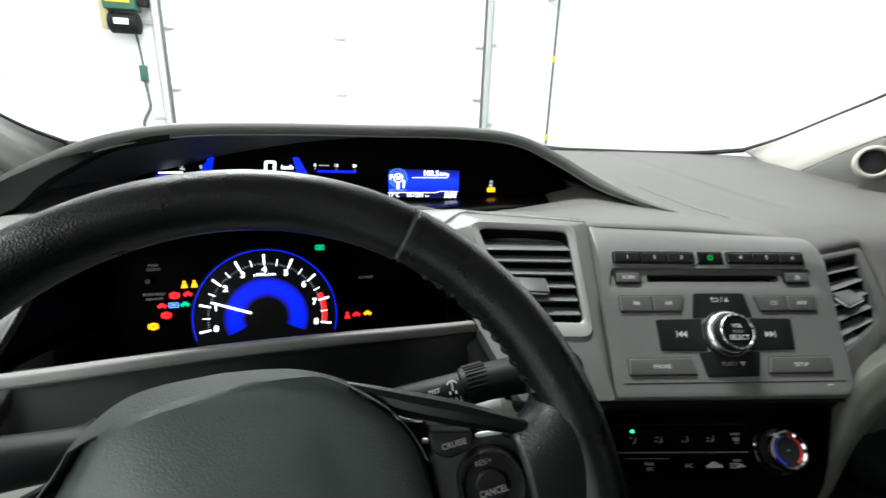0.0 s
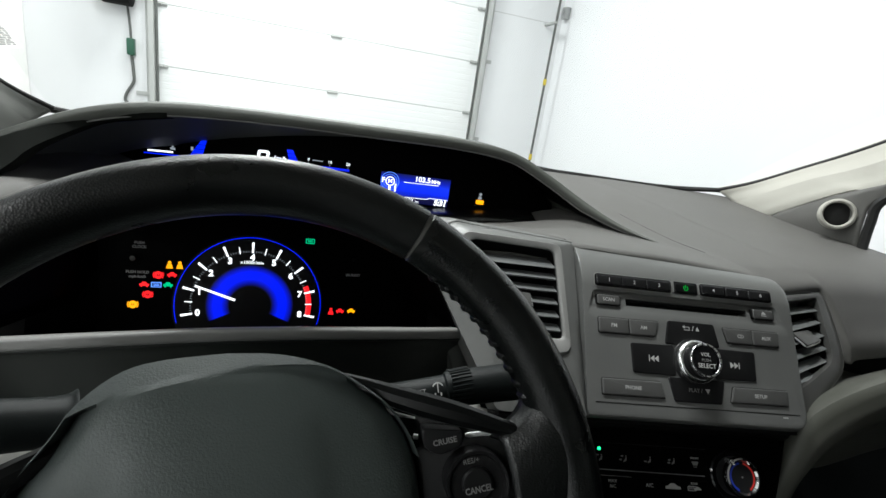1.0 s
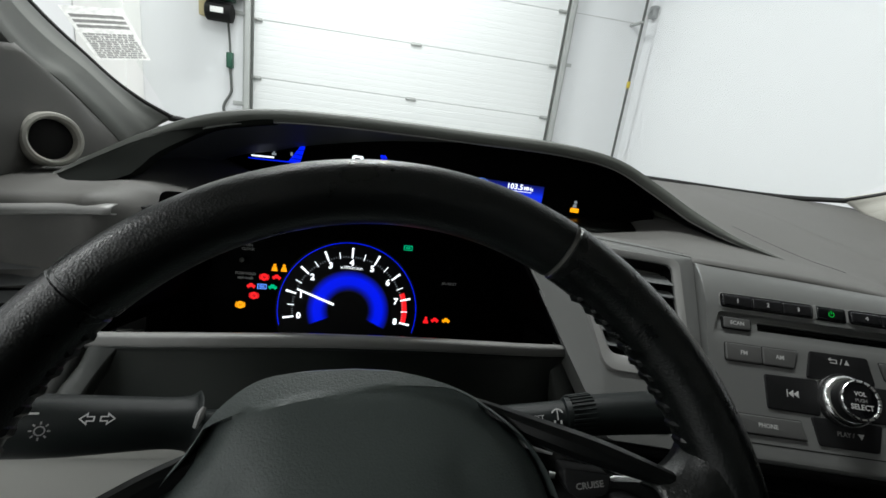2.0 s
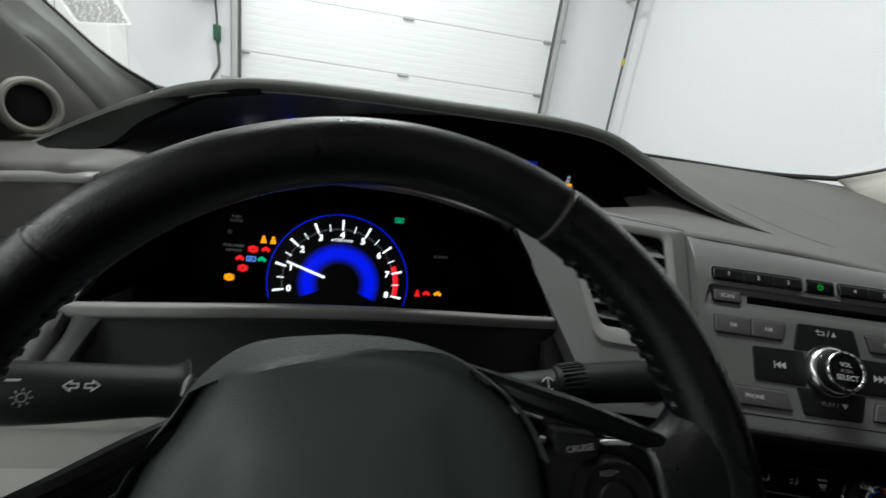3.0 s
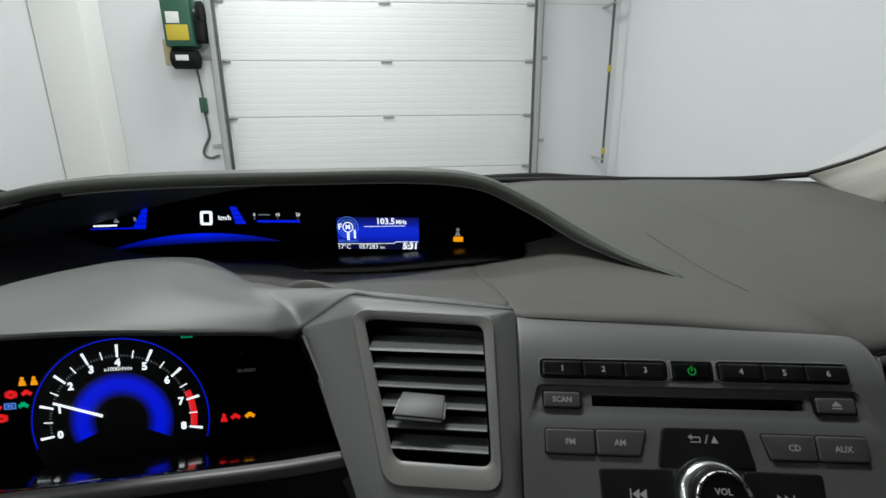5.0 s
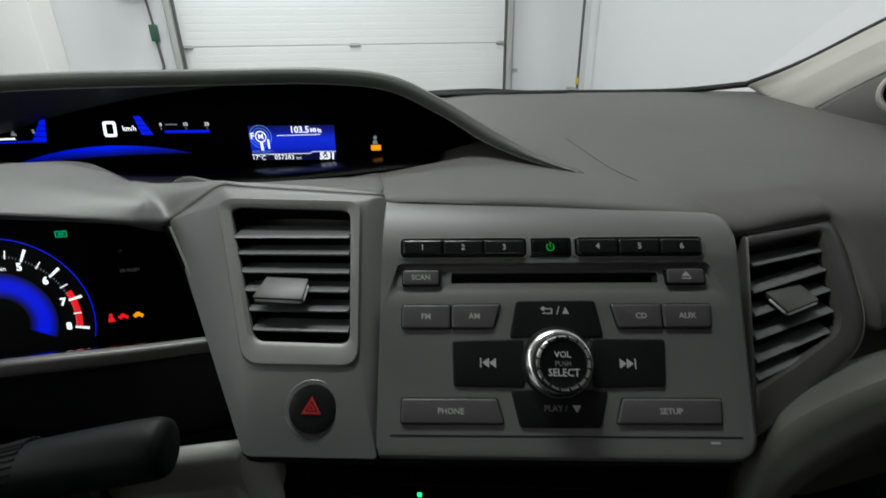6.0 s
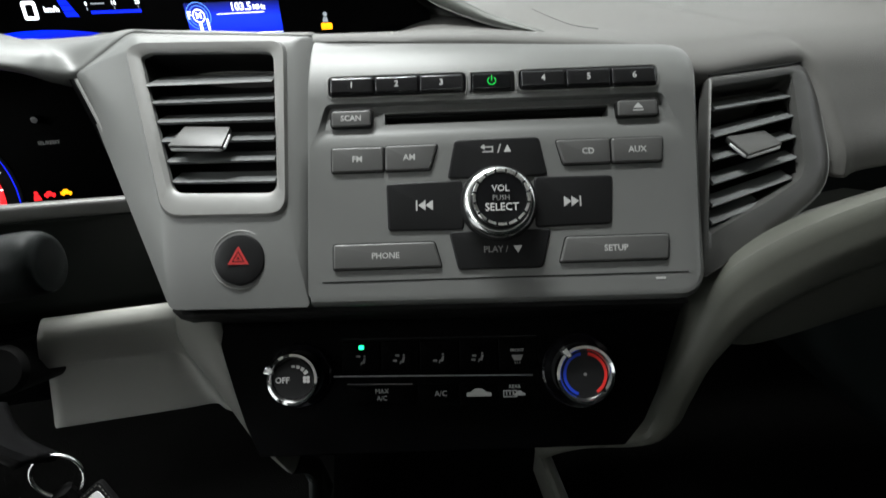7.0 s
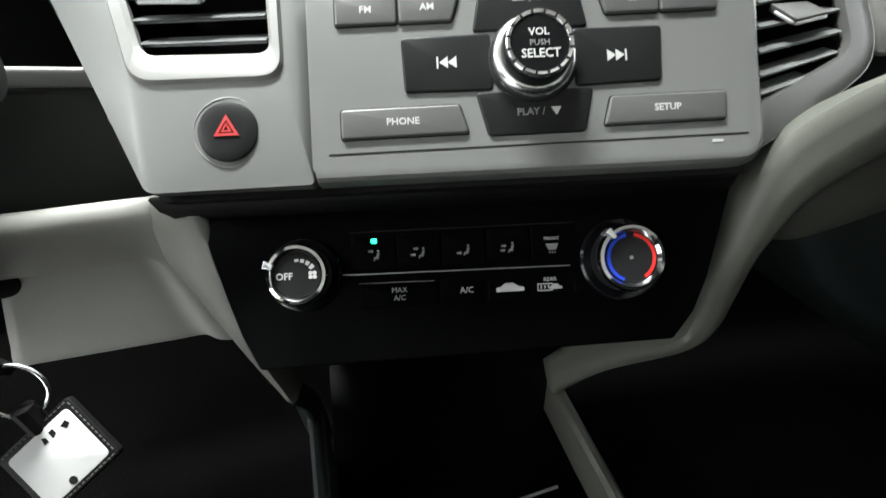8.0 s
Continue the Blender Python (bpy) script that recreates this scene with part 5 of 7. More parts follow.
cs = [C0, [(u, v, -3.0) for u, v, _ in C0], [(-64, 41.0, -4.2), (-64, 29.0, -2.6), (108, 29.5, -2.6), (99, 42.0, -4.2)], [(-98, 45.3, -4.2), (-101, 25, -1.6), (136, 26, -1.6), (131, 46.3, -4.2)], [(-99.5, 46.5, 0), (-107, 21.0, 0), (143, 22, 0), (132.5, 47.5, 0)],
      [(-110.5, 50, -0.05), (-110.8, 12, 0), (148, 12, 0), (150, 52, -0.05)], [(-112, 56, -0.3), (-111.5, -86, 0), (149.5, -86, 0), (154, 55, -0.3)], [(-112.3, 72, -3), (-110, -88, 0), (149, -88, 0), (157, 67, -3)], [(-112.8, 88, -9), (-110, -90, -0.3), (151, -90, -0.5), (160, 79, -8)], [(-113, 100, -16), (-110, -92, -2), (153, -92, -3), (162, 88, -15)], [(-113, 103, -19), (-110, -93.5, -6), (155, -93.5, -8), (164, 91, -20)], [(-113, 103, -42), (-110, -94, -42), (156, -94, -42), (165, 91, -42)]]
rr = [[0.001] * 4, [0.001] * 4, [0.001] * 4, [0.003] * 4, [0.004] * 4, [0.004] * 4, [0.002, 0.002, 0.012, 0.012], [0.002, 0.002, 0.014, 0.014], [0.002, 0.002, 0.016, 0.016], [0.002, 0.002, 0.018, 0.018], [0.002, 0.002, 0.019, 0.019], [0.002, 0.002, 0.02, 0.02]]
bm = bmesh.new()
grid(bm, [edged(c, r, 5, 8) for c, r in zip(cs, rr)], True)
part("faceplate", bm, M_SILVER, radio, angle=22)
part("disc_slot", box(-0.0605, 0.0305, -0.022, 0.0975, 0.0415, -0.0155), M_BLACK, radio, "black disc slot", smooth=False)
part("slot_lip", slab(mm([(-58.5, 37.0), (95.5, 38.0), (95.5, 40.2), (-58.5, 39.2)]), -0.012, -0.0055, 0.0003, 0.0003), M_BLACK, radio)


def key(pts, z1, material, text, size=0.005, ink=M_INK, r=0.002, dx=0, name="key", bold=0.0001, bev=0.0013):
    if material is M_BUTTON:
        cx, cy = sum(p[0] for p in pts) / len(pts), sum(p[1] for p in pts) / len(pts)
        gap = [(u + math.copysign(0.75, u - cx), v + math.copysign(0.75, v - cy)) for u, v in pts]
        part("key_gap", slab(mm(gap), -0.004, 0.00045, r * 1.3, 0.0002), M_BLACK, radio)
    ob = part(name, slab(mm(pts), -0.004, z1, r, bev), material, radio)
    if text:
        cx, cy = sum(p[0] for p in pts) / len(pts) * 0.001, sum(p[1] for p in pts) / len(pts) * 0.001
        word(text, size, cx + dx, cy, z1 + 0.0001, ink, ob, bold=bold)
    return ob


part("preset_tray", slab(mm([(-97.5, 50.8), (-1.5, 51.2), (-1.5, 66), (-97.5, 65.6)]), -0.005, 0.0005, 0.004, 0.0004), M_GLOSS, radio, "glossy black key tray")
part("preset_tray", slab(mm([(34.5, 51.6), (129.5, 52), (129.5, 66.8), (34.5, 66.4)]), -0.005, 0.0005, 0.004, 0.0004), M_GLOSS, radio, "glossy black key tray")
part("preset_tray", slab(mm([(0.2, 51.4), (32, 51.6), (32, 66.4), (0.2, 66.2)]), -0.005, 0.0003, 0.002, 0.0004), M_GLOSS, radio, "glossy black key tray")
for corners in ([(-98, 50.3), (-1.2, 50.7), (-1.2, 66.5), (-98, 66.1)], [(34.2, 51.1), (130, 51.5), (130, 67.3), (34.2, 66.9)]):
    loop = rounded(mm(corners), 0.0042, 5)
    bm = bmesh.new()
    tube(bm, [Vector((p[0], p[1], 0.0002)) for p in list(loop) + [loop[0]]], 0.0006, 6)
    part("tray_rim", bm, M_BEZEL, radio, "pale rim of the key tray")
for k in range(3):
    key([(-96 + 31 * k, 52.3), (-65.6 + 31 * k, 52.3), (-65.6 + 31 * k, 64.5), (-96 + 31 * k, 64.3)], 0.0032, M_PRESET, str(k + 1), 0.0045, r=0.0016, bev=0.0022)
    key([(36 + 31 * k, 53), (66.4 + 31 * k, 53), (66.4 + 31 * k, 65.2), (36 + 31 * k, 65.1)], 0.0032, M_PRESET, str(k + 4), 0.0045, r=0.0016, bev=0.0022)
pw = key([(2.5, 53), (29.5, 53.2), (29.5, 64.6), (2.5, 64.4)], 0.0018, M_GLOSS, "", r=0.002)
flat([ring_poly(0.016, 0.0588, 0.0031, 0.0008, 125, 415), rect(0.0156, 0.0588, 0.0164, 0.0628)], 0.0019, glow("lit_green_soft", (0.0, 0.6, 0.05), 0.5), pw, "power_mark")
for x in (-0.0005, 32.6):
    part("key_edge", slab(mm(rect(x, 52.5, x + 1.6, 66.5)), -0.003, 0.0012, 0.0006, 0.0004), M_BEZEL, radio)
key([(-95.5, 29.7), (-68, 29.8), (-68, 41.2), (-95.5, 41.2)], 0.0012, M_BUTTON, "SCAN", 0.0040, M_INK)
ej = key([(101.2, 31), (128.4, 31.2), (128.4, 42.4), (101.2, 42.2)], 0.0012, M_BUTTON, "")
flat([[(0.1115, 0.0365), (0.1185, 0.0365), (0.115, 0.0402)], rect(0.1115, 0.0345, 0.1185, 0.0355)], 0.0013, M_INK, ej, "eject_mark")
key([(-95.2, -2.5), (-59.6, -2.4), (-59.6, 14.7), (-95.2, 14.6)], 0.0022, M_BUTTON, "FM", 0.0042)
key([(-58.4, -2.4), (-28, -2.2), (-22.4, 15.4), (-58.4, 15.0)], 0.0022, M_BUTTON, "AM", 0.0042)
key([(62.6, -1.5), (94.2, -1.3), (94.2, 15.8), (58, 15.5)], 0.0022, M_BUTTON, "CD", 0.0042, dx=0.002)
key([(95.4, -1.3), (128.6, -1.0), (130.2, 15.9), (95.4, 15.8)], 0.0022, M_BUTTON, "AUX", 0.0042)
key([(-94.2, -69), (-21.4, -68.5), (-26.3, -51.6), (-94.2, -52)], 0.0022, M_BUTTON, "PHONE", 0.0041)
key([(57, -67.6), (128.6, -67.1), (130, -50.4), (62, -50.8)], 0.0022, M_BUTTON, "SETUP", 0.0041)
up = key([(-16.4, -9.1), (51.7, -8.5), (46.8, 18.6), (-10.8, 18.1)], 0.0016, M_KEYBLACK, "", r=0.003)
flat([[(0.0225, 0.0085), (0.0275, 0.0085), (0.025, 0.0135)], [(0.018, 0.008), (0.0188, 0.008), (0.0208, 0.014), (0.02, 0.014)], rect(0.008, 0.0085, 0.015, 0.0093), rect(0.008, 0.0118, 0.015, 0.0126), rect(0.0145, 0.0085, 0.0153, 0.0126), [(0.0065, 0.0122), (0.0095, 0.0102), (0.0095, 0.0142)]], 0.0017, M_INK, up, "return_mark")
lf = key([(-57.2, -43.6), (-6, -44.1), (-6, -9.9), (-58.2, -11)], 0.0016, M_KEYBLACK, "", r=0.003)
rt = key([(42, -43.8), (92.8, -42.6), (95, -9.4), (42, -9.2)], 0.0016, M_KEYBLACK, "", r=0.003)
dn = key([(-10.5, -71), (46, -70.8), (52.2, -44.6), (-16.4, -45)], 0.0016, M_KEYBLACK, "PLAY /", 0.0042, M_INKDIM, r=0.003, dx=-0.003)
flat([[(0.0265, -0.0555), (0.0295, -0.0605), (0.0325, -0.0555)]], 0.0017, M_INK, dn, "arrow_mark")
for ob, cx, s in ((lf, -0.0325, -1), (rt, 0.0675, 1)):
    flat([[(cx - s * 0.006, -0.0302), (cx - s * 0.006, -0.0232), (cx - s * 0.001, -0.0267)], [(cx - s * 0.001, -0.0302), (cx - s * 0.001, -0.0232), (cx + s * 0.004, -0.0267)], rect(min(cx + s * 0.0045, cx + s * 0.0055), -0.0302, max(cx + s * 0.0045, cx + s * 0.0055), -0.0232)], 0.0017, M_INK, ob, "skip_mark")
kn = pose(0.0178, -0.0266, 0)
part("knob_base", lathe([(0.0262, -0.003), (0.0262, 0.0012), (0.0252, 0.0022), (0.0245, 0.0022)], 48), M_KEYBLACK, radio, at=kn)
part("knob_skirt", lathe([(0.0243, 0.001), (0.0244, 0.006), (0.0232, 0.0085), (0.0205, 0.0102), (0.0198, 0.0102)], 56), M_CHROME, radio, "chrome knob skirt", at=kn)
body = part("knob", lathe([(0.0200, 0.004), (0.0198, 0.0155), (0.0192, 0.0185), (0.0188, 0.019)], 56), M_KEYBLACK, radio, "black turning knob", at=kn)
part("knob_ring", lathe([(0.0189, 0.0185), (0.0187, 0.0208), (0.0180, 0.0216), (0.0164, 0.0212), (0.0158, 0.0200)], 56), M_CHROME, body, "chrome ring with notches")
for k in range(16):
    a = 2 * math.pi * (k + 0.5) / 16
    part("notch", slab([(0.0161, -0.0006), (0.0186, -0.0006), (0.0186, 0.0006), (0.0161, 0.0006)], 0.0206, 0.0219, 0.0002, 0.0001, 2), M_KEYBLACK, body, at=Matrix.Rotation(a, 4, "Z"), smooth=False)
cap = part("knob_cap", lathe([(0.0160, 0.019), (0.0158, 0.0202), (0.012, 0.0206), (0.004, 0.0208), (0.0008, 0.0208)], 48), M_GLOSS, body, "glossy black cap")
word("VOL", 0.0042, -0.0005, 0.0058, 0.0210, M_INK, cap, bold=0.0001)
word("PUSH", 0.0034, -0.0003, -0.0002, 0.0210, M_INKDIM, cap)
word("SELECT", 0.0050, 0, -0.0062, 0.0210, M_INK, cap, bold=0.0001, squeeze=0.95)
part("groove", slab(mm([(-102, -77.6), (142, -76.3), (142, -75.4), (-102, -76.6)]), -0.002, 0.0003, 0.0004, 0.0001), M_BLACK, radio, "fine dark groove")
flat([rect(0.120, -0.0803, 0.1265, -0.0788)], 0.0002, M_INK, radio, "mark")

# ---- climate controls ----
cl = thing("climate_controls", CF, "black climate control panel with two chrome-ringed knobs", "climate control")
part("panel", slab(mm([(-195, -97), (-187, -127), (-178, -155), (-169, -180), (-158, -202), (106, -198), (121, -181), (131.5, -160), (142.5, -130), (153, -100), (153, -97)]), -0.012, 0, 0.002, 0.001), M_VOID, cl)
for k in range(5):
    x = -97.5 + 28.8 * k
    part("mode_key", slab(mm(rect(x, -142.5, x + 27.8, -120.5)), -0.003, 0.0016, 0.001, 0.0006), M_VOID, cl)
part("key_edge", slab(mm([(-99, -118.6), (46, -119.4), (46, -118.7), (-99, -117.9)]), -0.002, 0.0012, 0.0002, 0.0001), M_KEYBLACK, cl, "thin edge over the mode keys")
part("key_line", slab(mm([(-104, -145.6), (42, -147.4), (42, -146.6), (-104, -144.8)]), -0.001, 0.0012, 0.0002, 0.0001), M_STEEL, cl)
part("key_line", slab(mm([(-94, -151.4), (-46, -152.1), (-46, -151.6), (-94, -150.9)]), -0.001, 0.0008, 0.0002, 0.0001), M_INKDIM, cl)
for x0, x1 in ((-93, -44), (-42, -13), (-11.5, 15.5), (17, 45)):
    part("function_key", slab(mm(rect(x0, -167, x1, -152.5)), -0.003, 0.0006, 0.001, 0.0004), M_VOID, cl)


def seat_mark(cx, cy, arrows):
    polys = [disc(cx + 0.0035, cy + 0.0042, 0.0011, 10), [(cx + 0.0005, cy - 0.003), (cx + 0.0035, cy - 0.003), (cx + 0.0048, cy + 0.0025), (cx + 0.0026, cy + 0.0025), (cx + 0.0016, cy - 0.0012), (cx + 0.0005, cy - 0.0012)],
             [(cx - 0.001, cy - 0.0045), (cx + 0.0003, cy - 0.0045), (cx + 0.0012, cy - 0.0012), (cx - 0.0001, cy - 0.0012)]]
    for ax, ay in arrows:
        polys.append([(cx + ax - 0.0022, cy + ay - 0.0009), (cx + ax + 0.0008, cy + ay - 0.0009), (cx + ax + 0.0008, cy + ay - 0.0018), (cx + ax + 0.0024, cy + ay), (cx + ax + 0.0008, cy + ay + 0.0018), (cx + ax + 0.0008, cy + ay + 0.0009), (cx + ax - 0.0022, cy + ay + 0.0009)])
    flat([[(cx + (x - cx) * 0.72, cy + (y - cy) * 0.72) for x, y in p] for p in polys], 0.0017, M_INKDIM, cl, "mode_mark")


seat_mark(-0.0833, -0.1340, [(-0.003, 0.0042)])
seat_mark(-0.0545, -0.1339, [(-0.003, 0.0042), (-0.0055, -0.001)])
seat_mark(-0.0257, -0.1337, [(-0.0045, -0.002)])
seat_mark(0.0030, -0.1336, [(-0.0045, 0.002), (-0.0055, -0.002)])
fan_shape = [(-0.0042, 0.0022), (0.0042, 0.0022), (0.0024, -0.0018), (-0.0024, -0.0018)]
flat([[(0.031 + x, -0.1345 + y) for x, y in fan_shape]] + [rect(0.031 - 0.002 + 0.0017 * k, -0.1386, 0.031 - 0.0014 + 0.0017 * k, -0.1372) for k in range(3)], 0.0017, M_INKDIM, cl, "defrost_mark")
word("FRONT", 0.0022, 0.031, -0.1290, 0.0017, M_INK, cl)
word("MAX", 0.0034, -0.0685, -0.1567, 0.0007, M_INK, cl)
word("A/C", 0.0034, -0.0685, -0.1617, 0.0007, M_INK, cl)
word("A/C", 0.0040, -0.0254, -0.1592, 0.0007, M_INK, cl)
word("REAR", 0.0026, 0.0285, -0.1552, 0.0007, M_INK, cl)
carp = [(-0.009, -0.0022), (0.009, -0.0022), (0.009, 0.0002), (0.0055, 0.001), (0.002, 0.0034), (-0.003, 0.0034), (-0.006, 0.001), (-0.009, 0.0006)]
flat([[(0.0024 + x, -0.1594 + y) for x, y in carp]], 0.0007, M_INK, cl, "recirculation_mark")
flat([rect(0.020, -0.1625, 0.030, -0.1618), rect(0.020, -0.1583, 0.030, -0.1576), rect(0.020, -0.1625, 0.0207, -0.1576), rect(0.0293, -0.1625, 0.03, -0.1576)] + [rect(0.022 + 0.0024 * k, -0.161, 0.0229 + 0.0024 * k, -0.1588) for k in range(3)] + [[(0.032 + x * 0.45, -0.1602 + y * 0.6) for x, y in carp]], 0.0007, M_INK, cl, "rear_defrost_mark")
flat([rounded(rect(-0.0850, -0.1260, -0.0814, -0.1230), 0.0008, 3)], 0.0017, G_LED, cl, "indicator")


def climate_knob(x, y, r, temp):
    m = pose(x, y, 0)
    k = part("knob", lathe([(r, -0.002), (r * 1.0, 0.012), (r * 0.98, 0.015), (r * 0.90, 0.0155)], 48), M_KEYBLACK, cl, at=m)
    part("socket", lathe([(r * 1.33, -0.002), (r * 1.33, 0.002), (r * 1.26, 0.0035), (r * 1.08, 0.0025)], 48), M_GLOSS, cl, "glossy black socket", at=m)
    part("ring", lathe([(r * 1.0, 0.0128), (r * 1.03, 0.0165), (r * 0.98, 0.0195), (r * 0.88, 0.0198), (r * 0.80, 0.0175), (r * 0.80, 0.0155)], 56), M_POLISH, k, "chrome ring")
    face = part("face", lathe([(r * 0.8, 0.0150), (r * 0.78, 0.0170), (r * 0.3, 0.0172), (r * 0.03, 0.0172)], 40), M_KEYBLACK, k)
    bm = slab([(r * 0.78, -0.0016), (r * 1.12, -0.0024), (r * 1.12, 0.0024), (r * 0.78, 0.0016)], 0.012, 0.0215, 0.0008, 0.0006)
    bmesh.ops.rotate(bm, verts=bm.verts[:], cent=(0, 0, 0), matrix=Matrix.Rotation(radians(130 if temp else 160), 3, "Z"))
    part("pointer", bm, M_BRIGHT, k, "chrome pointer")
    z = 0.0173
    if temp:
        blue, red = surface("blue_ink", (0.01, 0.04, 0.45), 0.5, 700, 0.0, 60, 0.1), surface("red_print", (0.55, 0.02, 0.015), 0.5, 700, 0.0, 60, 0.1)
        flat([ring_poly(0, 0, r * 0.75, r * 0.10, 100, 248)], z, blue, face, "cold_mark")
        flat([ring_poly(0, 0, r * 0.75, r * 0.10, -58, 80)], z, red, face, "warm_mark")
        flat([disc(0, 0, 0.0012, 10)], z, M_INKDIM, face, "center_mark")
    else:
        word("OFF", 0.0042, -0.0075, -0.001, z, M_INK, face, bold=0.0001)
        flat([ring_poly(0.001, -0.003, 0.0125, 0.0016 + 0.0005 * k, 100 - 17 * k, 88 - 17 * k, 5) for k in range(4)], z, M_INK, face, "speed_mark")
        flat([disc(0.0095 + 0.0017 * math.cos(a), -0.0005 + 0.0017 * math.sin(a), 0.0013, 8) for a in (0.8, 2.4, 3.9, 5.5)], z, M_INK, face, "fan_mark")


climate_knob(-0.1285, -0.1435, 0.0180, False)
climate_knob(0.0755, -0.1445, 0.0203, True)

# ---- instrument cluster ----
ic = thing("instrument_cluster", TF, "black instrument cluster with a blue-lit rev counter", "instrument cluster")
part("lens", slab(mm([(-225, -150), (225, -150), (215, 45), (-215, 45)]), -0.012, -0.0015, 0.01, 0.001), M_VOID, ic, "glossy black backing")
DC = (0.0, -0.0755)
dial = part("dial", lathe([(0.084, -0.0012), (0.084, -0.0004), (0.083, 0.0), (0.0005, 0.0)], 64), M_BLACK, ic, "round black rev counter", at=pose(0, DC[1], 0))
bm = bmesh.new()
bm.faces.new([bm.verts.new((p[0], p[1], 0)) for p in ring_poly(0, 0, 0.0490, 0.026, -24, 204, 56)])
part("glow_band", bm, arc_glow("lit_blue_band", 0.0235, 0.0485), dial, "soft blue lit band", at=pose(0, 0, 0.0006), smooth=False)
flat([ring_poly(0, 0, 0.0815, 0.0008, -16, 196, 64)], 0.0005, G_BLUE, dial, "blue_ring")
ticks, minor, dots = [], [], []
for k in range(9):
    a = radians(190 - 25 * k)
    c, s = math.cos(a), math.sin(a)
    q = [(0.0755, -0.0013), (0.0755, 0.0013), (0.0630, 0.0009), (0.0630, -0.0009)]
    ticks.append([(r * c - w * s, r * s + w * c) for r, w in q])
    if k < 8:
        a = radians(190 - 25 * k - 12.5)
        c, s = math.cos(a), math.sin(a)
        minor.append([(r * c - w * s, r * s + w * c) for r, w in ((0.0705, -0.0005), (0.0705, 0.0005), (0.0625, 0.0005), (0.0625, -0.0005))])
    a = radians(190 - 25 * k)
    word(str(k), 0.0072, 0.0575 * math.cos(a), 0.0575 * math.sin(a), 0.0006, G_WHITE, dial, bold=0.00045)
for p in ticks:
    flat([p], 0.0006, G_WHITE, dial, "tick")
for p in minor:
    flat([p], 0.0006, G_WHITE, dial, "minor_tick")
for k in range(80):
    a = radians(189 - 200 * k / 80)
    dots.append([(r * math.cos(a) - w * math.sin(a), r * math.sin(a) + w * math.cos(a)) for r, w in ((0.0655, -0.00025), (0.0655, 0.00025), (0.0635, 0.00025), (0.0635, -0.00025))])
tagged(flat(dots, 0.0006, G_DIM, dial, "scale_dots"), kind="stuff")
flat([ring_poly(0, 0, 0.0700, 0.0062, -9, 22, 14)], 0.0005, G_RED, dial, "red_zone")
word("x1000r/min", 0.0040, 0, 0.0515, 0.0006, G_WHITE, dial)
na = radians(160)
nc, ns = math.cos(na), math.sin(na)
flat([[(r * nc - w * ns, r * ns + w * nc) for r, w in ((0.018, -0.0013), (0.018, 0.0013), (0.064, 0.0010), (0.064, -0.0010))]], 0.0012, G_WHITE, dial, "needle", 0.0006)


def lamp(x, y, material, kind=0, parent=ic):
    x, y = x * 0.001, y * 0.001
    if kind == 0:
        p = [[(x - 0.0052, y - 0.0030), (x + 0.0052, y - 0.0030), (x + 0.0052, y - 0.0021), (x - 0.0052, y - 0.0021)], [(x - 0.0052, y + 0.0021), (x + 0.0052, y + 0.0021), (x + 0.0052, y + 0.0030), (x - 0.0052, y + 0.0030)], rect(x - 0.0052, y - 0.0020, x - 0.0043, y + 0.0020), rect(x + 0.0043, y - 0.0020, x + 0.0052, y + 0.0020), rect(x - 0.003, y - 0.0012, x + 0.003, y - 0.0002), rect(x - 0.003, y + 0.0004, x + 0.003, y + 0.0012)]
    elif kind == 1:
        p = [ring_poly(x, y, 0.0043, 0.0028, 0, 360, 18), rect(x - 0.0006, y - 0.0004, x + 0.0006, y + 0.0014), rect(x - 0.0006, y - 0.0014, x + 0.0006, y - 0.0009), ring_poly(x, y, 0.0056, 0.0009, 140, 220, 8), ring_poly(x, y, 0.0056, 0.0009, -40, 40, 8)]
    elif kind == 2:
        p = [disc(x, y + 0.0028, 0.0018, 10), [(x - 0.0035, y - 0.004), (x + 0.0035, y - 0.004), (x + 0.0022, y + 0.001), (x - 0.0022, y + 0.001)]]
    else:
        p = [[(x - 0.0048, y - 0.0018), (x + 0.0048, y - 0.0018), (x + 0.0048, y + 0.0006), (x + 0.0028, y + 0.0008), (x + 0.0016, y + 0.0028), (x - 0.0018, y + 0.0028), (x - 0.0030, y + 0.0008), (x - 0.0048, y + 0.0006)], disc(x - 0.0028, y - 0.0024, 0.0009, 8), disc(x + 0.0028, y - 0.0024, 0.0009, 8)]
    flat(p, -0.0012, material, parent, "warning_lamp")


for x, y, m, k in ((-87.5, -31, G_AMBER, 2), (-77, -31, G_AMBER, 2), (-98.3, -43, G_RED, 1), (-84.5, -42, G_RED, 3), (-112, -54, G_RED, 3), (-100, -54.2, G_PALE, 0), (-88.2, -53.8, G_GREEN, 3), (-108.2, -65.5, G_RED, 1), (-122.5, -77.3, G_AMBER, 1), (64.6, 5.4, G_GREEN, 0), (94.6, -81.3, G_RED, 2), (105.7, -80.4, G_RED, 3), (119.7, -80, G_AMBER, 3)):
    lamp(x, y, m, k)
for text, size, x, y in (("PUSH", 0.003, -118, -7.5), ("CLOCK", 0.003, -118, -12), ("PUSH HOLD", 0.003, -119, -40.5), ("mph-km/h", 0.003, -119, -45.5), ("SEL/RESET", 0.003, 119, -34.4)):
    word(text, size, x * 0.001, y * 0.001, -0.0013, M_INK, ic, bold=0.0001)
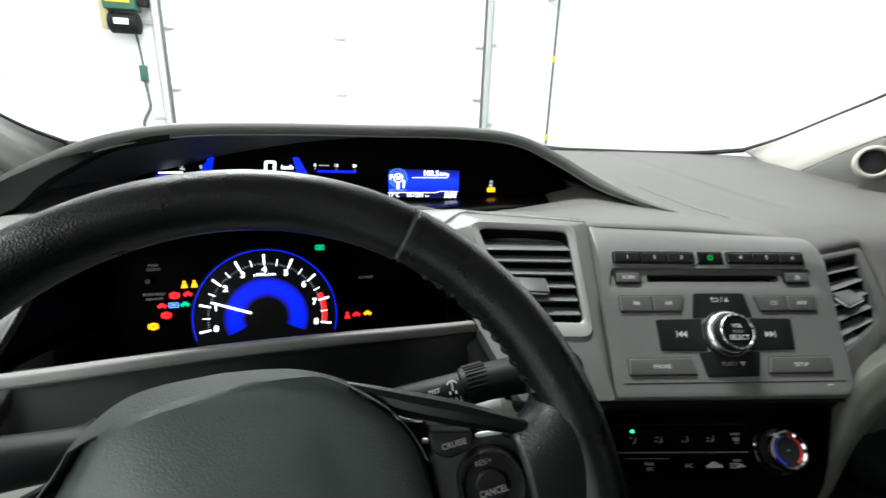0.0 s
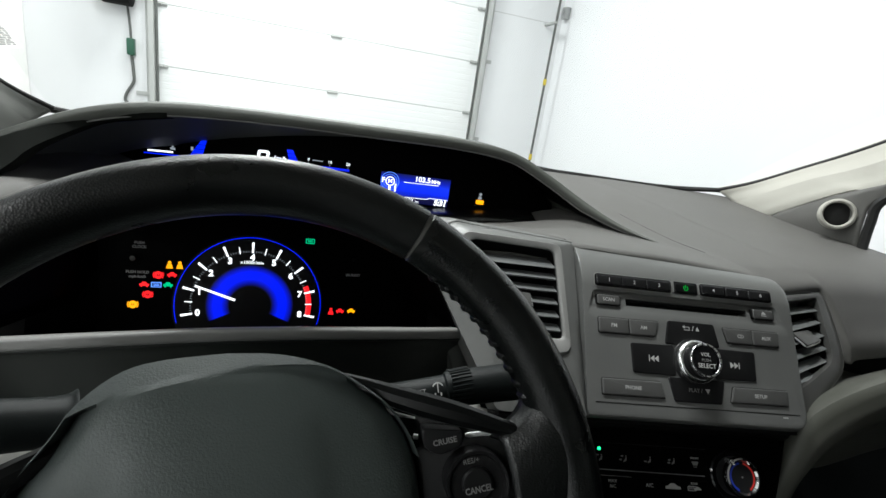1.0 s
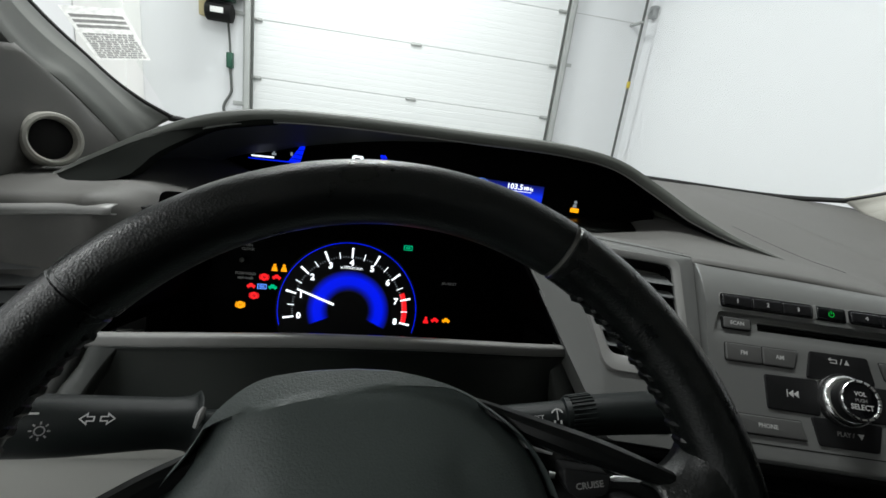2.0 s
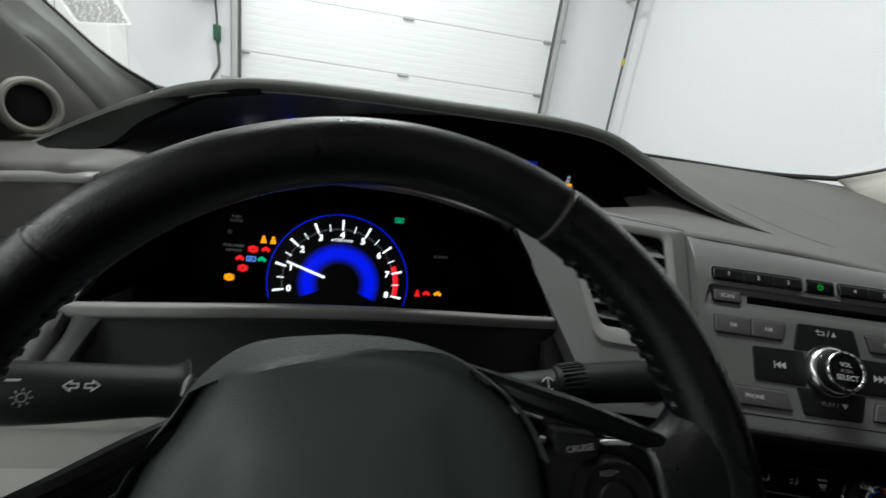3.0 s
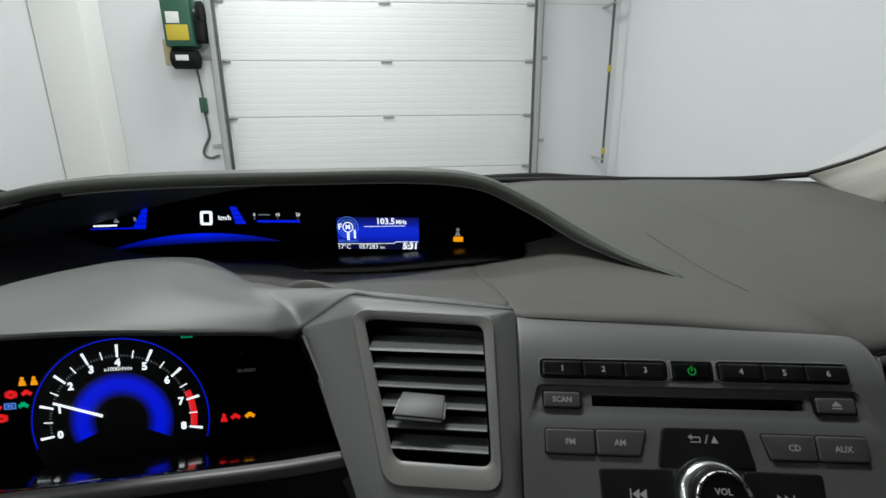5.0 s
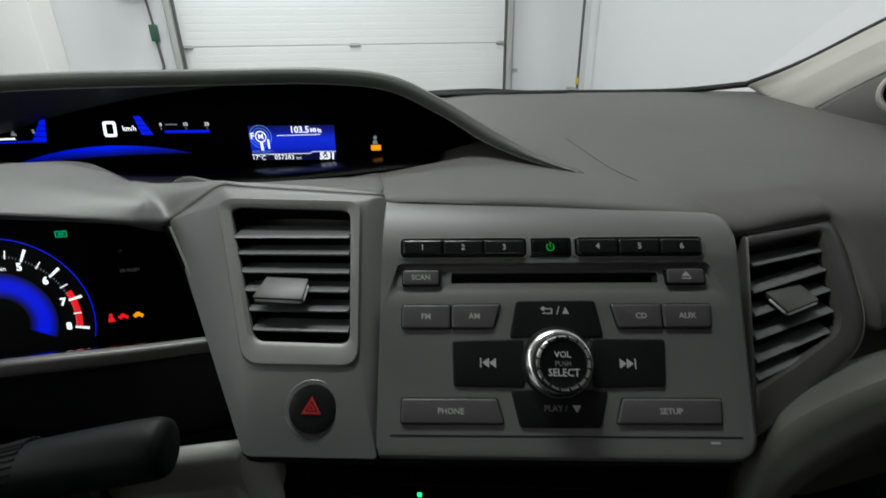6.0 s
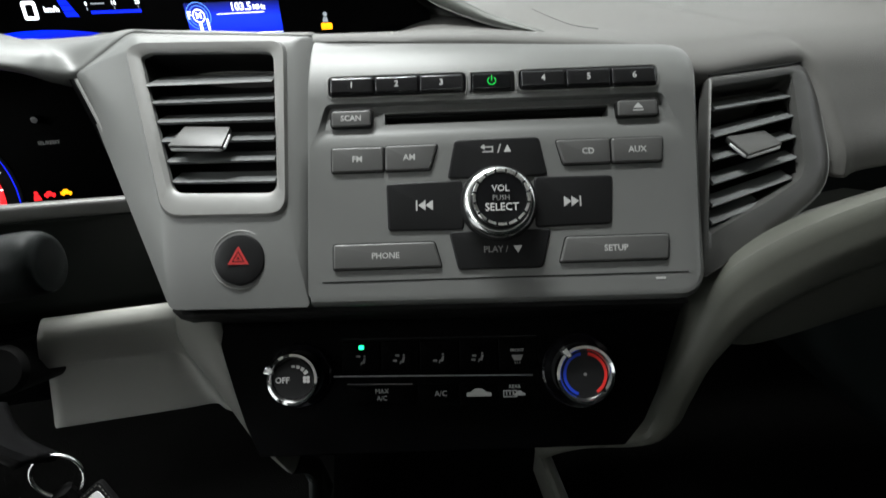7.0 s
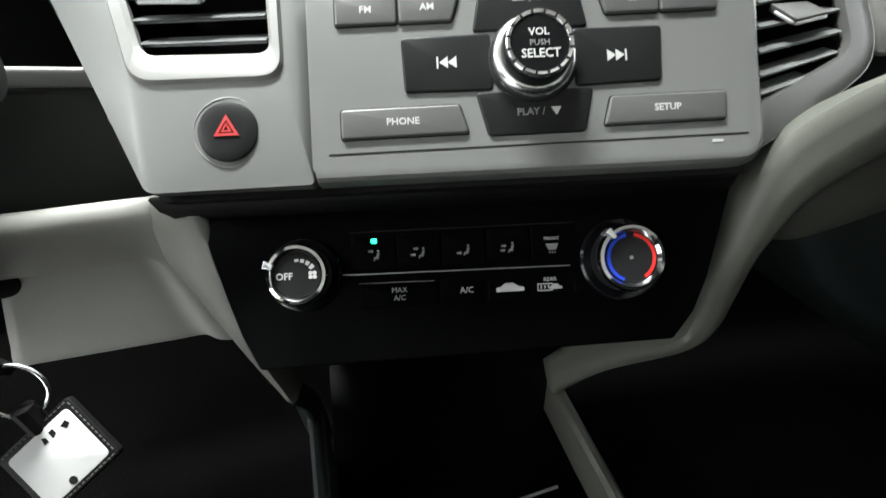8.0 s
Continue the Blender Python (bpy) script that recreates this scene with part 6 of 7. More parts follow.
for x, y in ((118, -14), (-122, -24)):
    part("reset_knob", lathe([(0.0035, 0), (0.0035, 0.008), (0.0028, 0.009), (0.0004, 0.009)], 16), M_GLOSS, ic, "small black reset knob", at=pose(x * 0.001, y * 0.001, -0.0015))

# ---- wide display under the hood ----
di = thing("multi_display", DF, "wide black display with blue-lit speed and radio readings", "display")
part("screen", slab(mm([(-590, -80), (285, -80), (285, 2), (245, 33), (175, 68), (100, 86), (-400, 86), (-450, 66), (-500, 40), (-545, 8)]), -0.006, -0.0008, 0.004, 0.0005), M_VOID, di, "glossy black screen")
bm = bmesh.new()
zero = [[(x + 0.12 * y - 0.2432, y + 0.0200) for x, y in [tuple(v) for v in rounded(rect(-a, -b, a, b), r, 4)]] for a, b, r in ((0.0098, 0.0112, 0.004), (0.0052, 0.0072, 0.0018))]
grid(bm, [[(x, y, 0) for x, y in zero[0]], [(x, y, 0.0004) for x, y in zero[0]], [(x, y, 0.0004) for x, y in zero[1]], [(x, y, 0) for x, y in zero[1]]], True)
part("speed_figure", bm, G_WHITE, di, "white lit zero", smooth=False)
word("km/h", 0.0074, -0.2145, 0.0205, 0, G_WHITE, di, bold=0.0002, shear=0.1)
for f0, f1 in ((0, 0.24), (0.27, 0.49), (0.52, 0.74), (0.77, 1)):
    for lo, hi, name in (((-366, -344, 2.4), (-344, -335.5, 34.2), "fuel_bar"), ((-198, -180.4, 11), (-204, -194, 38), "economy_bar")):
        at = [tuple(a + (b - a) * f for a, b in zip(lo, hi)) for f in (f0, f1)]
        flat([mm([(at[0][0], at[0][2]), (at[0][1], at[0][2]), (at[1][1], at[1][2]), (at[1][0], at[1][2])])], 0, G_BLUE, di, name)
flat([mm([(-436, 0.5), (-354, 2.8), (-354, 5.0), (-436, 2.2)])], 0, G_BLUE, di, "scale_bar")
flat([mm([(-163, 13.4), (-96, 13.4), (-96, 17.2), (-163, 17.0)])], 0, G_BLUE, di, "scale_bar")
flat([mm([(-430, 5), (-390, 6.4), (-390, 9.2), (-430, 7.6)])], 0, G_WHITE, di, "fuel_level")
for text, x in (("0", -0.1665), ("10", -0.1300), ("20", -0.0985)):
    word(text, 0.0052, x, 0.0255, 0, G_WHITE, di)
for p in [mm(rect(-430, 10.5, -426, 15.5)), mm(rect(-394, 12, -386, 15.5)), mm(rect(-391.5, 15.8, -388.5, 18.5)), mm(rect(-361, 15, -357, 21)), mm(rect(-160, 24.6, -142, 26.2)), mm(rect(-167.5, 18, -166, 21.5)), mm(rect(-130.5, 18, -129.5, 21.5)), mm(rect(-99, 18, -98, 21.5))]:
    flat([p], 0, G_DIM, di, "scale_mark")
arc = [(-407 + 277 * t, -31.9 + 16.4 * t + 4 * 18 * t * (1 - t) * 1.05) for t in (k / 24 for k in range(25))]
low = [(-407 + 277 * t, -33.2 + 16.4 * t + 4 * 4.5 * t * (1 - t)) for t in (k / 24 for k in range(25))]
bm = bmesh.new()
uv_layer = bm.loops.layers.uv.new("fade")
rows = grid(bm, [[(a * 0.001, (b + (d - b) * f) * 0.001, 0) for (a, d), (_, b) in zip(arc, low)] for f in (0, 0.35, 0.7, 1)])
spot = {v: (k / 24, f) for row, f in zip(rows, (0, 0.35, 0.7, 1)) for k, v in enumerate(row)}
for fc in bm.faces:
    for lp in fc.loops:
        lp[uv_layer].uv = spot[lp.vert]
part("blue_arc", bm, faded_glow("lit_blue_arc", (0.0, 0.014, 1.0), 1.15), di, "blue lit arc that fades downwards", smooth=False)
scr = part("info_panel", slab(mm([(-40, -28), (86, -29), (87, 22), (-38, 22)]), -0.0008, -0.0004, 0.001, 0.0001), glow("lit_navy", (0.0, 0.006, 0.3), 0.12), di, "dark blue lit panel")
bm = bmesh.new()
grid(bm, [[(x * 0.001, y * 0.001, 0) for x in (-39, 86.5)] for y in (-18, 0, 21.5)])
part("info_glow", bm, band_glow("lit_blue_panel", -0.018, 0.0215), scr, "blue lit field, brightest in its middle", smooth=False, at=pose(0, 0, -0.0002))
flat([ring_poly(-0.0225, 0.0065, r, 0.0008, 0, 360, 28) for r in (0.0165, 0.0125)], 0.0002, G_PALE, scr, "radio_rings")
flat([ring_poly(-0.0222, 0.0064, 0.0084, 0.0016, 0, 360, 24), mm(rect(-24.2, -13.5, -20.4, -1.6))], 0.0003, G_WHITE, scr, "mast_mark")
word("F", 0.0092, -0.0345, 0.0070, 0.0004, G_WHITE, scr, bold=0.0003)
word("M", 0.0074, -0.0222, 0.0064, 0.0004, G_WHITE, scr, bold=0.0003)
word("1", 0.0135, -0.0120, -0.0050, 0.0004, G_WHITE, scr, bold=0.0005)
word("AUTO SELECT", 0.0036, -0.0225, -0.0155, 0.0004, G_PALE, scr)
word("103.5", 0.0095, 0.0360, 0.0155, 0.0004, G_WHITE, scr, bold=0.0003)
word("MHz", 0.0062, 0.0600, 0.0145, 0.0004, G_WHITE, scr, bold=0.0002)
flat([mm([(2, 7.2), (66, 8.2), (66, 9.2), (2, 8.0)]), mm([(-40, -20.2), (48, -19.2), (52, -16.5), (86, -16.5), (86, -15.7), (51.5, -15.7), (47.5, -18.4), (-40, -19.4)])], 0.0002, G_WHITE, scr, "rule")
word("17°C", 0.0072, -0.0295, -0.0245, 0.0004, G_WHITE, scr)
word("057283", 0.0072, 0.0085, -0.0242, 0.0004, G_WHITE, scr)
word("km", 0.0042, 0.0300, -0.0252, 0.0004, G_WHITE, scr)
word("5:31", 0.0098, 0.0725, -0.0232, 0.0004, G_WHITE, scr, bold=0.0006, shear=0.1)
floor_line = [(-450, -52), (-300, -46), (-150, -40), (30, -36), (150, -24), (240, -15)]
bm = bmesh.new()
grid(bm, [mm([(x, y + 1, -2) for x, y in floor_line]), mm([(x, y, 4) for x, y in floor_line]), mm([(x, y - 1.5, 26) for x, y in floor_line]), mm([(x, y - 9, 60) for x, y in floor_line])])
part("glossy_foot", bm, M_FOOT, di, "glossy black foot of the display", thick=0.001)
flat([rounded(mm(rect(138.5, -15.5, 153.5, -7.5)), 0.002, 3)], 0, G_AMBER, di, "belt_lamp")
flat([disc(0.1455, 0.003, 0.0028, 12), mm([(141, -6.5), (149, -6.5), (147.5, -0.5), (143, -0.5)])], 0, G_DIM, di, "belt_mark")

# ---- steering wheel ----
sw = thing("steering_wheel", WF, "black leather steering wheel with worn seams, turned slightly off center", "steering wheel")
RIM = 0.1725


def rim_arc(a0, a1, n, fat=1.0):
    rows = []
    for k in range(n + 1):
        a = radians(a0 + (a1 - a0) * k / n)
        c, s = math.cos(a), math.sin(a)
        rows.append([((RIM + fat * 0.0155 * math.cos(b)) * c, (RIM + fat * 0.0155 * math.cos(b)) * s, fat * 0.0172 * math.sin(b)) for b in (2 * math.pi * j / 28 for j in range(28))])
    return rows


SEAMS = (51, 129)
for a0, a1 in ((51.5, 128.5), (129.5, 350), (-9.5, 50.5)):
    bm = bmesh.new()
    rows = rim_arc(a0, a1, int(abs(a1 - a0) / 2))
    tuck = [rim_arc(a0 - 0.25, a0 - 0.25, 1, 0.93)[0]]
    tuck2 = [rim_arc(a1 + 0.25, a1 + 0.25, 1, 0.93)[0]]
    grid(bm, tuck + rows + tuck2, True)
    part("rim_cover", bm, M_LEATHER, sw, "black leather rim cover")
for a in SEAMS:
    bm = bmesh.new()
    grid(bm, rim_arc(a - 0.6, a + 0.6, 2, 0.955), True)
    part("rim_seam", bm, M_THREAD if a < 90 else M_LEATHER, sw, "worn seam")
bm = bmesh.new()
for first, last in ((-12, 47), (133, 196)):
    for k in range(int((last - first) / 3.1)):
        a = radians(first + 3.1 * k + random.uniform(-0.3, 0.3))
        p = []
        for da, b in ((-0.011, 2.75), (-0.004, 3.1), (0.003, 3.5), (0.009, 3.95)):
            q = RIM + 0.0135 * math.cos(b)
            p.append((q * math.cos(a + da), q * math.sin(a + da), 0.0152 * math.sin(b)))
        tube(bm, p, [0.001, 0.0034, 0.0036, 0.001], 8)
tagged(part("stitching", bm, M_LEATHER, sw, "coarse black lacing on the inner side"), kind="stuff")

HUB = [(0, 0.0885), (0.027, 0.083), (0.049, 0.0735), (0.0636, 0.0627), (0.082, 0.043), (0.0915, 0.02), (0.093, -0.005), (0.086, -0.035), (0.062, -0.068), (0.03, -0.084), (0, -0.086),
       (-0.03, -0.084), (-0.066, -0.068), (-0.094, -0.035), (-0.101, 0.0), (-0.099, 0.028), (-0.088, 0.048), (-0.074, 0.064), (-0.064, 0.078), (-0.049, 0.088), (-0.031, 0.0905), (0, 0.0885)]
loop = [Vector((p.x, p.y)) for p in spline([(x, y, 0) for x, y in HUB], 141)[:-1]]


def sig(v):
    return 1 / (1 + math.exp(max(-60, min(60, v))))


STEPS = [(0.0, -0.005), (0.2, -0.0055), (0.4, -0.007), (0.6, -0.0095), (0.75, -0.0120), (0.85, -0.0150), (0.92, -0.0190), (0.97, -0.0245), (1.0, -0.034), (2.0, -0.034)]


def reach(x, y):
    """How far out a point lies: 0 at the hub's middle, 1 on its outline."""
    a, r = math.atan2(y, x), math.hypot(x, y)
    best = min(loop, key=lambda p: abs(math.remainder(math.atan2(p.y, p.x) - a, 2 * math.pi)))
    return r / best.length


def hub_z(x, y, ridge):
    f = reach(x, y)
    k = max(i for i in range(len(STEPS) - 1) if STEPS[i][0] <= f + 1e-9)
    (f0, z0), (f1, z1) = STEPS[k], STEPS[k + 1]
    z = z0 + (z1 - z0) * (f - f0) / (f1 - f0) if ridge > y - 1e-6 else -0.0165 - 0.95 * (y - ridge)
    z = max(z, -0.0165 - 0.35 * abs(x + 0.005) ** 1.5) if y > 0.06 and y <= ridge + 1e-6 and abs(x) < 0.062 else z
    facet = 0.0022 * sig((abs(x + 0.004) - 0.042 - 0.15 * (0.050 - y)) * 420) * sig((y - 0.050) * 380)
    return z - 0.12 * max(0, min(y, ridge) - 0.045) + facet


def edge_y(x, top):
    ys = []
    for p, q in zip(loop, loop[1:] + loop[:1]):
        if (p.x - x) * (q.x - x) <= 0 and p.x != q.x:
            ys.append(p.y + (q.y - p.y) * (x - p.x) / (q.x - p.x))
    return max(ys) if top else min(ys)


bm = bmesh.new()
cols = []
for k in range(61):
    x = -0.004 - 0.0963 * math.cos(math.pi * k / 60)
    lo_y, hi_y = edge_y(x, False), edge_y(x, True)
    ridge = min(0.0780 - 1.8 * (x + 0.005) ** 2, hi_y - 0.0015)
    ys = [lo_y + (ridge - lo_y) * (1 - math.cos(math.pi * min(1.0, i / 30) / 1.0)) / 2 for i in range(31)] + [ridge + (hi_y - ridge) * i / 6 for i in range(1, 7)]
    col = [(x, y, hub_z(x, y, ridge)) for y in ys]
    cols.append([(x, lo_y, -0.085)] + col + [(x, hi_y, -0.085)])
grid(bm, cols)
part("airbag_cover", bm, M_PAD, sw, "grained black airbag cover")
CAPS = {1: [(0.060, 0.061), (0.089, 0.0445), (0.118, 0.030), (0.147, 0.015)], -1: [(-0.062, 0.059), (-0.088, 0.0495), (-0.112, 0.0405), (-0.148, 0.031)]}
for s in (1, -1):
    line2 = spline([(x, y, 0) for x, y in CAPS[s]], 6)
    sp = []
    for k, p in enumerate(line2):
        f = k / 5
        z, low = -0.050 + 0.040 * f, -0.06 + 0.012 * f
        sp.append([(p.x, p.y, z - 0.018), (p.x, p.y - 0.002, z - 0.003), (p.x, p.y - 0.012, z - 0.0005), (p.x + s * 0.004, p.y * 0.5 + low * 0.5, z + 0.002), (p.x, low + 0.008, z - 0.002), (p.x, low, z - 0.018)])
    spoke = part("spoke", loft(sp, 5, 20), M_SPOKE, sw, "black plastic spoke", thick=0.002)
    bm = bmesh.new()
    tube(bm, [(p.x, p.y + 0.002, -0.036 + 0.036 * k / 21 + 0.001) for k, p in enumerate(spline([(x, y, 0) for x, y in CAPS[s]], 22))], [0.0035 + 0.0035 * math.sin(math.pi * k / 21) for k in range(22)], 10)
    part("spoke_cap", bm, M_SPOKE, spoke, "black upper spoke cap")
    bm = bmesh.new()
    TL = [(0.080, 0.0415, 0), (0.086, 0.038, 0), (0.095, 0.0345, 0)] if s > 0 else [(x, y - 0.0125, 0) for x, y in CAPS[s]][1:]
    tube(bm, [(p.x, p.y, -0.0305 + (0.008 if s > 0 else 0.033) * k / 21) for k, p in enumerate(spline(TL, 22))], [0.0016 * (1 - 0.6 * k / 21) for k in range(22)], 8)
    part("spoke_trim", bm, M_TRIMLINE if s > 0 else M_DARK, spoke, "satin trim line")
    if s > 0:
        bm = bmesh.new()
        tube(bm, spline([(0.0935, 0.0240, -0.0275), (0.0960, 0.0232, -0.0262)], 4), 0.0016, 8)
        part("key_trim", bm, M_TRIMLINE, spoke, "bright stud beside the cruise key")
        bm = bmesh.new()
        tube(bm, spline([(0.1206, 0.0198, -0.0165), (0.130, 0.0190, -0.0125), (0.1385, 0.0178, -0.009)], 12), [0.0008] + [0.0014] * 10 + [0.0008], 8)
        part("key_trim", bm, M_TRIMLINE, spoke, "bright trim beside the cruise key")
    # leather that runs from the rim on to the spoke
    e = Vector(CAPS[s][3])
    wrap = loft([[(e.x - s * 0.014, e.y + 0.002, -0.012), (e.x - s * 0.012, e.y - 0.002, 0.001), (e.x - s * 0.012, e.y - 0.03, 0.004), (e.x - s * 0.014, e.y - 0.055, -0.004)], [(e.x + s * 0.004, e.y + 0.012, -0.010), (e.x + s * 0.006, e.y + 0.006, 0.008), (e.x + s * 0.008, e.y - 0.03, 0.010), (e.x + s * 0.004, e.y - 0.065, 0.0)], [(e.x + s * 0.012, e.y + 0.026, -0.006), (e.x + s * 0.020, e.y + 0.018, 0.012), (e.x + s * 0.020, e.y - 0.03, 0.013), (e.x + s * 0.014, e.y - 0.08, 0.0)]], 5, 14)
    part("spoke_wrap", wrap, M_LEATHER, spoke, "creased worn leather where the spoke meets the rim", thick=0.002)
pad = part("cruise_key", slab([(0.0945, 0.0200), (0.1015, 0.0140), (0.1150, 0.0155), (0.1180, 0.0240), (0.0950, 0.0300)], -0.03, 0.0015, 0.003, 0.001), M_KEYBLACK, sw, "black cruise key", at=Matrix.Translation((0, 0, -0.0105)) @ pose(0.11, 0, 0, 0, -12, 0) @ pose(-0.11, 0, 0))
word("CRUISE", 0.0030, 0.1065, 0.0206, 0.0017, M_INKDIM, pad, bold=0.0001)
ringk = part("cruise_pad", lathe([(0.0178, -0.02), (0.0178, 0.0), (0.0172, 0.0018), (0.0155, 0.0014), (0.0145, -0.001), (0.008, -0.0015)], 36), M_KEYBLACK, sw, "round black cruise pad", at=pose(0.1200, -0.0045, -0.0085, 0, -12, 0))
part("cancel_key", lathe([(0.0085, -0.005), (0.0085, 0.001), (0.0075, 0.002), (0.0005, 0.0022)], 28), M_KEYBLACK, ringk)
word("CANCEL", 0.0034, 0, -0.0025, 0.0024, M_INKDIM, ringk, squeeze=0.85, bold=0.0001)
word("RES/+", 0.0028, -0.0012, 0.0120, 0.0004, M_INKDIM, ringk)
bm = loft([[(-0.05, -0.07, -0.04), (-0.02, -0.075, -0.02), (0.02, -0.075, -0.02), (0.05, -0.07, -0.04)], [(-0.035, -0.12, -0.03), (-0.015, -0.12, -0.012), (0.015, -0.12, -0.012), (0.035, -0.12, -0.03)], [(-0.035, -0.165, -0.012), (-0.015, -0.165, 0.0), (0.015, -0.165, 0.0), (0.035, -0.165, -0.012)]], 4, 12)
part("lower_spoke", bm, M_DARK, sw, "black lower spoke", thick=0.002)

# ---- steering column and stalks ----
COL = pose(-0.345, 0.302, 0.90, 59, 0, 0)
col = thing("steering_column", COL @ pose(0, 0, -0.20), "dark grained steering column shroud", "steering column")
bm = bmesh.new()
rows = []
for z, w, h, dy in ((0.118, 0.060, 0.058, 0.010), (0.100, 0.072, 0.066, 0.012), (0.06, 0.078, 0.070, 0.012), (0.0, 0.074, 0.066, 0.01), (-0.10, 0.070, 0.06, 0.0)):
    rows.append([(w * abs(math.cos(a)) ** 0.55 * (1 if math.cos(a) > 0 else -1), dy + h * abs(math.sin(a)) ** 0.7 * (1 if math.sin(a) > 0 else -1), z) for a in (2 * math.pi * k / 48 for k in range(48))])
vs = grid(bm, rows, True)
bm.faces.new(vs[0])
part("shroud", bm, M_DARK, col)


def stalk(name, line_pts, radii, label):
    m = Matrix.Translation(line_pts[0])
    t = thing(name, m, label, "control stalk", "column stalks")
    o = Vector(line_pts[0])
    bm = bmesh.new()
    pts = spline([Vector(p) - o for p in line_pts], 30)
    rs = [spline([(r, 0, 0) for r in radii], 30)[k].x for k in range(30)]
    tube(bm, pts, rs, 24)
    part("lever", bm, M_DARK, t)
    return t, pts


st, pts = stalk("light_stalk", [(-0.425, 0.455, 0.864), (-0.4545, 0.4425, 0.8702), (-0.4551, 0.4422, 0.8704), (-0.458, 0.441, 0.8711), (-0.463, 0.439, 0.8724), (-0.478, 0.434, 0.8755), (-0.53, 0.418, 0.884), (-0.585, 0.412, 0.889), (-0.60, 0.411, 0.890)], [0.0085, 0.0090, 0.0200, 0.0190, 0.0168, 0.0160, 0.0180, 0.0180, 0.013], "dark turn signal stalk with white lamp symbols")
bm = bmesh.new()
tube(bm, [Vector(p) - Vector((-0.425, 0.455, 0.864)) for p in ((-0.4475, 0.4330, 0.8895), (-0.4487, 0.4305, 0.8860), (-0.4507, 0.4280, 0.8785), (-0.4515, 0.4285, 0.8750))], [0.0012, 0.0026, 0.0026, 0.0012], 8)
part("collar", bm, M_BEZEL, st, "worn pale collar at the column")
e = Matrix.Translation(Vector((-0.4995, 0.4138, 0.8931)) - Vector((-0.425, 0.455, 0.864))) @ pose(0, 0, 0, 44, 8, 15)
mk = part("marks", slab(rect(-0.001, -0.001, 0.001, 0.001), -0.004, -0.002, 0.0002, 0.0002), M_DARK, st, at=e)
for s in (1, -1):
    hollow = [[(0.86 * x, 0.86 * y) for x, y in o] for o in ([(0.0015, -0.0018), (0.0055, -0.0018), (0.0055, -0.0042), (0.0105, 0), (0.0055, 0.0042), (0.0055, 0.0018), (0.0015, 0.0018)], [(0.0023, -0.0010), (0.0063, -0.0010), (0.0063, -0.0024), (0.0093, 0), (0.0063, 0.0024), (0.0063, 0.0010), (0.0023, 0.0010)])]
    bm = bmesh.new()
    grid(bm, [[(s * x, y, z) for x, y in o] for o, z in ((hollow[0], 0), (hollow[0], 0.0002), (hollow[1], 0.0002), (hollow[1], 0))], True)
    part("arrow_mark", bm, M_INK, mk, smooth=False)
flat([rect(-0.041, 0.0028, -0.038, 0.0038), rect(-0.034, 0.0025, -0.0275, 0.0036)], 0.0012, M_INK, mk, "line_marks")
lm = part("lamp_base", slab(rect(-0.001, -0.001, 0.001, 0.001), -0.004, -0.002, 0.0002, 0.0002), M_DARK, st, at=Matrix.Translation(Vector((-0.5235, 0.4035, 0.8920)) - Vector((-0.425, 0.455, 0.864))) @ pose(0, 0, 0, 60, 7, 12))
flat([ring_poly(0, 0, 0.0027, 0.0007, 0, 360, 16)] + [[(r * math.cos(a) - w * math.sin(a), r * math.sin(a) + w * math.cos(a)) for r, w in ((0.0034, -0.0004), (0.005, -0.0004), (0.005, 0.0004), (0.0034, 0.0004))] for a in (k * math.pi / 4 for k in range(8))], 0.0003, M_INKDIM, lm, "lamp_mark")

wi, pts = stalk("wiper_stalk", [(-0.265, 0.452, 0.868), (-0.245, 0.445, 0.8765), (-0.22, 0.438, 0.8845), (-0.2015, 0.436, 0.8885), (-0.1995, 0.4355, 0.890), (-0.165, 0.433, 0.8955), (-0.130, 0.432, 0.899), (-0.120, 0.432, 0.8995), (-0.118, 0.432, 0.8995)], [0.011, 0.0115, 0.0122, 0.0126, 0.0138, 0.0146, 0.0152, 0.0140, 0.0095], "dark wiper stalk with white wiper symbols and ribbed collar")
o = Vector((-0.265, 0.452, 0.868))
bm = bmesh.new()
for k in range(28):
    a = 2 * math.pi * k / 28
    tube(bm, [Vector((x, 0.4353 + r * math.cos(a), zc + r * math.sin(a))) - o for x, zc, r in ((-0.201, 0.8900, 0.0142), (-0.185, 0.8926, 0.0146))], 0.0009, 5)
tagged(part("collar", bm, M_DARK, wi, "ribbed collar"), kind="stuff")
e = Matrix.Translation(Vector((-0.2195, 0.4282, 0.8935)) - o) @ pose(0, 0, 0, 48, -12, -9)
mk = part("marks", slab(rect(-0.001, -0.001, 0.001, 0.001), -0.004, -0.002, 0.0002, 0.0002), M_DARK, wi, at=e)
word("MIST", 0.0036, -0.006, 0.0, 0, M_INK, mk, squeeze=0.9)
flat([ring_poly(0.008, 0.0015, 0.0045, 0.001, 20, 160, 10), rect(0.0076, -0.002, 0.0084, 0.0055), rect(0.005, -0.0045, 0.0062, -0.002), rect(0.0095, -0.0045, 0.0107, -0.002)], 0.0002, M_INK, mk, "wiper_mark")
word("PULL", 0.0038, 0.009, -0.0085, -0.001, M_INKDIM, mk)

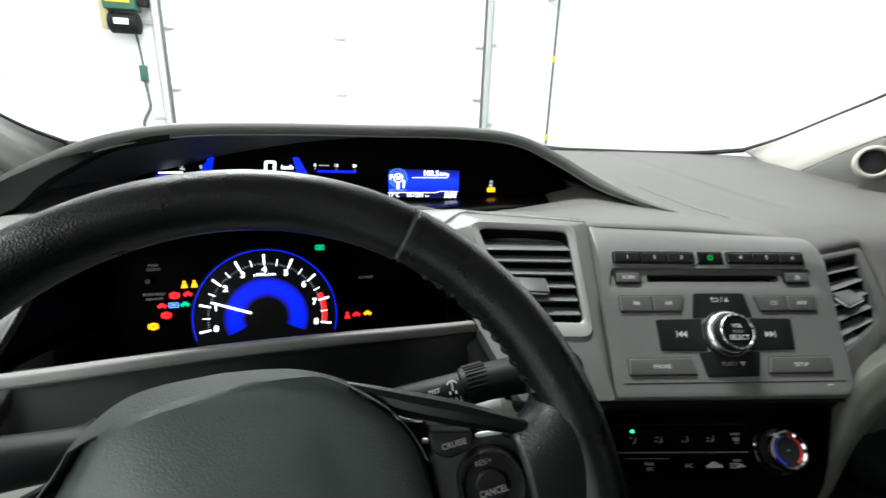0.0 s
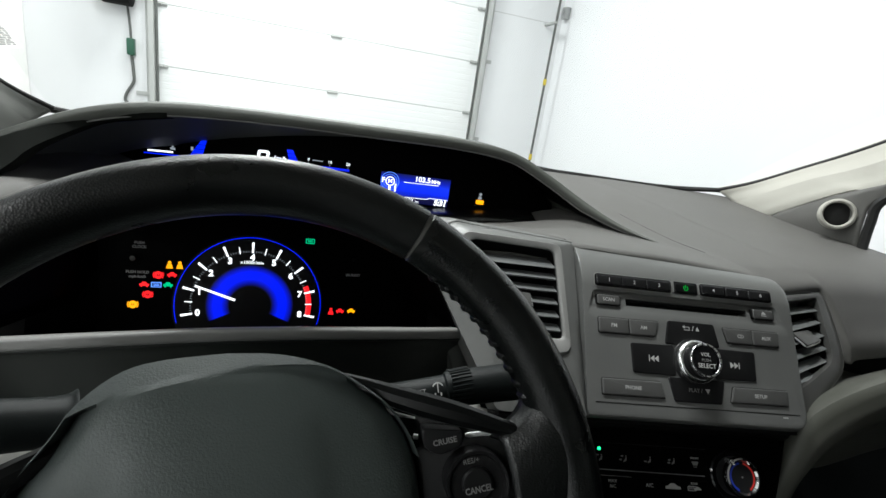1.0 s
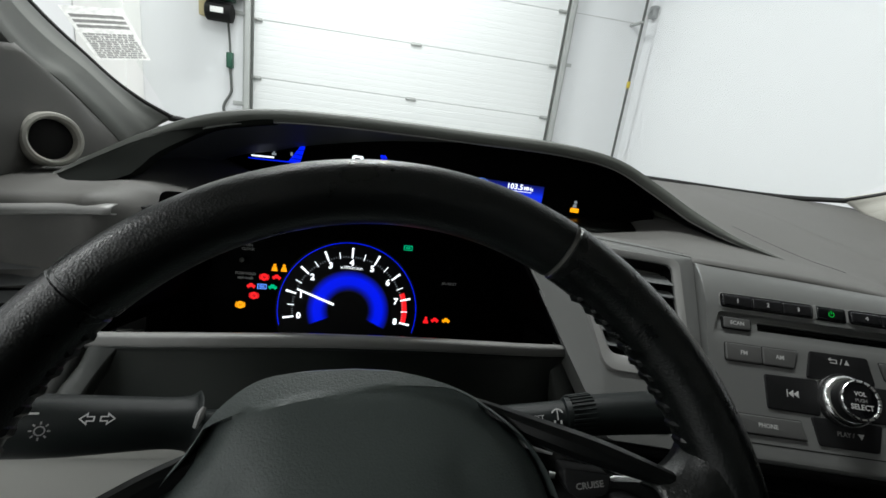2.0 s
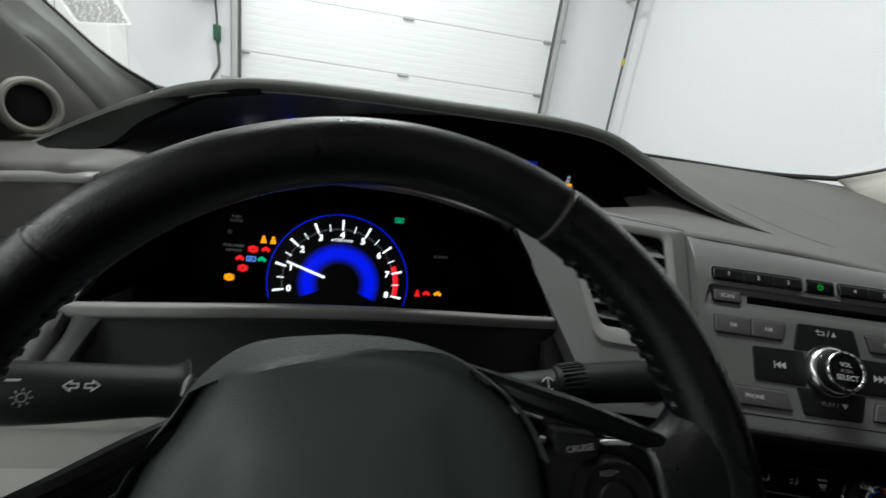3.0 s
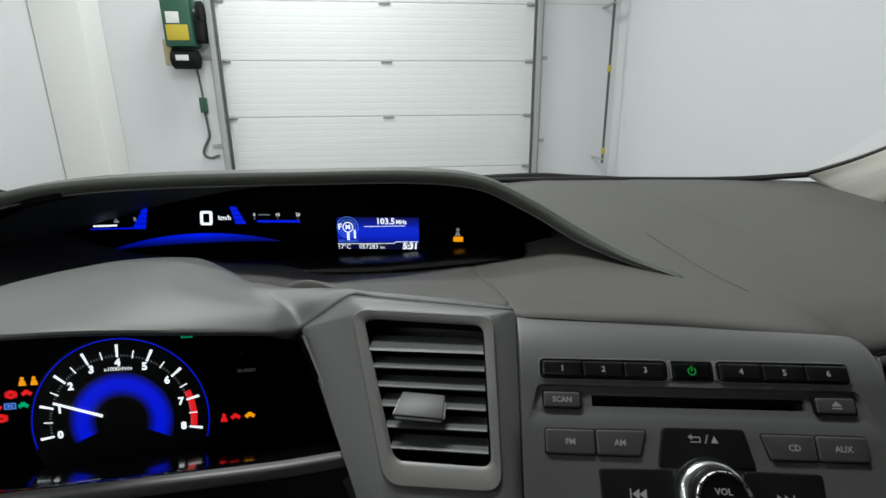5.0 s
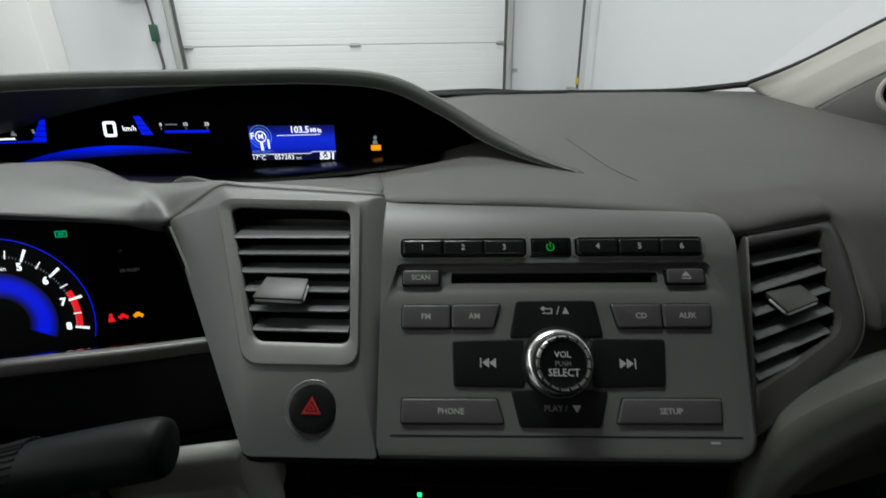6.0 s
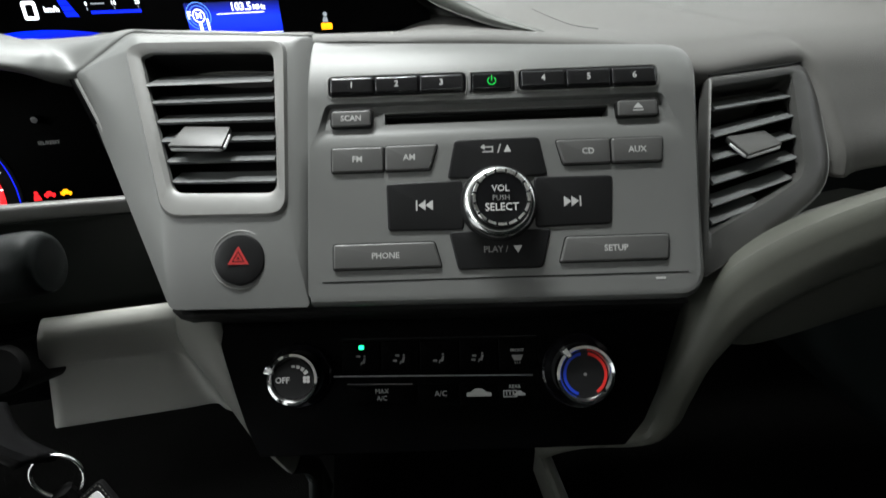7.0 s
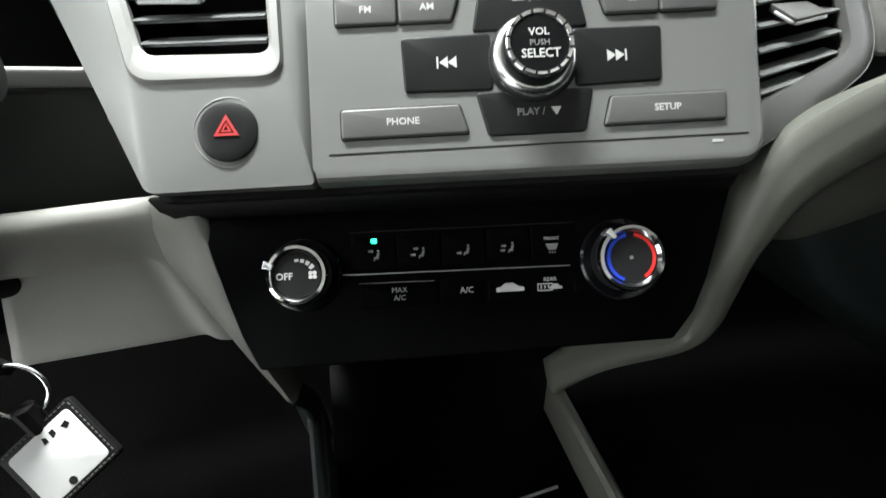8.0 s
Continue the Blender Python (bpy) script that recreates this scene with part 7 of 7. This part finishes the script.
# ---- ignition key with its tag ----
ky = thing("car_key", pose(-0.215, 0.475, 0.745), "black car key in the ignition with a ring and white tag", "car key")
part("lock", lathe([(0.019, -0.05), (0.019, 0.0), (0.016, 0.004), (0.008, 0.005)], 28), M_BLACK, ky, "black ignition lock", at=pose(-0.03, 0.045, 0.028, 60, 0, 0))
bm = loft([[(-0.034, 0.03, 0.02), (-0.030, 0.012, 0.033), (-0.02, 0.004, 0.036), (-0.014, 0.014, 0.022)], [(-0.016, 0.0, 0.01), (-0.012, -0.016, 0.026), (0.0, -0.022, 0.03), (0.006, -0.01, 0.014)], [(0.006, -0.008, -0.008), (0.008, -0.024, 0.006), (0.018, -0.026, 0.010), (0.022, -0.014, -0.004)]], 6, 14)
part("head", bm, M_KEYBLACK, ky, "black plastic key head", thick=0.006)
bm = bmesh.new()
tube(bm, [(0.022 + 0.0155 * math.cos(a), -0.022 + 0.004 * math.sin(a), -0.012 + 0.0155 * math.sin(a)) for a in (2 * math.pi * k / 40 for k in range(41))], 0.0011, 8)
part("ring", bm, M_CHROME, ky, "steel split ring")
ta, tb = Vector((-0.0415, -0.011, -0.0275)).normalized(), Vector((0.0185, -0.023, -0.030)).normalized()
tn = ta.cross(tb).normalized()
tb = tn.cross(ta)
TAG = Matrix((ta, tb, tn)).transposed().to_4x4()
TAG.translation = Vector((0.045, -0.023, -0.0205))
tag = part("tag", slab(rect(0, 0, 0.051, 0.043), -0.002, 0.002, 0.003, 0.0008), M_BLACK, ky, "black tag holder", at=TAG)
part("card", slab(rect(0.004, 0.0045, 0.047, 0.0395), 0.001, 0.0026, 0.003, 0.0003), M_PAPER, tag, "white paper card")
bm = bmesh.new()
for k in range(15):
    for y in (0.0018, 0.0412):
        tube(bm, [(0.003 + 0.0031 * k, y, 0.002), (0.0048 + 0.0031 * k, y, 0.002)], 0.0005, 5)
for k in range(12):
    tube(bm, [(0.0018, 0.003 + 0.0031 * k, 0.002), (0.0018, 0.0048 + 0.0031 * k, 0.002)], 0.0005, 5)
tagged(part("stitching", bm, M_THREAD, tag), kind="stuff")
for p in (mm([(9, 9), (13, 10), (11, 13), (8, 12)]), mm([(17, 8), (20, 8), (20, 12), (17, 11)]), mm([(23, 9), (25, 8), (26, 12), (23, 12)]), disc(0.028, 0.0365, 0.0024, 14)):
    flat([p], 0.0027, M_BLACK, tag, "print")
strap = bmesh.new()
tube(strap, [(0.024, -0.027, -0.020), (0.027, -0.028, -0.036)], 0.006, 8)
part("strap", strap, M_BLACK, ky)
